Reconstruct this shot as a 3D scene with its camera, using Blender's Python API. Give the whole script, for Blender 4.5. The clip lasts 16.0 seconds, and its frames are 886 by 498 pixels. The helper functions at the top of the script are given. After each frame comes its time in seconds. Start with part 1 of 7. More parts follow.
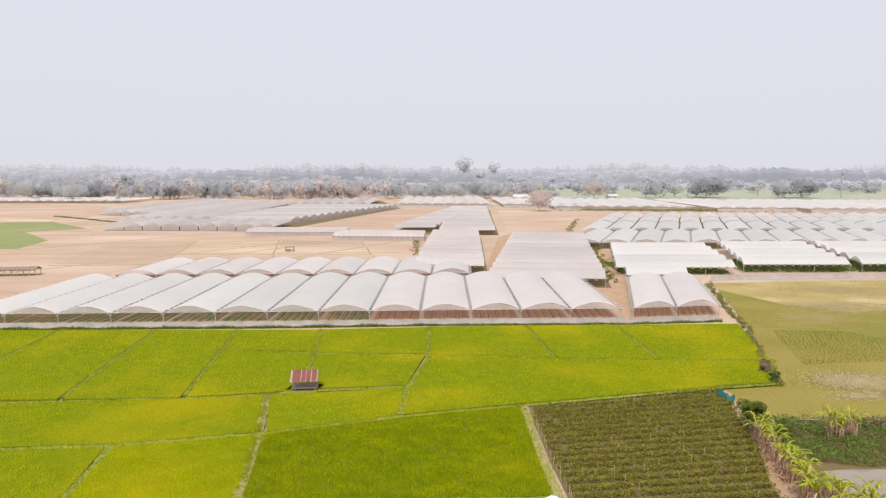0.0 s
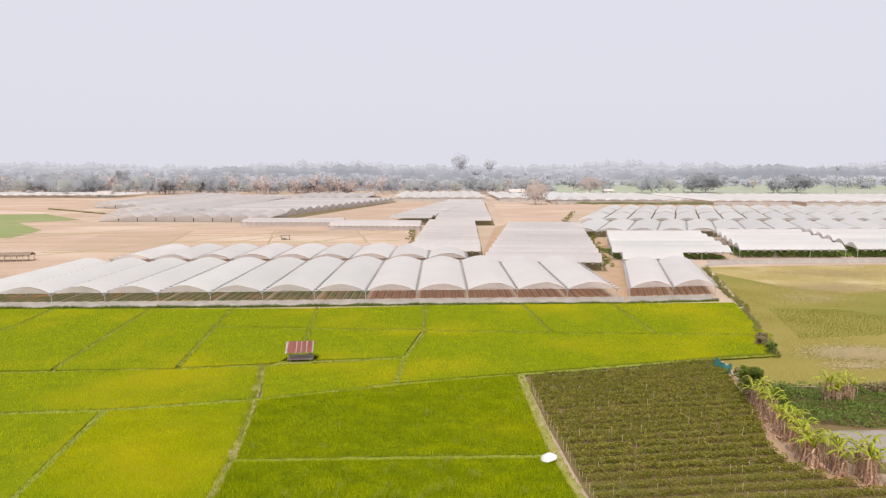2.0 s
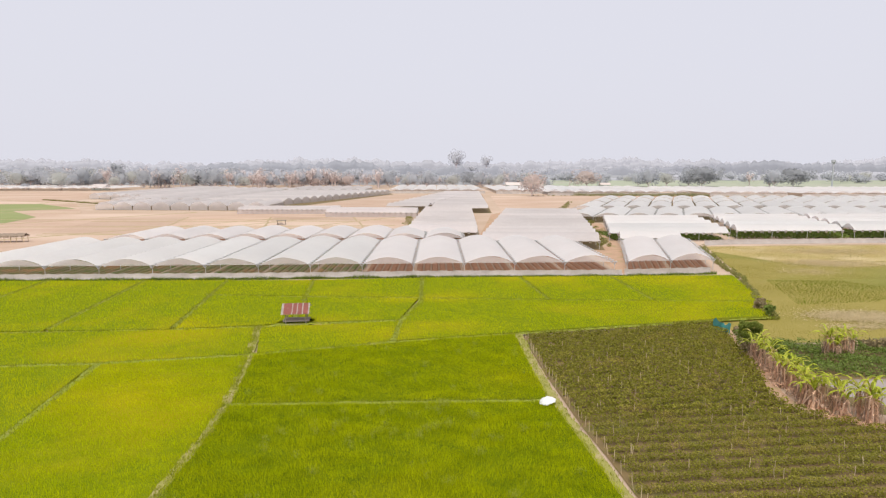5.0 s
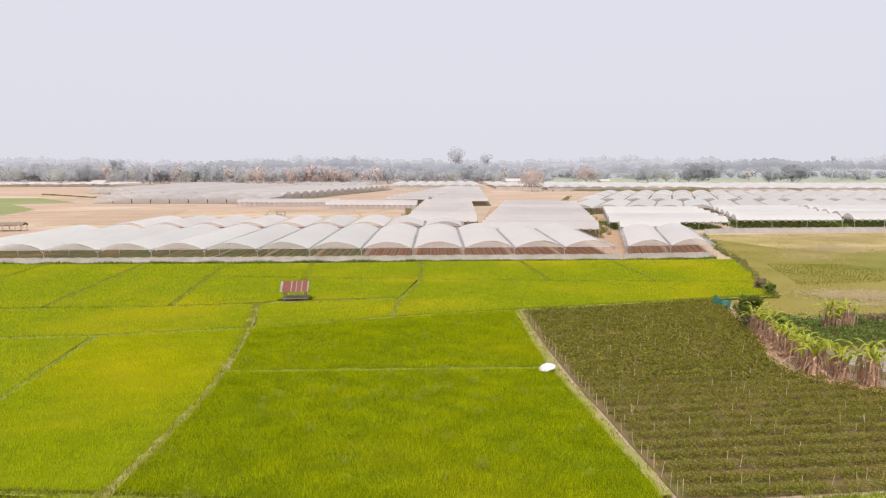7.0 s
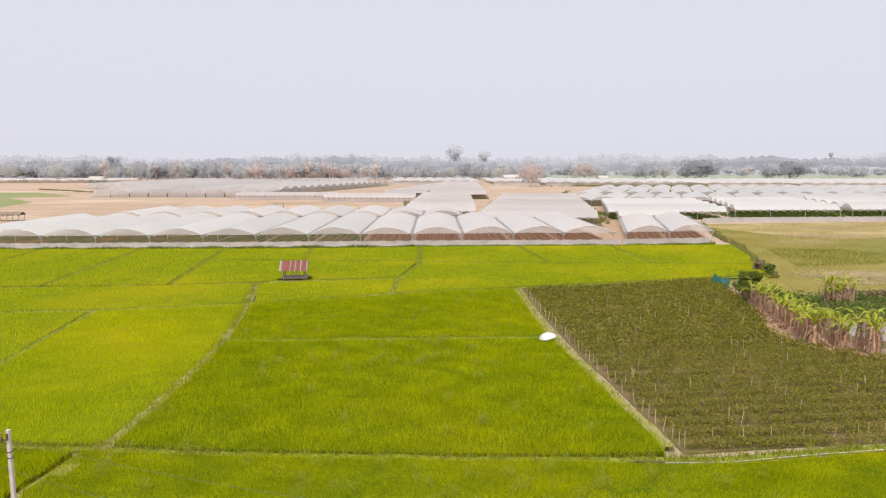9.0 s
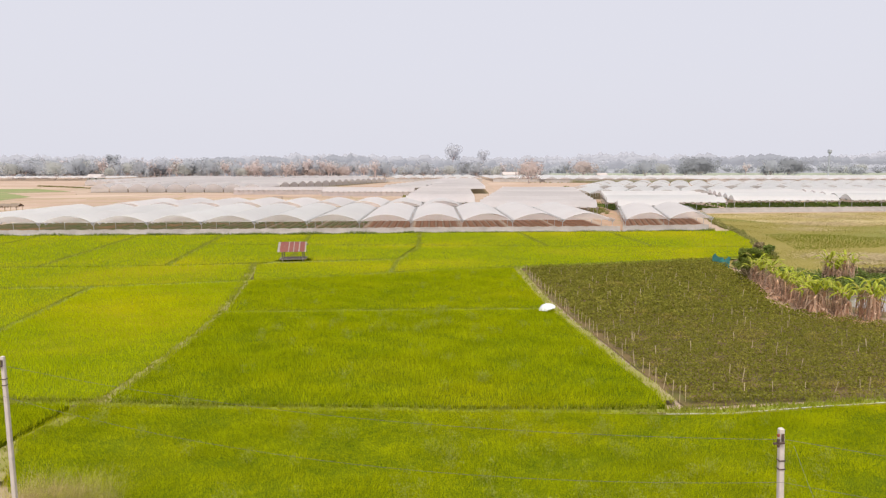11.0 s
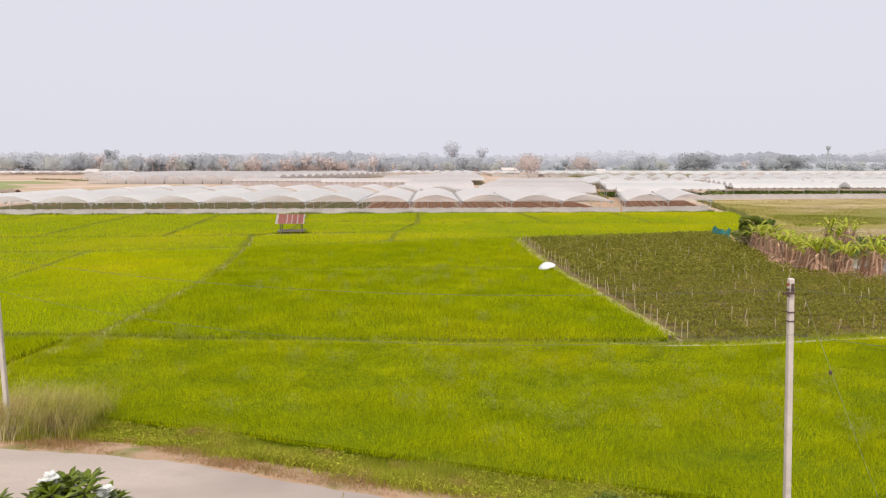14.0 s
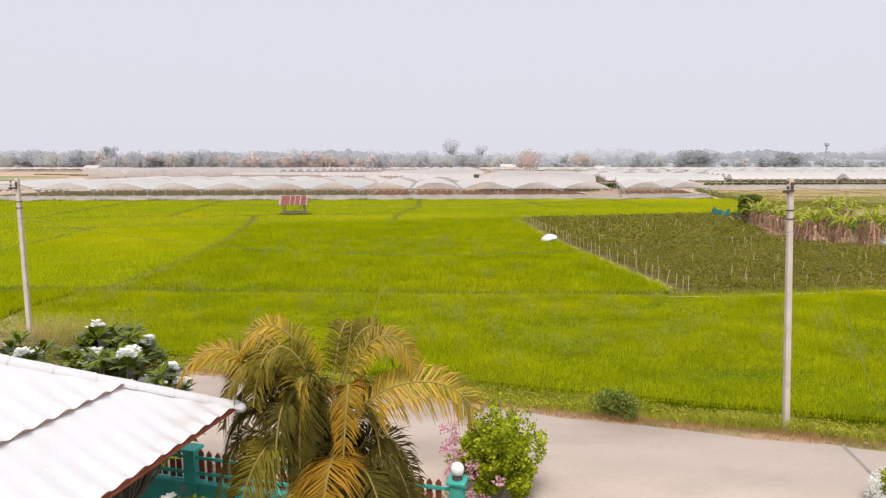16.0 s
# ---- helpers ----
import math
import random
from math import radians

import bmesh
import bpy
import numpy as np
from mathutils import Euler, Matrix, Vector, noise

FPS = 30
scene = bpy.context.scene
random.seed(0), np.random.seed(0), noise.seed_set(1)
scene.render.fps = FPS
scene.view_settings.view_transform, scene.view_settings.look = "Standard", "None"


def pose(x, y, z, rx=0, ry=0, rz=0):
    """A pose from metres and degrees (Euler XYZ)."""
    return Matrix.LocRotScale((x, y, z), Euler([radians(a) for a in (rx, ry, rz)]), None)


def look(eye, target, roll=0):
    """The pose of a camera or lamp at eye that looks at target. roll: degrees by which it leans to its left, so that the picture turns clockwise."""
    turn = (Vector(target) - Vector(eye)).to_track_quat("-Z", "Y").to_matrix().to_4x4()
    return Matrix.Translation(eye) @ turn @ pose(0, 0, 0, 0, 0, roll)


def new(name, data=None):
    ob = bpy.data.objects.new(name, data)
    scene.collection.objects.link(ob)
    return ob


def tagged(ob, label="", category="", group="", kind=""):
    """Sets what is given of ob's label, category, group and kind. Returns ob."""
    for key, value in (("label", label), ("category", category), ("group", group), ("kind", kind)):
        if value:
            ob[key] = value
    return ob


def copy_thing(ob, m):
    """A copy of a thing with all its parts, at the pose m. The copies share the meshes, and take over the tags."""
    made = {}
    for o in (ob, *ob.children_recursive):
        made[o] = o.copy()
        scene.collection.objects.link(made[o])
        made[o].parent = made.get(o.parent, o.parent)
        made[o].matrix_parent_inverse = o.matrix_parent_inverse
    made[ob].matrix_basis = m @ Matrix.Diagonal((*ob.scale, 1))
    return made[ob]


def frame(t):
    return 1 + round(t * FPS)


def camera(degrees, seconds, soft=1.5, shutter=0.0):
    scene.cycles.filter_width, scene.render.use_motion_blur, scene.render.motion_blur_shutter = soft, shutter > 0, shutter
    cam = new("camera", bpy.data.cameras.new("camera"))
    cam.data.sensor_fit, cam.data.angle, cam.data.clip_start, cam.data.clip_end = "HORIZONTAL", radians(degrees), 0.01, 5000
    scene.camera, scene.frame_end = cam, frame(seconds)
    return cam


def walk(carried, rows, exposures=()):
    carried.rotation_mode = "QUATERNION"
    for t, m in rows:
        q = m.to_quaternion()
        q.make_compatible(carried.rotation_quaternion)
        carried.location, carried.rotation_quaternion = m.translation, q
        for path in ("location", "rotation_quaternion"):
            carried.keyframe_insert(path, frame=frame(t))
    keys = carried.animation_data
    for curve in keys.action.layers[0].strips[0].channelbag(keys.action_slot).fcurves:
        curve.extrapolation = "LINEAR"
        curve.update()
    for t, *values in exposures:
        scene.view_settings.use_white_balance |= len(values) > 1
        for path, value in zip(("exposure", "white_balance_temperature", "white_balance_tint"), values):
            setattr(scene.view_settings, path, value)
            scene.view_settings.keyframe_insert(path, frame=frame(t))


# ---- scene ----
cam = camera(70.0, 16.0, soft=1.25)
PATH = [
    (0, (0.164, -0.326, 28.195), (0.161, 1.66, 27.955), -0.0),
    (0.5, (0.199, -0.363, 27.303), (0.199, 1.622, 27.061), -0.0),
    (1, (0.128, -0.31, 26.33), (0.133, 1.675, 26.088), -0.0),
    (1.5, (0.131, -0.319, 25.434), (0.138, 1.666, 25.19), 0.0),
    (2, (0.168, -0.342, 24.582), (0.177, 1.642, 24.337), 0.0),
    (2.5, (0.149, -0.309, 23.713), (0.16, 1.676, 23.467), 0.0),
    (3, (0.196, -0.245, 22.851), (0.21, 1.74, 22.604), -0.0),
    (3.5, (0.121, -0.312, 22.068), (0.136, 1.672, 21.82), 0.0),
    (4, (0.086, -0.286, 21.321), (0.103, 1.698, 21.071), 0.0),
    (6.5, (0.091, -0.336, 17.676), (0.112, 1.648, 17.424), 0.0),
    (7, (0.117, -0.417, 17.05), (0.138, 1.567, 16.796), 0.0),
    (7.5, (0.115, -0.537, 16.359), (0.137, 1.446, 16.105), 0.0),
    (8, (-0.005, -0.467, 15.727), (0.02, 1.517, 15.472), 0.0),
    (8.5, (-0.02, -0.505, 15.139), (0.006, 1.478, 14.883), 0.0),
    (9, (-0.038, -0.584, 14.599), (-0.011, 1.399, 14.341), -0.0),
    (11.5, (-0.041, -0.69, 11.577), (-0.011, 1.293, 11.318), -0.1),
    (12, (-0.034, -0.671, 10.988), (-0.004, 1.312, 10.728), -0.1),
    (12.5, (-0.036, -0.677, 10.439), (-0.005, 1.306, 10.178), -0.1),
    (13, (-0.051, -0.69, 9.896), (-0.019, 1.292, 9.633), -0.1),
    (13.5, (-0.069, -0.709, 9.351), (-0.036, 1.273, 9.089), -0.0),
    (14, (-0.087, -0.727, 8.841), (-0.053, 1.255, 8.579), -0.0),
    (14.5, (-0.149, -0.869, 8.307), (-0.114, 1.113, 8.043), -0.0),
    (15, (-0.303, -1.219, 7.786), (-0.267, 0.763, 7.52), 0.0),
    (15.5, (-0.401, -1.453, 7.274), (-0.364, 0.529, 7.007), 0.0),
    (16, (-0.481, -1.644, 6.724), (-0.443, 0.338, 6.458), -0.0),
]
walk(cam, [(t, look(eye, target, roll)) for t, eye, target, roll in PATH])

# ---------------------------------------------------------------- light
world = bpy.data.worlds.new("sky")
scene.world = world
world.use_nodes = True
wn, wl = world.node_tree.nodes, world.node_tree.links
wn.clear()
sky = wn.new("ShaderNodeTexSky")
sky.sky_type = "NISHITA"
sky.sun_disc = False
sky.sun_elevation, sky.sun_rotation = radians(60), radians(194)
sky.air_density, sky.dust_density, sky.ozone_density = 1.0, 6.0, 1.0
dim = wn.new("ShaderNodeMixRGB")
dim.blend_type = "MULTIPLY"
dim.inputs[0].default_value = 1.0
dim.inputs[2].default_value = (0.07, 0.07, 0.07, 1)
veil = wn.new("ShaderNodeMixRGB")          # high thin cloud and haze over the clear sky
veil.inputs[0].default_value = 0.88
veil.inputs[2].default_value = (0.825, 0.825, 0.915, 1)
back = wn.new("ShaderNodeBackground")
back.inputs[1].default_value = 1.0
wout = wn.new("ShaderNodeOutputWorld")
wl.new(sky.outputs[0], dim.inputs[1])
wl.new(dim.outputs[0], veil.inputs[1])
wl.new(veil.outputs[0], back.inputs[0])
wl.new(back.outputs[0], wout.inputs[0])

sun_data = bpy.data.lights.new("sun", "SUN")
sun_data.energy, sun_data.angle, sun_data.color = 3.1, radians(25), (1.0, 0.94, 0.84)
sun = new("sun", sun_data)
sun.matrix_world = look((-11, -45, 80), (0, 0, 0))


# ---------------------------------------------------------------- materials
def surf(name, a, b, scale=2.0, rough=0.85, bump=0.3, fine=30.0, trans=0.0, c=None, cscale=0.2, cfrom=0.5, island=0.0,
         obj=0.0, metal=0.0, stretch=(1, 1, 1), spec=0.3, thin=0.0):
    """Two colours mixed by noise at two scales, an optional third in large patches, fine relief, optional light through."""
    m = bpy.data.materials.new(name)
    m.use_nodes = True
    n, k = m.node_tree.nodes, m.node_tree.links
    bs, out = n["Principled BSDF"], n["Material Output"]
    geo = n.new("ShaderNodeNewGeometry")
    mp = n.new("ShaderNodeMapping")
    mp.inputs["Scale"].default_value = stretch
    k.new(geo.outputs["Position"], mp.inputs[0])
    n1, n2 = n.new("ShaderNodeTexNoise"), n.new("ShaderNodeTexNoise")
    n1.inputs["Scale"].default_value, n2.inputs["Scale"].default_value = scale, fine
    n1.inputs["Detail"].default_value, n2.inputs["Detail"].default_value = 5, 3
    for q in (n1, n2):
        k.new(mp.outputs[0], q.inputs["Vector"])
    add = n.new("ShaderNodeMath")
    add.operation = "MULTIPLY_ADD"
    k.new(n2.outputs[0], add.inputs[0])
    add.inputs[1].default_value = 0.5
    k.new(n1.outputs[0], add.inputs[2])
    ramp = n.new("ShaderNodeMapRange")
    ramp.inputs[1].default_value, ramp.inputs[2].default_value = 0.55, 0.95
    k.new(add.outputs[0], ramp.inputs[0])
    mix = n.new("ShaderNodeMixRGB")
    mix.inputs[1].default_value, mix.inputs[2].default_value = (*a, 1), (*b, 1)
    k.new(ramp.outputs[0], mix.inputs[0])
    col = mix.outputs[0]
    if c:
        n3 = n.new("ShaderNodeTexNoise")
        n3.inputs["Scale"].default_value, n3.inputs["Detail"].default_value = cscale, 4
        k.new(mp.outputs[0], n3.inputs["Vector"])
        r3 = n.new("ShaderNodeMapRange")
        r3.inputs[1].default_value, r3.inputs[2].default_value = cfrom, cfrom + 0.16
        k.new(n3.outputs[0], r3.inputs[0])
        m3 = n.new("ShaderNodeMixRGB")
        m3.inputs[2].default_value = (*c, 1)
        k.new(r3.outputs[0], m3.inputs[0])
        k.new(col, m3.inputs[1])
        col = m3.outputs[0]
    if island or obj:
        hsv = n.new("ShaderNodeHueSaturation")
        if island:
            src = geo.outputs["Random Per Island"]
        else:
            src = n.new("ShaderNodeObjectInfo").outputs["Random"]
        amt = island or obj
        r4 = n.new("ShaderNodeMapRange")
        r4.inputs[3].default_value, r4.inputs[4].default_value = 1 - amt, 1 + amt
        k.new(src, r4.inputs[0])
        k.new(r4.outputs[0], hsv.inputs["Value"])
        k.new(col, hsv.inputs["Color"])
        col = hsv.outputs[0]
    k.new(col, bs.inputs["Base Color"])
    bs.inputs["Roughness"].default_value = rough
    bs.inputs["Metallic"].default_value = metal
    bs.inputs["Specular IOR Level"].default_value = spec
    if bump:
        bp = n.new("ShaderNodeBump")
        bp.inputs["Strength"].default_value = bump
        bp.inputs["Distance"].default_value = 0.6 / fine
        k.new(add.outputs[0], bp.inputs["Height"])
        k.new(bp.outputs[0], bs.inputs["Normal"])
    if trans:
        tr = n.new("ShaderNodeBsdfTranslucent")
        k.new(col, tr.inputs[0])
        ms = n.new("ShaderNodeMixShader")
        ms.inputs[0].default_value = trans
        k.new(bs.outputs[0], ms.inputs[1])
        k.new(tr.outputs[0], ms.inputs[2])
        k.new(ms.outputs[0], out.inputs[0])
        if thin:      # part see-through, softens shade in far crowns to imitate haze
            ts, mt = n.new("ShaderNodeBsdfTransparent"), n.new("ShaderNodeMixShader")
            mt.inputs[0].default_value = thin
            k.new(ms.outputs[0], mt.inputs[1])
            k.new(ts.outputs[0], mt.inputs[2])
            k.new(mt.outputs[0], out.inputs[0])
    return m


M_GROUND = surf("dry_grass_soil", (0.48, 0.36, 0.275), (0.41, 0.30, 0.21), 0.05, fine=1.5, c=(0.52, 0.40, 0.31), cscale=0.02)
M_YARD = surf("yard_soil", (0.36, 0.29, 0.22), (0.26, 0.20, 0.14), 0.8, fine=20)
M_BANK = surf("bank_soil", (0.45, 0.295, 0.195), (0.33, 0.23, 0.13), 1.2, fine=14, c=(0.20, 0.20, 0.06), cscale=0.6, cfrom=0.50)
M_ROAD = surf("worn_concrete", (0.49, 0.405, 0.35), (0.41, 0.338, 0.292), 0.55, rough=0.9, bump=0.2, fine=18, c=(0.365, 0.30, 0.26), cscale=0.35, cfrom=0.52, stretch=(0.5, 1.3, 1))
M_STUBBLE = surf("straw_stubble", (0.51, 0.375, 0.285), (0.42, 0.29, 0.205), 0.12, fine=1.3, bump=0.5, c=(0.56, 0.43, 0.335), cscale=0.03, stretch=(0.35, 1, 1), obj=0.11)
M_FALLOW = surf("yellowing_grass", (0.235, 0.195, 0.034), (0.29, 0.235, 0.058), 0.06, fine=2.5, bump=0.6, c=(0.145, 0.17, 0.018), cscale=0.03, cfrom=0.51, stretch=(0.5, 1, 1))
# field green with distance haze mixed into the colour
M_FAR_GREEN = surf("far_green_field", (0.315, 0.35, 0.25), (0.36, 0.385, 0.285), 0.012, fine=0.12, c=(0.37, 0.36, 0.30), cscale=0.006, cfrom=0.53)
M_BUND = surf("bund_earth", (0.255, 0.29, 0.035), (0.22, 0.255, 0.03), 1.5, fine=12, c=(0.30, 0.28, 0.09), cscale=0.5, cfrom=0.60)
M_BUNDDRY = surf("trodden_bund_earth", (0.32, 0.295, 0.09), (0.27, 0.26, 0.065), 1.2, fine=10, c=(0.38, 0.31, 0.16), cscale=0.45, cfrom=0.53)
M_RICE = surf("rice_leaf", (0.355, 0.415, 0.002), (0.485, 0.51, 0.003), 0.30, rough=0.9, bump=0, fine=1.6, trans=0.36, c=(0.57, 0.535, 0.003), cscale=0.05, cfrom=0.54, island=0.40, stretch=(0.6, 1, 1), spec=0.04)
M_RICE_NEAR = surf("young_rice_leaf", (0.395, 0.445, 0.002), (0.545, 0.555, 0.003), 0.45, rough=0.9, bump=0, fine=1.8, trans=0.36, c=(0.64, 0.59, 0.004), cscale=0.11, cfrom=0.55, island=0.45, stretch=(0.5, 1, 1), spec=0.04)
# leaf mass painted darker than the blades, as shade deep between them
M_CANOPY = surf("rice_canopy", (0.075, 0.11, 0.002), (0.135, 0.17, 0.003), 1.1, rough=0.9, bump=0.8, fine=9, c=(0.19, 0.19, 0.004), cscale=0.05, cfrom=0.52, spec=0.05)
M_WEED = surf("grey_green_weed", (0.36, 0.395, 0.05), (0.41, 0.425, 0.085), 2, rough=0.8, bump=0, trans=0.5, island=0.2, spec=0.06)
M_CROP = surf("crop_leaf", (0.235, 0.235, 0.032), (0.31, 0.29, 0.052), 0.6, rough=0.7, bump=0, trans=0.45, island=0.38, c=(0.36, 0.30, 0.07), cscale=0.3, cfrom=0.58, spec=0.12)
M_CROPSOIL = surf("crop_soil", (0.20, 0.135, 0.062), (0.15, 0.11, 0.045), 0.9, fine=14, c=(0.14, 0.13, 0.035), cscale=0.4, cfrom=0.52)
M_BAMBOO = surf("dry_bamboo", (0.62, 0.50, 0.33), (0.50, 0.40, 0.25), 4, fine=40, obj=0.2)
M_FILM = surf("white_plastic_film", (0.83, 0.825, 0.825), (0.785, 0.775, 0.775), 0.10, rough=0.5, bump=0.1, fine=1.2, trans=0.42, obj=0.05)
M_FILM_OLD = surf("dusty_plastic_film", (0.75, 0.705, 0.695), (0.68, 0.63, 0.62), 0.06, rough=0.5, bump=0.1, fine=0.8, trans=0.42, obj=0.08)
M_NET = surf("insect_net", (0.88, 0.82, 0.815), (0.80, 0.74, 0.735), 0.5, rough=0.8, bump=0.1, fine=6, trans=0.45)
sn = M_NET.node_tree
hole, mixn = sn.nodes.new("ShaderNodeBsdfTransparent"), sn.nodes.new("ShaderNodeMixShader")
mixn.inputs[0].default_value = 0.32
lk = sn.nodes["Material Output"].inputs[0].links[0].from_socket
sn.links.new(lk, mixn.inputs[1])
sn.links.new(hole.outputs[0], mixn.inputs[2])
sn.links.new(mixn.outputs[0], sn.nodes["Material Output"].inputs[0])
M_SKIRT = surf("grey_plastic_sheet", (0.56, 0.51, 0.48), (0.43, 0.39, 0.36), 0.35, rough=0.5, bump=0.5, fine=3.5, trans=0.2)
M_GALV = surf("galvanised_pipe", (0.62, 0.62, 0.62), (0.50, 0.50, 0.50), 3, rough=0.5, metal=0.3, fine=30)
M_BED_RED = surf("red_soil_bed", (0.44, 0.235, 0.14), (0.35, 0.185, 0.105), 0.5, fine=6)
M_BED_GREEN = surf("seedling_bed", (0.16, 0.22, 0.06), (0.34, 0.25, 0.15), 0.35, fine=5, c=(0.46, 0.27, 0.13), cscale=0.16, cfrom=0.53)
M_BARK = surf("grey_bark", (0.26, 0.22, 0.18), (0.18, 0.16, 0.13), 6, fine=40, bump=0.6)
# far foliage: haze is painted into these colours, much paler than leaves
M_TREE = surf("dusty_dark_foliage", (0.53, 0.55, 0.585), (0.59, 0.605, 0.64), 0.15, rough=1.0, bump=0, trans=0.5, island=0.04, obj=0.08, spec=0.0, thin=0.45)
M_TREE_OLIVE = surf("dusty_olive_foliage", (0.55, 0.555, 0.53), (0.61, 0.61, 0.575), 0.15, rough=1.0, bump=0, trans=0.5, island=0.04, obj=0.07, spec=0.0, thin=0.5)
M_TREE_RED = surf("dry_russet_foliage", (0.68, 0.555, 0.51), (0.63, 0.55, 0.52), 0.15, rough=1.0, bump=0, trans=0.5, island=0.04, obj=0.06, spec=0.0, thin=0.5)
M_TWIG = surf("bare_twigs", (0.715, 0.611, 0.592), (0.750, 0.650, 0.624), 0.2, rough=0.9, bump=0, trans=0.25, island=0.08, obj=0.10)
# woods colours carry painted haze: farther bands are paler and bluer
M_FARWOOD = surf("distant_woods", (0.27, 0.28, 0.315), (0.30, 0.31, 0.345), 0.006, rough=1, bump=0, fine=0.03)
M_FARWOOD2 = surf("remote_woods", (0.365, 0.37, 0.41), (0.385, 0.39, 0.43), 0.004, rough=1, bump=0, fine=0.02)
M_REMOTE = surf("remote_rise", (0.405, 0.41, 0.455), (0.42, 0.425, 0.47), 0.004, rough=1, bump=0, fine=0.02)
M_SHRUB = surf("shrub_leaf", (0.13, 0.19, 0.03), (0.19, 0.24, 0.045), 2, rough=0.5, bump=0, trans=0.35, island=0.3)
M_DRYSHRUB = surf("dry_brush", (0.36, 0.27, 0.17), (0.30, 0.26, 0.12), 2, rough=0.9, bump=0, trans=0.3, island=0.3)
M_VINE = surf("vine_leaf", (0.13, 0.19, 0.03), (0.18, 0.235, 0.05), 0.7, rough=0.6, bump=0, trans=0.35, island=0.25)
M_BANANA = surf("banana_leaf", (0.34, 0.41, 0.03), (0.47, 0.48, 0.05), 2, rough=0.5, bump=0.1, trans=0.45, island=0.4, c=(0.52, 0.42, 0.14), cscale=0.9, cfrom=0.56)
M_DEADLEAF = surf("dead_banana_leaf", (0.78, 0.57, 0.43), (0.60, 0.42, 0.30), 3, rough=0.9, bump=0.2, trans=0.5, island=0.5)
M_WATER = surf("muddy_water", (0.30, 0.25, 0.20), (0.27, 0.225, 0.18), 0.3, rough=0.12, bump=0.05, fine=6, spec=0.4)
M_TIN = surf("rusty_red_tin", (0.46, 0.17, 0.14), (0.38, 0.15, 0.12), 1.5, rough=0.6, fine=12, c=(0.52, 0.36, 0.31), cscale=1.5, cfrom=0.58)
M_TINPALE = surf("bleached_tin", (0.62, 0.57, 0.54), (0.55, 0.46, 0.42), 2, rough=0.6, fine=12)
M_WOOD = surf("weathered_wood", (0.30, 0.26, 0.22), (0.20, 0.17, 0.14), 5, fine=40, stretch=(1, 1, 4))
M_WHITECLOTH = surf("white_cloth", (0.85, 0.85, 0.86), (0.78, 0.78, 0.80), 3, rough=0.7, bump=0.1, trans=0.2)
M_THATCH = surf("old_thatch", (0.30, 0.235, 0.18), (0.22, 0.17, 0.125), 2.0, fine=20, bump=0.8)
M_TEALNET = surf("teal_net", (0.05, 0.30, 0.28), (0.10, 0.26, 0.25), 3, rough=0.7, trans=0.4)
M_CONCRETE = surf("pole_concrete", (0.66, 0.585, 0.53), (0.55, 0.48, 0.43), 2.5, rough=0.9, bump=0.4, fine=25, c=(0.42, 0.37, 0.33), cscale=1.6, cfrom=0.60)
M_STEEL = surf("dark_steel", (0.10, 0.08, 0.07), (0.16, 0.10, 0.08), 8, rough=0.6, metal=0.5)
M_CABLE = surf("black_cable", (0.10, 0.10, 0.095), (0.14, 0.135, 0.13), 8, rough=0.6, bump=0)
M_TILE = surf("white_painted_tile", (0.70, 0.69, 0.715), (0.655, 0.645, 0.67), 1.6, rough=0.6, bump=0.05, fine=30, c=(0.58, 0.53, 0.49), cscale=1.6, cfrom=0.62)
M_TILERED = surf("red_clay_edge", (0.34, 0.11, 0.06), (0.26, 0.08, 0.05), 6, fine=40)
M_MORTAR = surf("dusty_tile_edge", (0.42, 0.30, 0.24), (0.34, 0.25, 0.20), 5, fine=40)
M_TEAL = surf("teal_paint", (0.07, 0.48, 0.40), (0.05, 0.40, 0.34), 2.5, rough=0.5, bump=0.15, fine=30, c=(0.20, 0.45, 0.38), cscale=1.8, cfrom=0.6)
M_PICKET = surf("red_brown_picket", (0.27, 0.075, 0.04), (0.20, 0.06, 0.035), 4, rough=0.6, fine=30, obj=0.15)
M_WALL = surf("house_wall", (0.62, 0.66, 0.60), (0.55, 0.60, 0.55), 1.2, fine=20)
M_GLOBE = surf("opal_globe", (0.86, 0.86, 0.86), (0.82, 0.82, 0.83), 5, rough=0.2, bump=0)
M_PALM = surf("palm_leaflet", (0.17, 0.15, 0.018), (0.28, 0.205, 0.026), 1.5, rough=0.65, bump=0, trans=0.35, island=0.45, spec=0.15)
# golden leaf colour, also made brighter to stand for sunlit top fronds
M_PALMGOLD = surf("golden_palm_leaflet", (0.55, 0.35, 0.035), (0.43, 0.29, 0.035), 2.0, rough=0.45, bump=0, trans=0.35, island=0.45, c=(0.24, 0.21, 0.03), cscale=1.6, cfrom=0.50)
# dark copy of the leaflet: the crown's inner shade is in its colour
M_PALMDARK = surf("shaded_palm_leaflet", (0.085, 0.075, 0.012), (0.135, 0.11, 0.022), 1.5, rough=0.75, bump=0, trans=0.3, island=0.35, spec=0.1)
M_RACHIS = surf("palm_rachis", (0.33, 0.27, 0.06), (0.27, 0.19, 0.06), 6, rough=0.5)
M_PALMTRUNK = surf("palm_trunk", (0.20, 0.18, 0.07), (0.15, 0.13, 0.06), 6, fine=40, bump=0.6)
M_PLUM = surf("frangipani_leaf", (0.095, 0.135, 0.010), (0.20, 0.24, 0.022), 3, rough=0.35, bump=0, trans=0.25, island=0.5)
M_PETAL = surf("white_petal", (0.90, 0.90, 0.87), (0.86, 0.86, 0.82), 6, rough=0.6, bump=0, trans=0.35)
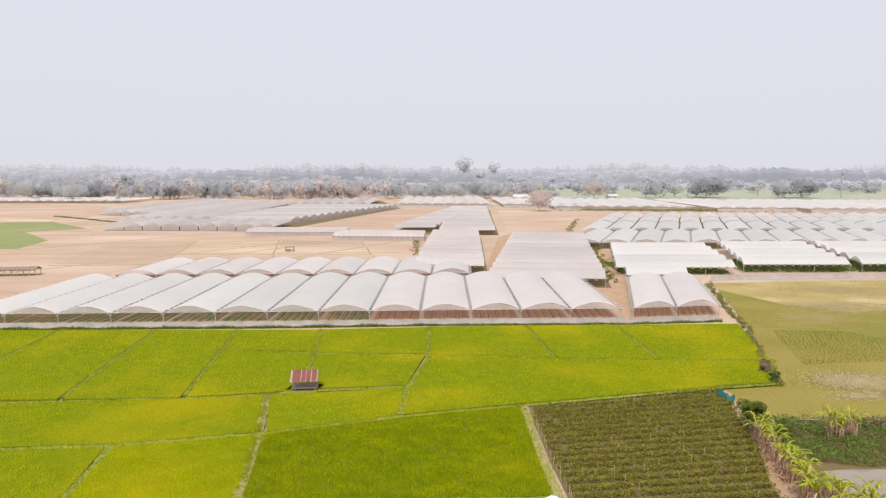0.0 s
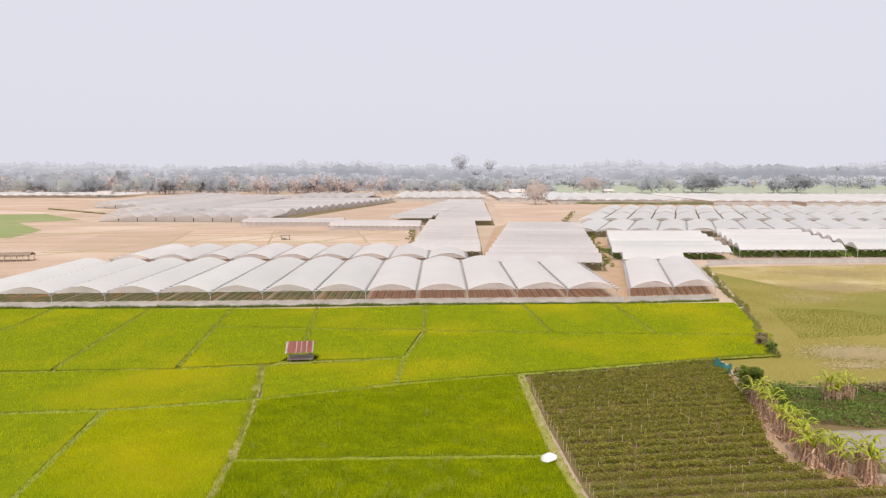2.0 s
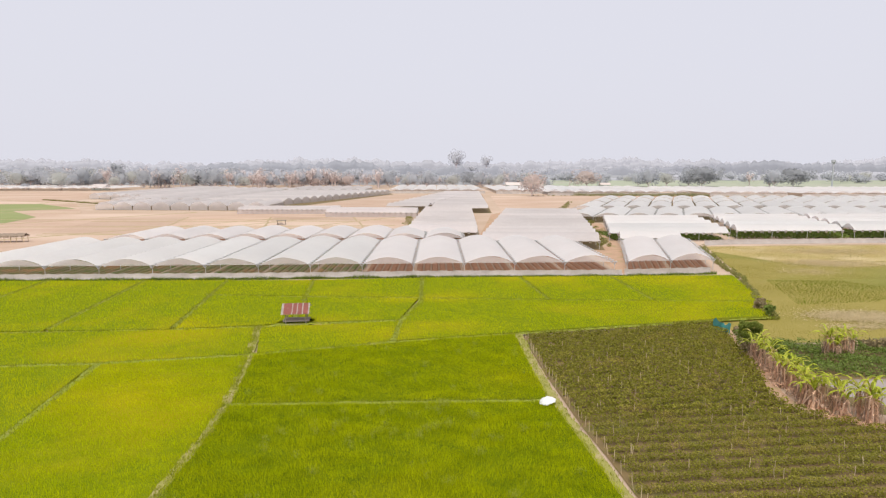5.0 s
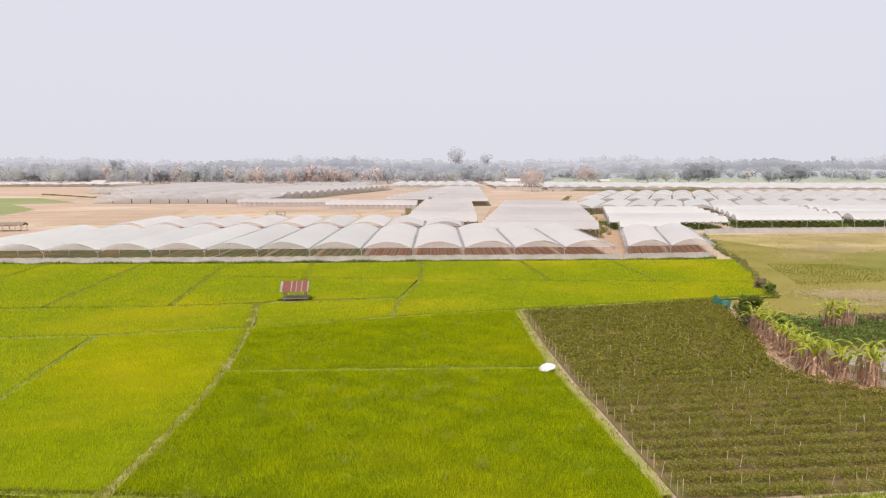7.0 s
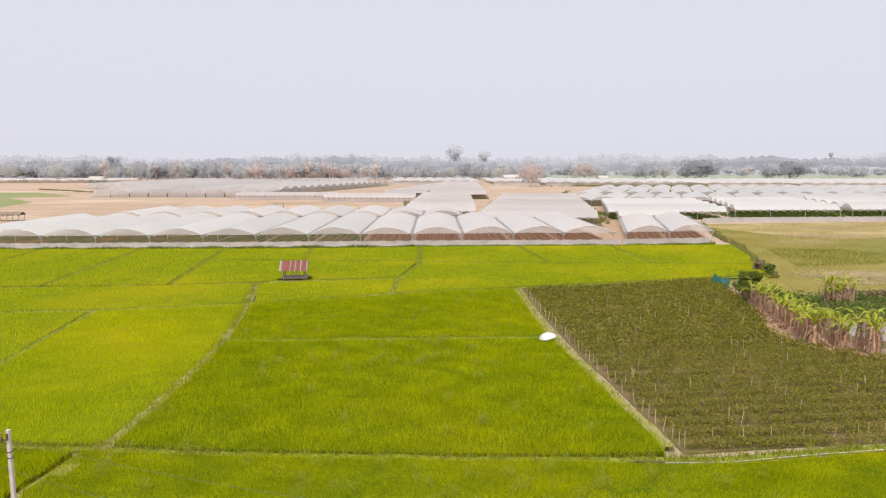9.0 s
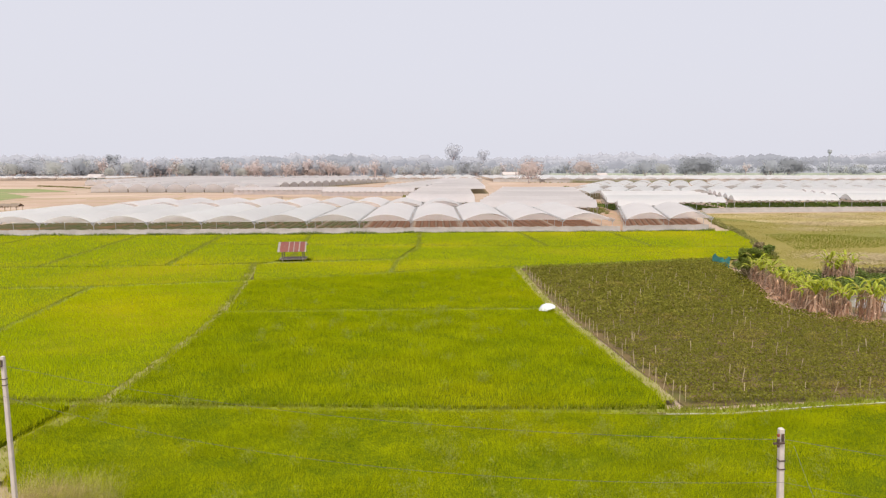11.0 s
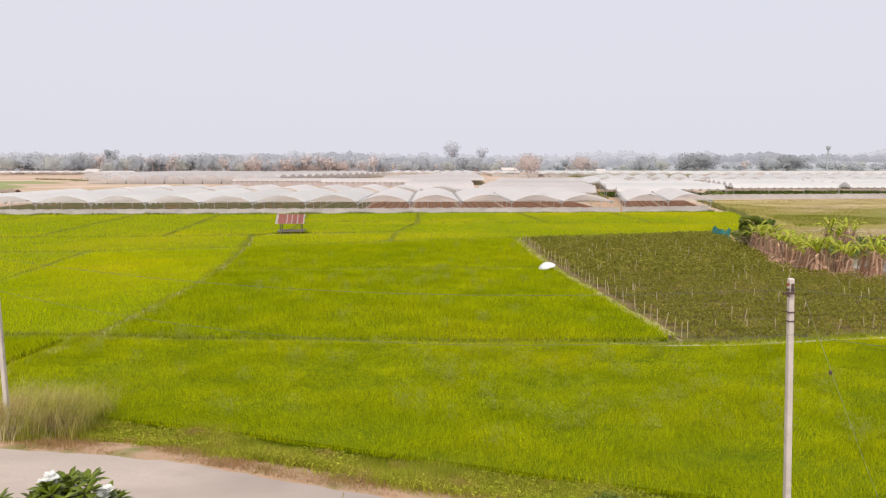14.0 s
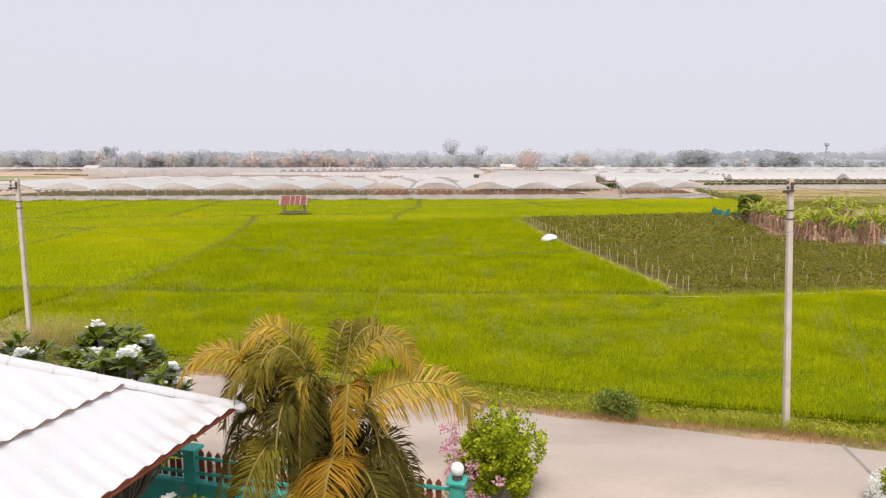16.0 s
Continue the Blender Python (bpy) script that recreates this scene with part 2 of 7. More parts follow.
M_PINK = surf("pink_bract", (0.70, 0.30, 0.42), (0.75, 0.45, 0.52), 6, rough=0.6, bump=0, trans=0.3, island=0.2)
M_BOUG = surf("bright_green_leaf", (0.245, 0.32, 0.012), (0.44, 0.48, 0.025), 3, rough=0.6, bump=0, trans=0.4, island=0.45, spec=0.15)
M_ROADWEED = surf("roadside_weed", (0.34, 0.38, 0.03), (0.46, 0.44, 0.06), 1.2, rough=0.8, bump=0, trans=0.4, island=0.42, c=(0.44, 0.33, 0.10), cscale=1.1, cfrom=0.55, spec=0.06)
M_DRYGRASS = surf("tall_dry_grass", (0.46, 0.39, 0.12), (0.36, 0.37, 0.06), 1.2, rough=0.8, bump=0, trans=0.35, island=0.5, c=(0.54, 0.39, 0.21), cscale=0.7, cfrom=0.50, spec=0.05)
M_ROOFRED = surf("far_roof", (0.55, 0.50, 0.48), (0.48, 0.42, 0.40), 0.5)
M_TOWER = surf("tower_steel", (0.42, 0.44, 0.47), (0.37, 0.39, 0.42), 0.4, rough=0.7)
M_BUNDGRASS = surf("bank_grass", (0.28, 0.32, 0.02), (0.345, 0.345, 0.05), 1.2, rough=0.7, bump=0, trans=0.4, island=0.25)
M_FALLOWGRASS = surf("fallow_growth", (0.235, 0.215, 0.028), (0.295, 0.255, 0.048), 0.06, rough=0.8, bump=0, trans=0.4, island=0.15, c=(0.15, 0.185, 0.015), cscale=0.03, cfrom=0.50, stretch=(0.5, 1, 1), spec=0.05)
M_STRAWBANK = surf("dry_bank", (0.40, 0.31, 0.19), (0.33, 0.27, 0.14), 0.3, fine=3)
M_HEDGE = surf("hedge_leaf", (0.23, 0.245, 0.06), (0.30, 0.275, 0.10), 0.5, rough=0.8, bump=0, trans=0.4, island=0.25)
M_CANE = surf("pale_cane_leaf", (0.40, 0.40, 0.22), (0.46, 0.42, 0.27), 0.3, rough=0.8, bump=0, trans=0.4, island=0.2, spec=0.05)
M_PATH = surf("red_path_soil", (0.46, 0.30, 0.20), (0.38, 0.25, 0.16), 0.4, fine=5, c=(0.26, 0.26, 0.09), cscale=0.25, cfrom=0.58)
M_REGROWTH = surf("young_regrowth", (0.17, 0.22, 0.02), (0.23, 0.255, 0.03), 0.3, rough=0.8, bump=0, trans=0.4, island=0.3, spec=0.05)
M_DRYEND = surf("dry_field_end", (0.42, 0.32, 0.13), (0.36, 0.29, 0.10), 0.15, rough=0.9, bump=0.3, fine=2.2, c=(0.50, 0.40, 0.22), cscale=0.07, cfrom=0.52)
M_OLDSTRAW = surf("weathered_straw", (0.62, 0.51, 0.30), (0.54, 0.44, 0.25), 0.4, rough=0.9, bump=0, trans=0.3, island=0.15)
M_STRAW = surf("pale_straw", (0.72, 0.60, 0.38), (0.64, 0.52, 0.32), 1.0, rough=0.9, bump=0, trans=0.35, island=0.10)
M_VERGE = surf("dry_verge_grass", (0.43, 0.25, 0.13), (0.33, 0.235, 0.08), 1.0, rough=0.9, bump=0, trans=0.3, island=0.35)
M_PALMORANGE = surf("orange_old_leaflet", (0.44, 0.23, 0.022), (0.36, 0.22, 0.022), 2.5, rough=0.6, bump=0, trans=0.35, island=0.35, spec=0.15, c=(0.24, 0.20, 0.025), cscale=1.8, cfrom=0.55)
# leaf colour paled further, painted haze for trees farther off
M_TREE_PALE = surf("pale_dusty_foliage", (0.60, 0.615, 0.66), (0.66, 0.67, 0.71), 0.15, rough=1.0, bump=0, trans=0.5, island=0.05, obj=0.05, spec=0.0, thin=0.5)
M_WESTGREEN = surf("green_young_field", (0.215, 0.25, 0.085), (0.255, 0.28, 0.11), 0.05, fine=0.7, c=(0.29, 0.285, 0.14), cscale=0.03, cfrom=0.56)
M_ROADLINE = surf("tar_patch", (0.29, 0.265, 0.25), (0.24, 0.22, 0.21), 4, rough=0.8, fine=30)
M_BUSHGREEN = surf("dusty_bush_leaf", (0.19, 0.245, 0.045), (0.27, 0.31, 0.07), 2, rough=0.8, bump=0, trans=0.45, island=0.35, spec=0.08)
M_RICE_RIPE = surf("ripening_rice_leaf", (0.455, 0.52, 0.002), (0.555, 0.585, 0.003), 0.22, rough=0.9, bump=0, fine=1.4, trans=0.42, c=(0.71, 0.645, 0.003), cscale=0.05, cfrom=0.50, island=0.20, stretch=(0.5, 1, 1), spec=0.04)
# ripening leaf mass, likewise darkened for shade between blades
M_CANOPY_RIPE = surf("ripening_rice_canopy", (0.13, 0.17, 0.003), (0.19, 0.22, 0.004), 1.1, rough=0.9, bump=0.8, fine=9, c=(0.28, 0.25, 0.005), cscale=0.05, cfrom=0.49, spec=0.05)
# dark crowns, their colour still lifted by painted haze
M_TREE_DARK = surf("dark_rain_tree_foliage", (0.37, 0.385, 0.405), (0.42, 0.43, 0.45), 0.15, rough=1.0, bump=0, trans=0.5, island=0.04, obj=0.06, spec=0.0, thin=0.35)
# palest crown colour, near the sky's tone to stand for thick haze
M_TREE_HAZE = surf("ash_grey_foliage", (0.69, 0.695, 0.74), (0.73, 0.735, 0.78), 0.15, rough=1.0, bump=0, trans=0.5, island=0.05, obj=0.04, spec=0.0, thin=0.5)
# the plain's grey is haze put into the ground colour
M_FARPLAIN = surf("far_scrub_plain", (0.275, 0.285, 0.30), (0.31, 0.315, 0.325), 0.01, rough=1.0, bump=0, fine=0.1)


# ---------------------------------------------------------------- building helpers
def put(ob, parent=None):
    if parent:
        ob.parent = parent
    return ob


def mesh(name, verts, faces, mat, parent=None, smooth=False, mats=None, idx=None, normals=None):
    """One mesh object from arrays; faces is an (n, k) array or a list of tuples."""
    me = bpy.data.meshes.new(name)
    if isinstance(faces, np.ndarray):
        v = np.asarray(verts, dtype=np.float32)
        fc, k = faces.shape
        me.vertices.add(len(v))
        me.vertices.foreach_set("co", v.ravel())
        me.loops.add(fc * k)
        me.loops.foreach_set("vertex_index", faces.ravel().astype(np.int32))
        me.polygons.add(fc)
        me.polygons.foreach_set("loop_start", np.arange(0, fc * k, k, dtype=np.int32))
        me.update(calc_edges=True)
    else:
        me.from_pydata([tuple(p) for p in verts], [], faces)
        me.update()
    for q in (mats or [mat]):
        me.materials.append(q)
    if idx is not None:
        me.polygons.foreach_set("material_index", np.asarray(idx, dtype=np.int32))
    if smooth or normals is not None:
        me.polygons.foreach_set("use_smooth", np.ones(len(me.polygons), dtype=bool))
    if normals is not None:
        me.normals_split_custom_set_from_vertices(normals.tolist())
    return put(new(name, me), parent)


def part(name, bm, mat, parent=None, label="", smooth=False):
    me = bpy.data.meshes.new(name)
    bm.to_mesh(me)
    bm.free()
    me.materials.append(mat)
    if smooth:
        me.polygons.foreach_set("use_smooth", np.ones(len(me.polygons), dtype=bool))
    ob = put(new(name, me), parent)
    return tagged(ob, label) if label else ob


def again(ob, m, parent=None):
    """Another object on the same mesh."""
    o = new(ob.name.split(".")[0], ob.data)
    o.parent = parent if parent else ob.parent
    o.matrix_basis = m
    return o


def thing(name, x, y, z, label, category, group="", kind="", turn=0.0):
    ob = new(name)
    ob.matrix_basis = pose(x, y, z, 0, 0, turn)
    return tagged(ob, label, category, group, kind)


def box(bm, x0, y0, z0, x1, y1, z1, bev=0.0):
    m = Matrix.Translation(((x0 + x1) / 2, (y0 + y1) / 2, (z0 + z1) / 2)) @ Matrix.Diagonal((x1 - x0, y1 - y0, z1 - z0, 1))
    g = bmesh.ops.create_cube(bm, size=1, matrix=m)
    if bev:
        es = list({e for v in g["verts"] for e in v.link_edges})
        bmesh.ops.bevel(bm, geom=es, offset=bev, segments=1, affect="EDGES")
    return bm


def rod(bm, a, b, r0, r1=None, n=6):
    a, b = Vector(a), Vector(b)
    d = b - a
    m = Matrix.Translation((a + b) / 2) @ d.to_track_quat("Z", "Y").to_matrix().to_4x4()
    bmesh.ops.create_cone(bm, cap_ends=True, segments=n, radius1=r0, radius2=r0 if r1 is None else r1, depth=d.length, matrix=m)
    return bm


def inside(poly, x, y):
    p = np.asarray(poly, float)
    hit = np.zeros(len(x), bool)
    j = len(p) - 1
    for i in range(len(p)):
        xi, yi, xj, yj = *p[i], *p[j]
        c = ((yi > y) != (yj > y)) & (x < (xj - xi) * (y - yi) / (yj - yi + 1e-12) + xi)
        hit ^= c
        j = i
    return hit


def scatter(poly, step, rng, jitter=0.5):
    p = np.asarray(poly, float)
    gx = np.arange(p[:, 0].min(), p[:, 0].max(), step)
    gy = np.arange(p[:, 1].min(), p[:, 1].max(), step)
    X, Y = np.meshgrid(gx, gy)
    X = X.ravel() + rng.uniform(-jitter, jitter, X.size) * step
    Y = Y.ravel() + rng.uniform(-jitter, jitter, Y.size) * step
    k = inside(poly, X, Y) & (np.abs(X) < 0.80 * (Y + 2) + 6)
    return X[k], Y[k]


def wobble(x, y, s, seed=0.0):
    """Cheap smooth noise, about -1 to 1."""
    return (np.sin(x * s + 1.7 * np.sin(y * s * 0.7 + seed) + seed) + np.sin(y * s * 1.3 + 1.3 * np.sin(x * s * 0.9 - seed) + 2 * seed)) * 0.5


def blades(x, y, z, h, w, lean, rng, per=3, drift=None):
    """Narrow upright leaves, each a slim triangle; drift leans whole patches one way; returns verts, faces."""
    n = len(x) * per
    X, Y, Z, Hh, Ww = [np.repeat(np.broadcast_to(a, x.shape), per) for a in (x, y, z, h, w)]
    a = rng.uniform(0, 2 * np.pi, n)
    l = rng.uniform(0.15, 1.0, n) * lean
    hh = Hh * rng.uniform(0.7, 1.15, n)
    s = rng.uniform(0, 2 * np.pi, n)
    bx, by = X + rng.normal(0, 0.05, n), Y + rng.normal(0, 0.05, n)
    cx, cy = np.cos(s) * Ww / 2, np.sin(s) * Ww / 2
    v = np.empty((n, 3, 3), np.float32)
    v[:, 0] = np.stack([bx - cx, by - cy, Z], 1)
    v[:, 1] = np.stack([bx + cx, by + cy, Z], 1)
    ox, oy = (np.repeat(drift[0], per), np.repeat(drift[1], per)) if drift else (0, 0)
    v[:, 2] = np.stack([bx + (np.cos(a) * l + ox) * hh, by + (np.sin(a) * l + oy) * hh, Z + hh], 1)
    return v.reshape(-1, 3), np.arange(n * 3).reshape(-1, 3)


def leaves(c, size, rng, flat=0.5, long=1.6):
    """Small pointed quads at centres c, turned at random; flat near 1 lays them level."""
    n = len(c)
    a = rng.uniform(0, 2 * np.pi, n)
    e = rng.normal(0, 1 - flat, n)
    u = np.stack([np.cos(a) * np.cos(e), np.sin(a) * np.cos(e), np.sin(e)], 1)
    r = rng.normal(0, 1, (n, 3)) * (1 - flat) + np.array([0, 0, flat])
    w = np.cross(u, r)
    w /= np.linalg.norm(w, axis=1, keepdims=True) + 1e-9
    s = (np.broadcast_to(size, (n,)) * rng.uniform(0.7, 1.3, n))[:, None]
    v = np.empty((n, 4, 3), np.float32)
    v[:, 0], v[:, 1], v[:, 2], v[:, 3] = c - u * s * long / 2, c + w * s / 2, c + u * s * long / 2, c - w * s / 2
    return v.reshape(-1, 3), np.arange(n * 4).reshape(-1, 4)


def facing(v, centre):
    """Turns leaf quads outwards from the heart of their clump; returns them with up-bent normals that even out shading
    like haze.
    """
    q = v.reshape(-1, 4, 3)
    out = q.mean(1) - np.asarray(centre)
    n = np.cross(q[:, 1] - q[:, 0], q[:, 2] - q[:, 0])
    back = np.sum(n * out, 1) < 0
    q[back] = q[back][:, [0, 3, 2, 1]]
    out = out / (np.linalg.norm(out, axis=1, keepdims=True) + 1e-9) + [0, 0, 1.7]
    out /= np.linalg.norm(out, axis=1, keepdims=True) + 1e-9
    return q.reshape(-1, 3), np.repeat(out, 4, 0)


def fuse(pieces):
    vs, fs, o = [], [], 0
    for v, f in pieces:
        vs.append(v)
        fs.append(f + o)
        o += len(v)
    return np.concatenate(vs), np.concatenate(fs)


def ball(n, rng, centre, radii, shell=0.55):
    d = rng.normal(0, 1, (n, 3))
    d /= np.linalg.norm(d, axis=1, keepdims=True)
    r = rng.uniform(shell ** 3, 1, n) ** (1 / 3)
    return np.asarray(centre) + d * r[:, None] * np.asarray(radii)


def sheet(name, poly, z, mat, label, cat="field", thick=0.0):
    """A flat area of the setting; with thickness its edge falls to the ground."""
    bm = bmesh.new()
    vs = [bm.verts.new((x, y, z)) for x, y in poly]
    f = bm.faces.new(vs)
    f.normal_update()
    if f.normal.z < 0:
        f.normal_flip()
    if thick:
        ext = bmesh.ops.extrude_face_region(bm, geom=[f])
        for v in ext["geom"]:
            if isinstance(v, bmesh.types.BMVert):
                v.co.z = z
        for v in vs:
            v.co.z = z - thick
    bmesh.ops.triangulate(bm, faces=bm.faces[:])
    bmesh.ops.recalc_face_normals(bm, faces=bm.faces[:])
    return tagged(part(name, bm, mat), label, cat, kind="structure")


# ---------------------------------------------------------------- ground and road
ROADX = [-400, -60, -25, -12.6, -7.6, -1.1, 2.7, 6.2, 9.1, 30, 80, 400]
ROADY = [30, 19.5, 17.6, 16.9, 16.1, 13.9, 12.7, 11.6, 10.8, 4.4, -10, -90]


def road_far(x):
    return np.interp(x, ROADX, ROADY)


ROADZ = 0.78
gx = np.concatenate([[-4600, -2500, -1200, -600, -300, -150, -90], np.arange(-60, 61, 1.5), [90, 150, 300, 600, 1200, 2500, 4600]])
yf = road_far(gx)
far_y = np.array([60, 120, 250, 450, 800, 1100, 1600, 2300, 4700.0])
far_z = np.array([0, 0, 0, 0, 0, 0, 8, 22, 22.0])
rows = [np.stack([gx, np.full_like(gx, -900), np.full_like(gx, 0.7)], 1)]
for off, z in ((-60, 0.7), (-12, 0.7), (-5.5, ROADZ - 0.06), (-0.4, ROADZ - 0.03), (0.25, ROADZ - 0.05), (0.9, 0.55), (2.2, 0.08), (3.2, 0.0)):
    rows.append(np.stack([gx, yf + off, np.full_like(gx, z)], 1))
for y, z in zip(far_y, far_z):
    rows.append(np.stack([gx, np.maximum(y, yf + 6 + 0.01 * y), np.full_like(gx, z)], 1))
nx, ny = len(gx), len(rows)
gi = np.arange(nx * ny).reshape(ny, nx)
gf = np.stack([gi[:-1, :-1], gi[:-1, 1:], gi[1:, 1:], gi[1:, :-1]], -1).reshape(-1, 4)
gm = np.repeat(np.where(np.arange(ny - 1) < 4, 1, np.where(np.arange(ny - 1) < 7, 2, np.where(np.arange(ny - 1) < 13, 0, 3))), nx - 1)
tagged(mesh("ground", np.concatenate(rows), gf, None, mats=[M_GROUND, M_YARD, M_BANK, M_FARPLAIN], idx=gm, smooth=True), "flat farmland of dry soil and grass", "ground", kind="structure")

rx = np.arange(-60, 60.1, 0.5)
rng = np.random.default_rng(3)
edge_a = road_far(rx) - 0.05 + 0.03 * np.sin(rx * 1.7) + rng.uniform(-0.07, 0.07, len(rx))
edge_b = road_far(rx) - 4.7 + rng.uniform(-0.08, 0.08, len(rx))
rv = np.concatenate([np.stack([rx, edge_a, np.full_like(rx, ROADZ - 0.05)], 1), np.stack([rx, edge_a - 0.1, np.full_like(rx, ROADZ + 0.02)], 1),
                     np.stack([rx, (edge_a + edge_b) / 2, np.full_like(rx, ROADZ + 0.06)], 1), np.stack([rx, edge_b + 0.1, np.full_like(rx, ROADZ + 0.02)], 1),
                     np.stack([rx, edge_b, np.full_like(rx, ROADZ - 0.05)], 1)])
ri = np.arange(len(rv)).reshape(5, -1)
rf = np.stack([ri[1:, :-1], ri[1:, 1:], ri[:-1, 1:], ri[:-1, :-1]], -1).reshape(-1, 4)
tagged(mesh("road", rv, rf, M_ROAD, smooth=True), "pale worn concrete village road with dusty edges", "road", kind="structure")

# open fields
sheet("dry_field_west", [(-400, 128), (-96, 128), (-92, 190), (-8, 190), (-11, 258), (-46, 275), (-80, 282), (-160, 286), (-222, 392), (-290, 560), (-700, 560)], 0.05, M_STUBBLE, "harvested dry straw stubble field")
sheet("dry_field_middle", [(-74, 310), (-20, 300), (8, 480), (-38, 482)], 0.05, M_STUBBLE, "dry stubble field between greenhouses")
sheet("dry_field_north", [(30, 282), (55, 282), (82, 392), (420, 392), (480, 440), (40, 470)], 0.05, M_STUBBLE, "strip of bare dry soil")
sheet("green_field_west", [(-330, 350), (-225, 362), (-180, 318), (-200, 300), (-165, 262), (-158, 232), (-330, 225)], 0.10, M_WESTGREEN, "small far green field")
sheet("fallow_field_east", [(37.4, 80.5), (45.2, 81), (52, 100), (57, 117), (69, 160), (260, 172), (260, 60), (56, 60), (54.4, 69.8), (36.8, 69.9), (36, 76)], 0.06, M_FALLOW, "yellowing fallow field with straw patches")
sheet("path_soil", [(34.9, 118), (37, 120.4), (47, 158.5), (60, 229), (56.5, 231), (45, 161), (37.5, 158)], 0.055, M_PATH, "red earth path between greenhouses", "path")
sheet("path_soil", [(11, 172), (14, 158), (31, 263), (40, 290), (30, 290), (24, 276)], 0.055, M_PATH, "red earth path between greenhouses", "path")
sheet("far_green_field", [(120, 640), (700, 640), (1100, 1100), (120, 1100)], 0.12, M_FAR_GREEN, "far green fields paled for haze")

# ---------------------------------------------------------------- rice plots
PLOTS = [
    [(-115, 109.4), (-68.6, 109.6), (-65.3, 75), (-115, 73.8)],
    [(-67.6, 109.6), (-51.6, 109.8), (-48, 75.2), (-64.4, 75)],
    [(-50.7, 109.8), (-37.2, 109.9), (-33, 76), (-47, 75.3)],
    [(-36.3, 109.9), (-22, 110), (-20.3, 96.6), (-34.8, 97.4)],
    [(-34.6, 96.8), (-20.2, 96), (-19.2, 79), (-22.1, 78), (-32, 76.2)],
]
PLOTS += [
    [(-21.2, 110.2), (-3, 112), (-2.8, 95.3), (-19.6, 95.6)],
    [(-19.4, 94.9), (-2.8, 94.6), (-5, 80.6), (-17.8, 79.2)],
    [(-2, 112.2), (14.7, 113), (16.6, 93.1), (-1.9, 94.6)],
    [(15.6, 113), (31.3, 113.6), (32.2, 92.4), (17.5, 93)],
]
PLOTS += [
    [(32.1, 113.6), (54.6, 114.6), (50.2, 98), (49, 91.6), (33, 92.3)],
    [(-1.9, 94), (17, 92.4), (32.5, 91.8), (48.8, 91), (44.2, 81.6), (37, 80.6), (10, 74.2), (-4.4, 70.6), (-4.1, 79.6)],
    [(-21.5, 76.4), (-5, 79.4), (-5.4, 69.8), (-19, 65.5)],
    [(-115, 73.1), (-54, 73.4), (-22.7, 76.3), (-19.9, 65.4), (-34, 62.4), (-115, 56.2)],
]
PLOTS += [
    [(-18.9, 64.6), (-4, 69.3), (9.1, 72.7), (9.2, 57), (9.4, 51.8), (-17, 51.0)],
    [(-17, 50.1), (8.8, 50.7), (9.6, 50.6), (10.2, 43.9), (10.8, 36.7), (11.4, 31.5), (11.4, 29.7), (6.4, 29.6), (0.4, 29.8), (-9.2, 30.3), (-16.5, 31.0), (-16.4, 36), (-16.45, 41), (-16.6, 46)],
    [(-33.4, 61.4), (-19.8, 64.2), (-18, 51), (-17.5, 44), (-17.4, 36), (-17.5, 31.1), (-29.6, 31.6), (-31, 43)],
]
PLOTS += [
    [(-115, 55.6), (-34.6, 61.2), (-32, 43), (-30.6, 32), (-115, 33)],
    [(-17.6, 29.9), (-9.2, 29.1), (0.4, 28.6), (6.4, 28.4), (11.5, 28.0), (14.4, 28.0), (18.6, 28.6), (24, 29.3), (30, 29.9), (30, 8.3), (9.1, 14.2), (2.7, 16.1), (-1.1, 17.3), (-7.6, 19.4), (-12.4, 20.6), (-16, 22.2), (-18, 26)],
    [(-40, 30.9), (-18.5, 29.9), (-19.2, 25.8), (-17.6, 21.9), (-40, 24)],
]
STEP = [0.34, 0.34, 0.34, 0.32, 0.30, 0.32, 0.30, 0.32, 0.32, 0.34, 0.28, 0.25, 0.30, 0.145, 0.125, 0.175, 0.25, 0.078, 0.10]
rng = np.random.default_rng(11)


def grow(poly, d):
    """The polygon pushed outward by d."""
    p = np.asarray(poly, float)
    turn = np.sign(np.sum(p[:, 0] * np.roll(p[:, 1], -1) - np.roll(p[:, 0], -1) * p[:, 1]))
    e = np.roll(p, -1, 0) - p
    nrm = np.stack([e[:, 1], -e[:, 0]], 1) / np.linalg.norm(e, axis=1, keepdims=True) * turn
    q = nrm + np.roll(nrm, 1, 0)
    q /= np.maximum(np.linalg.norm(q, axis=1, keepdims=True), 0.3)
    return [tuple(r) for r in p + q * d]


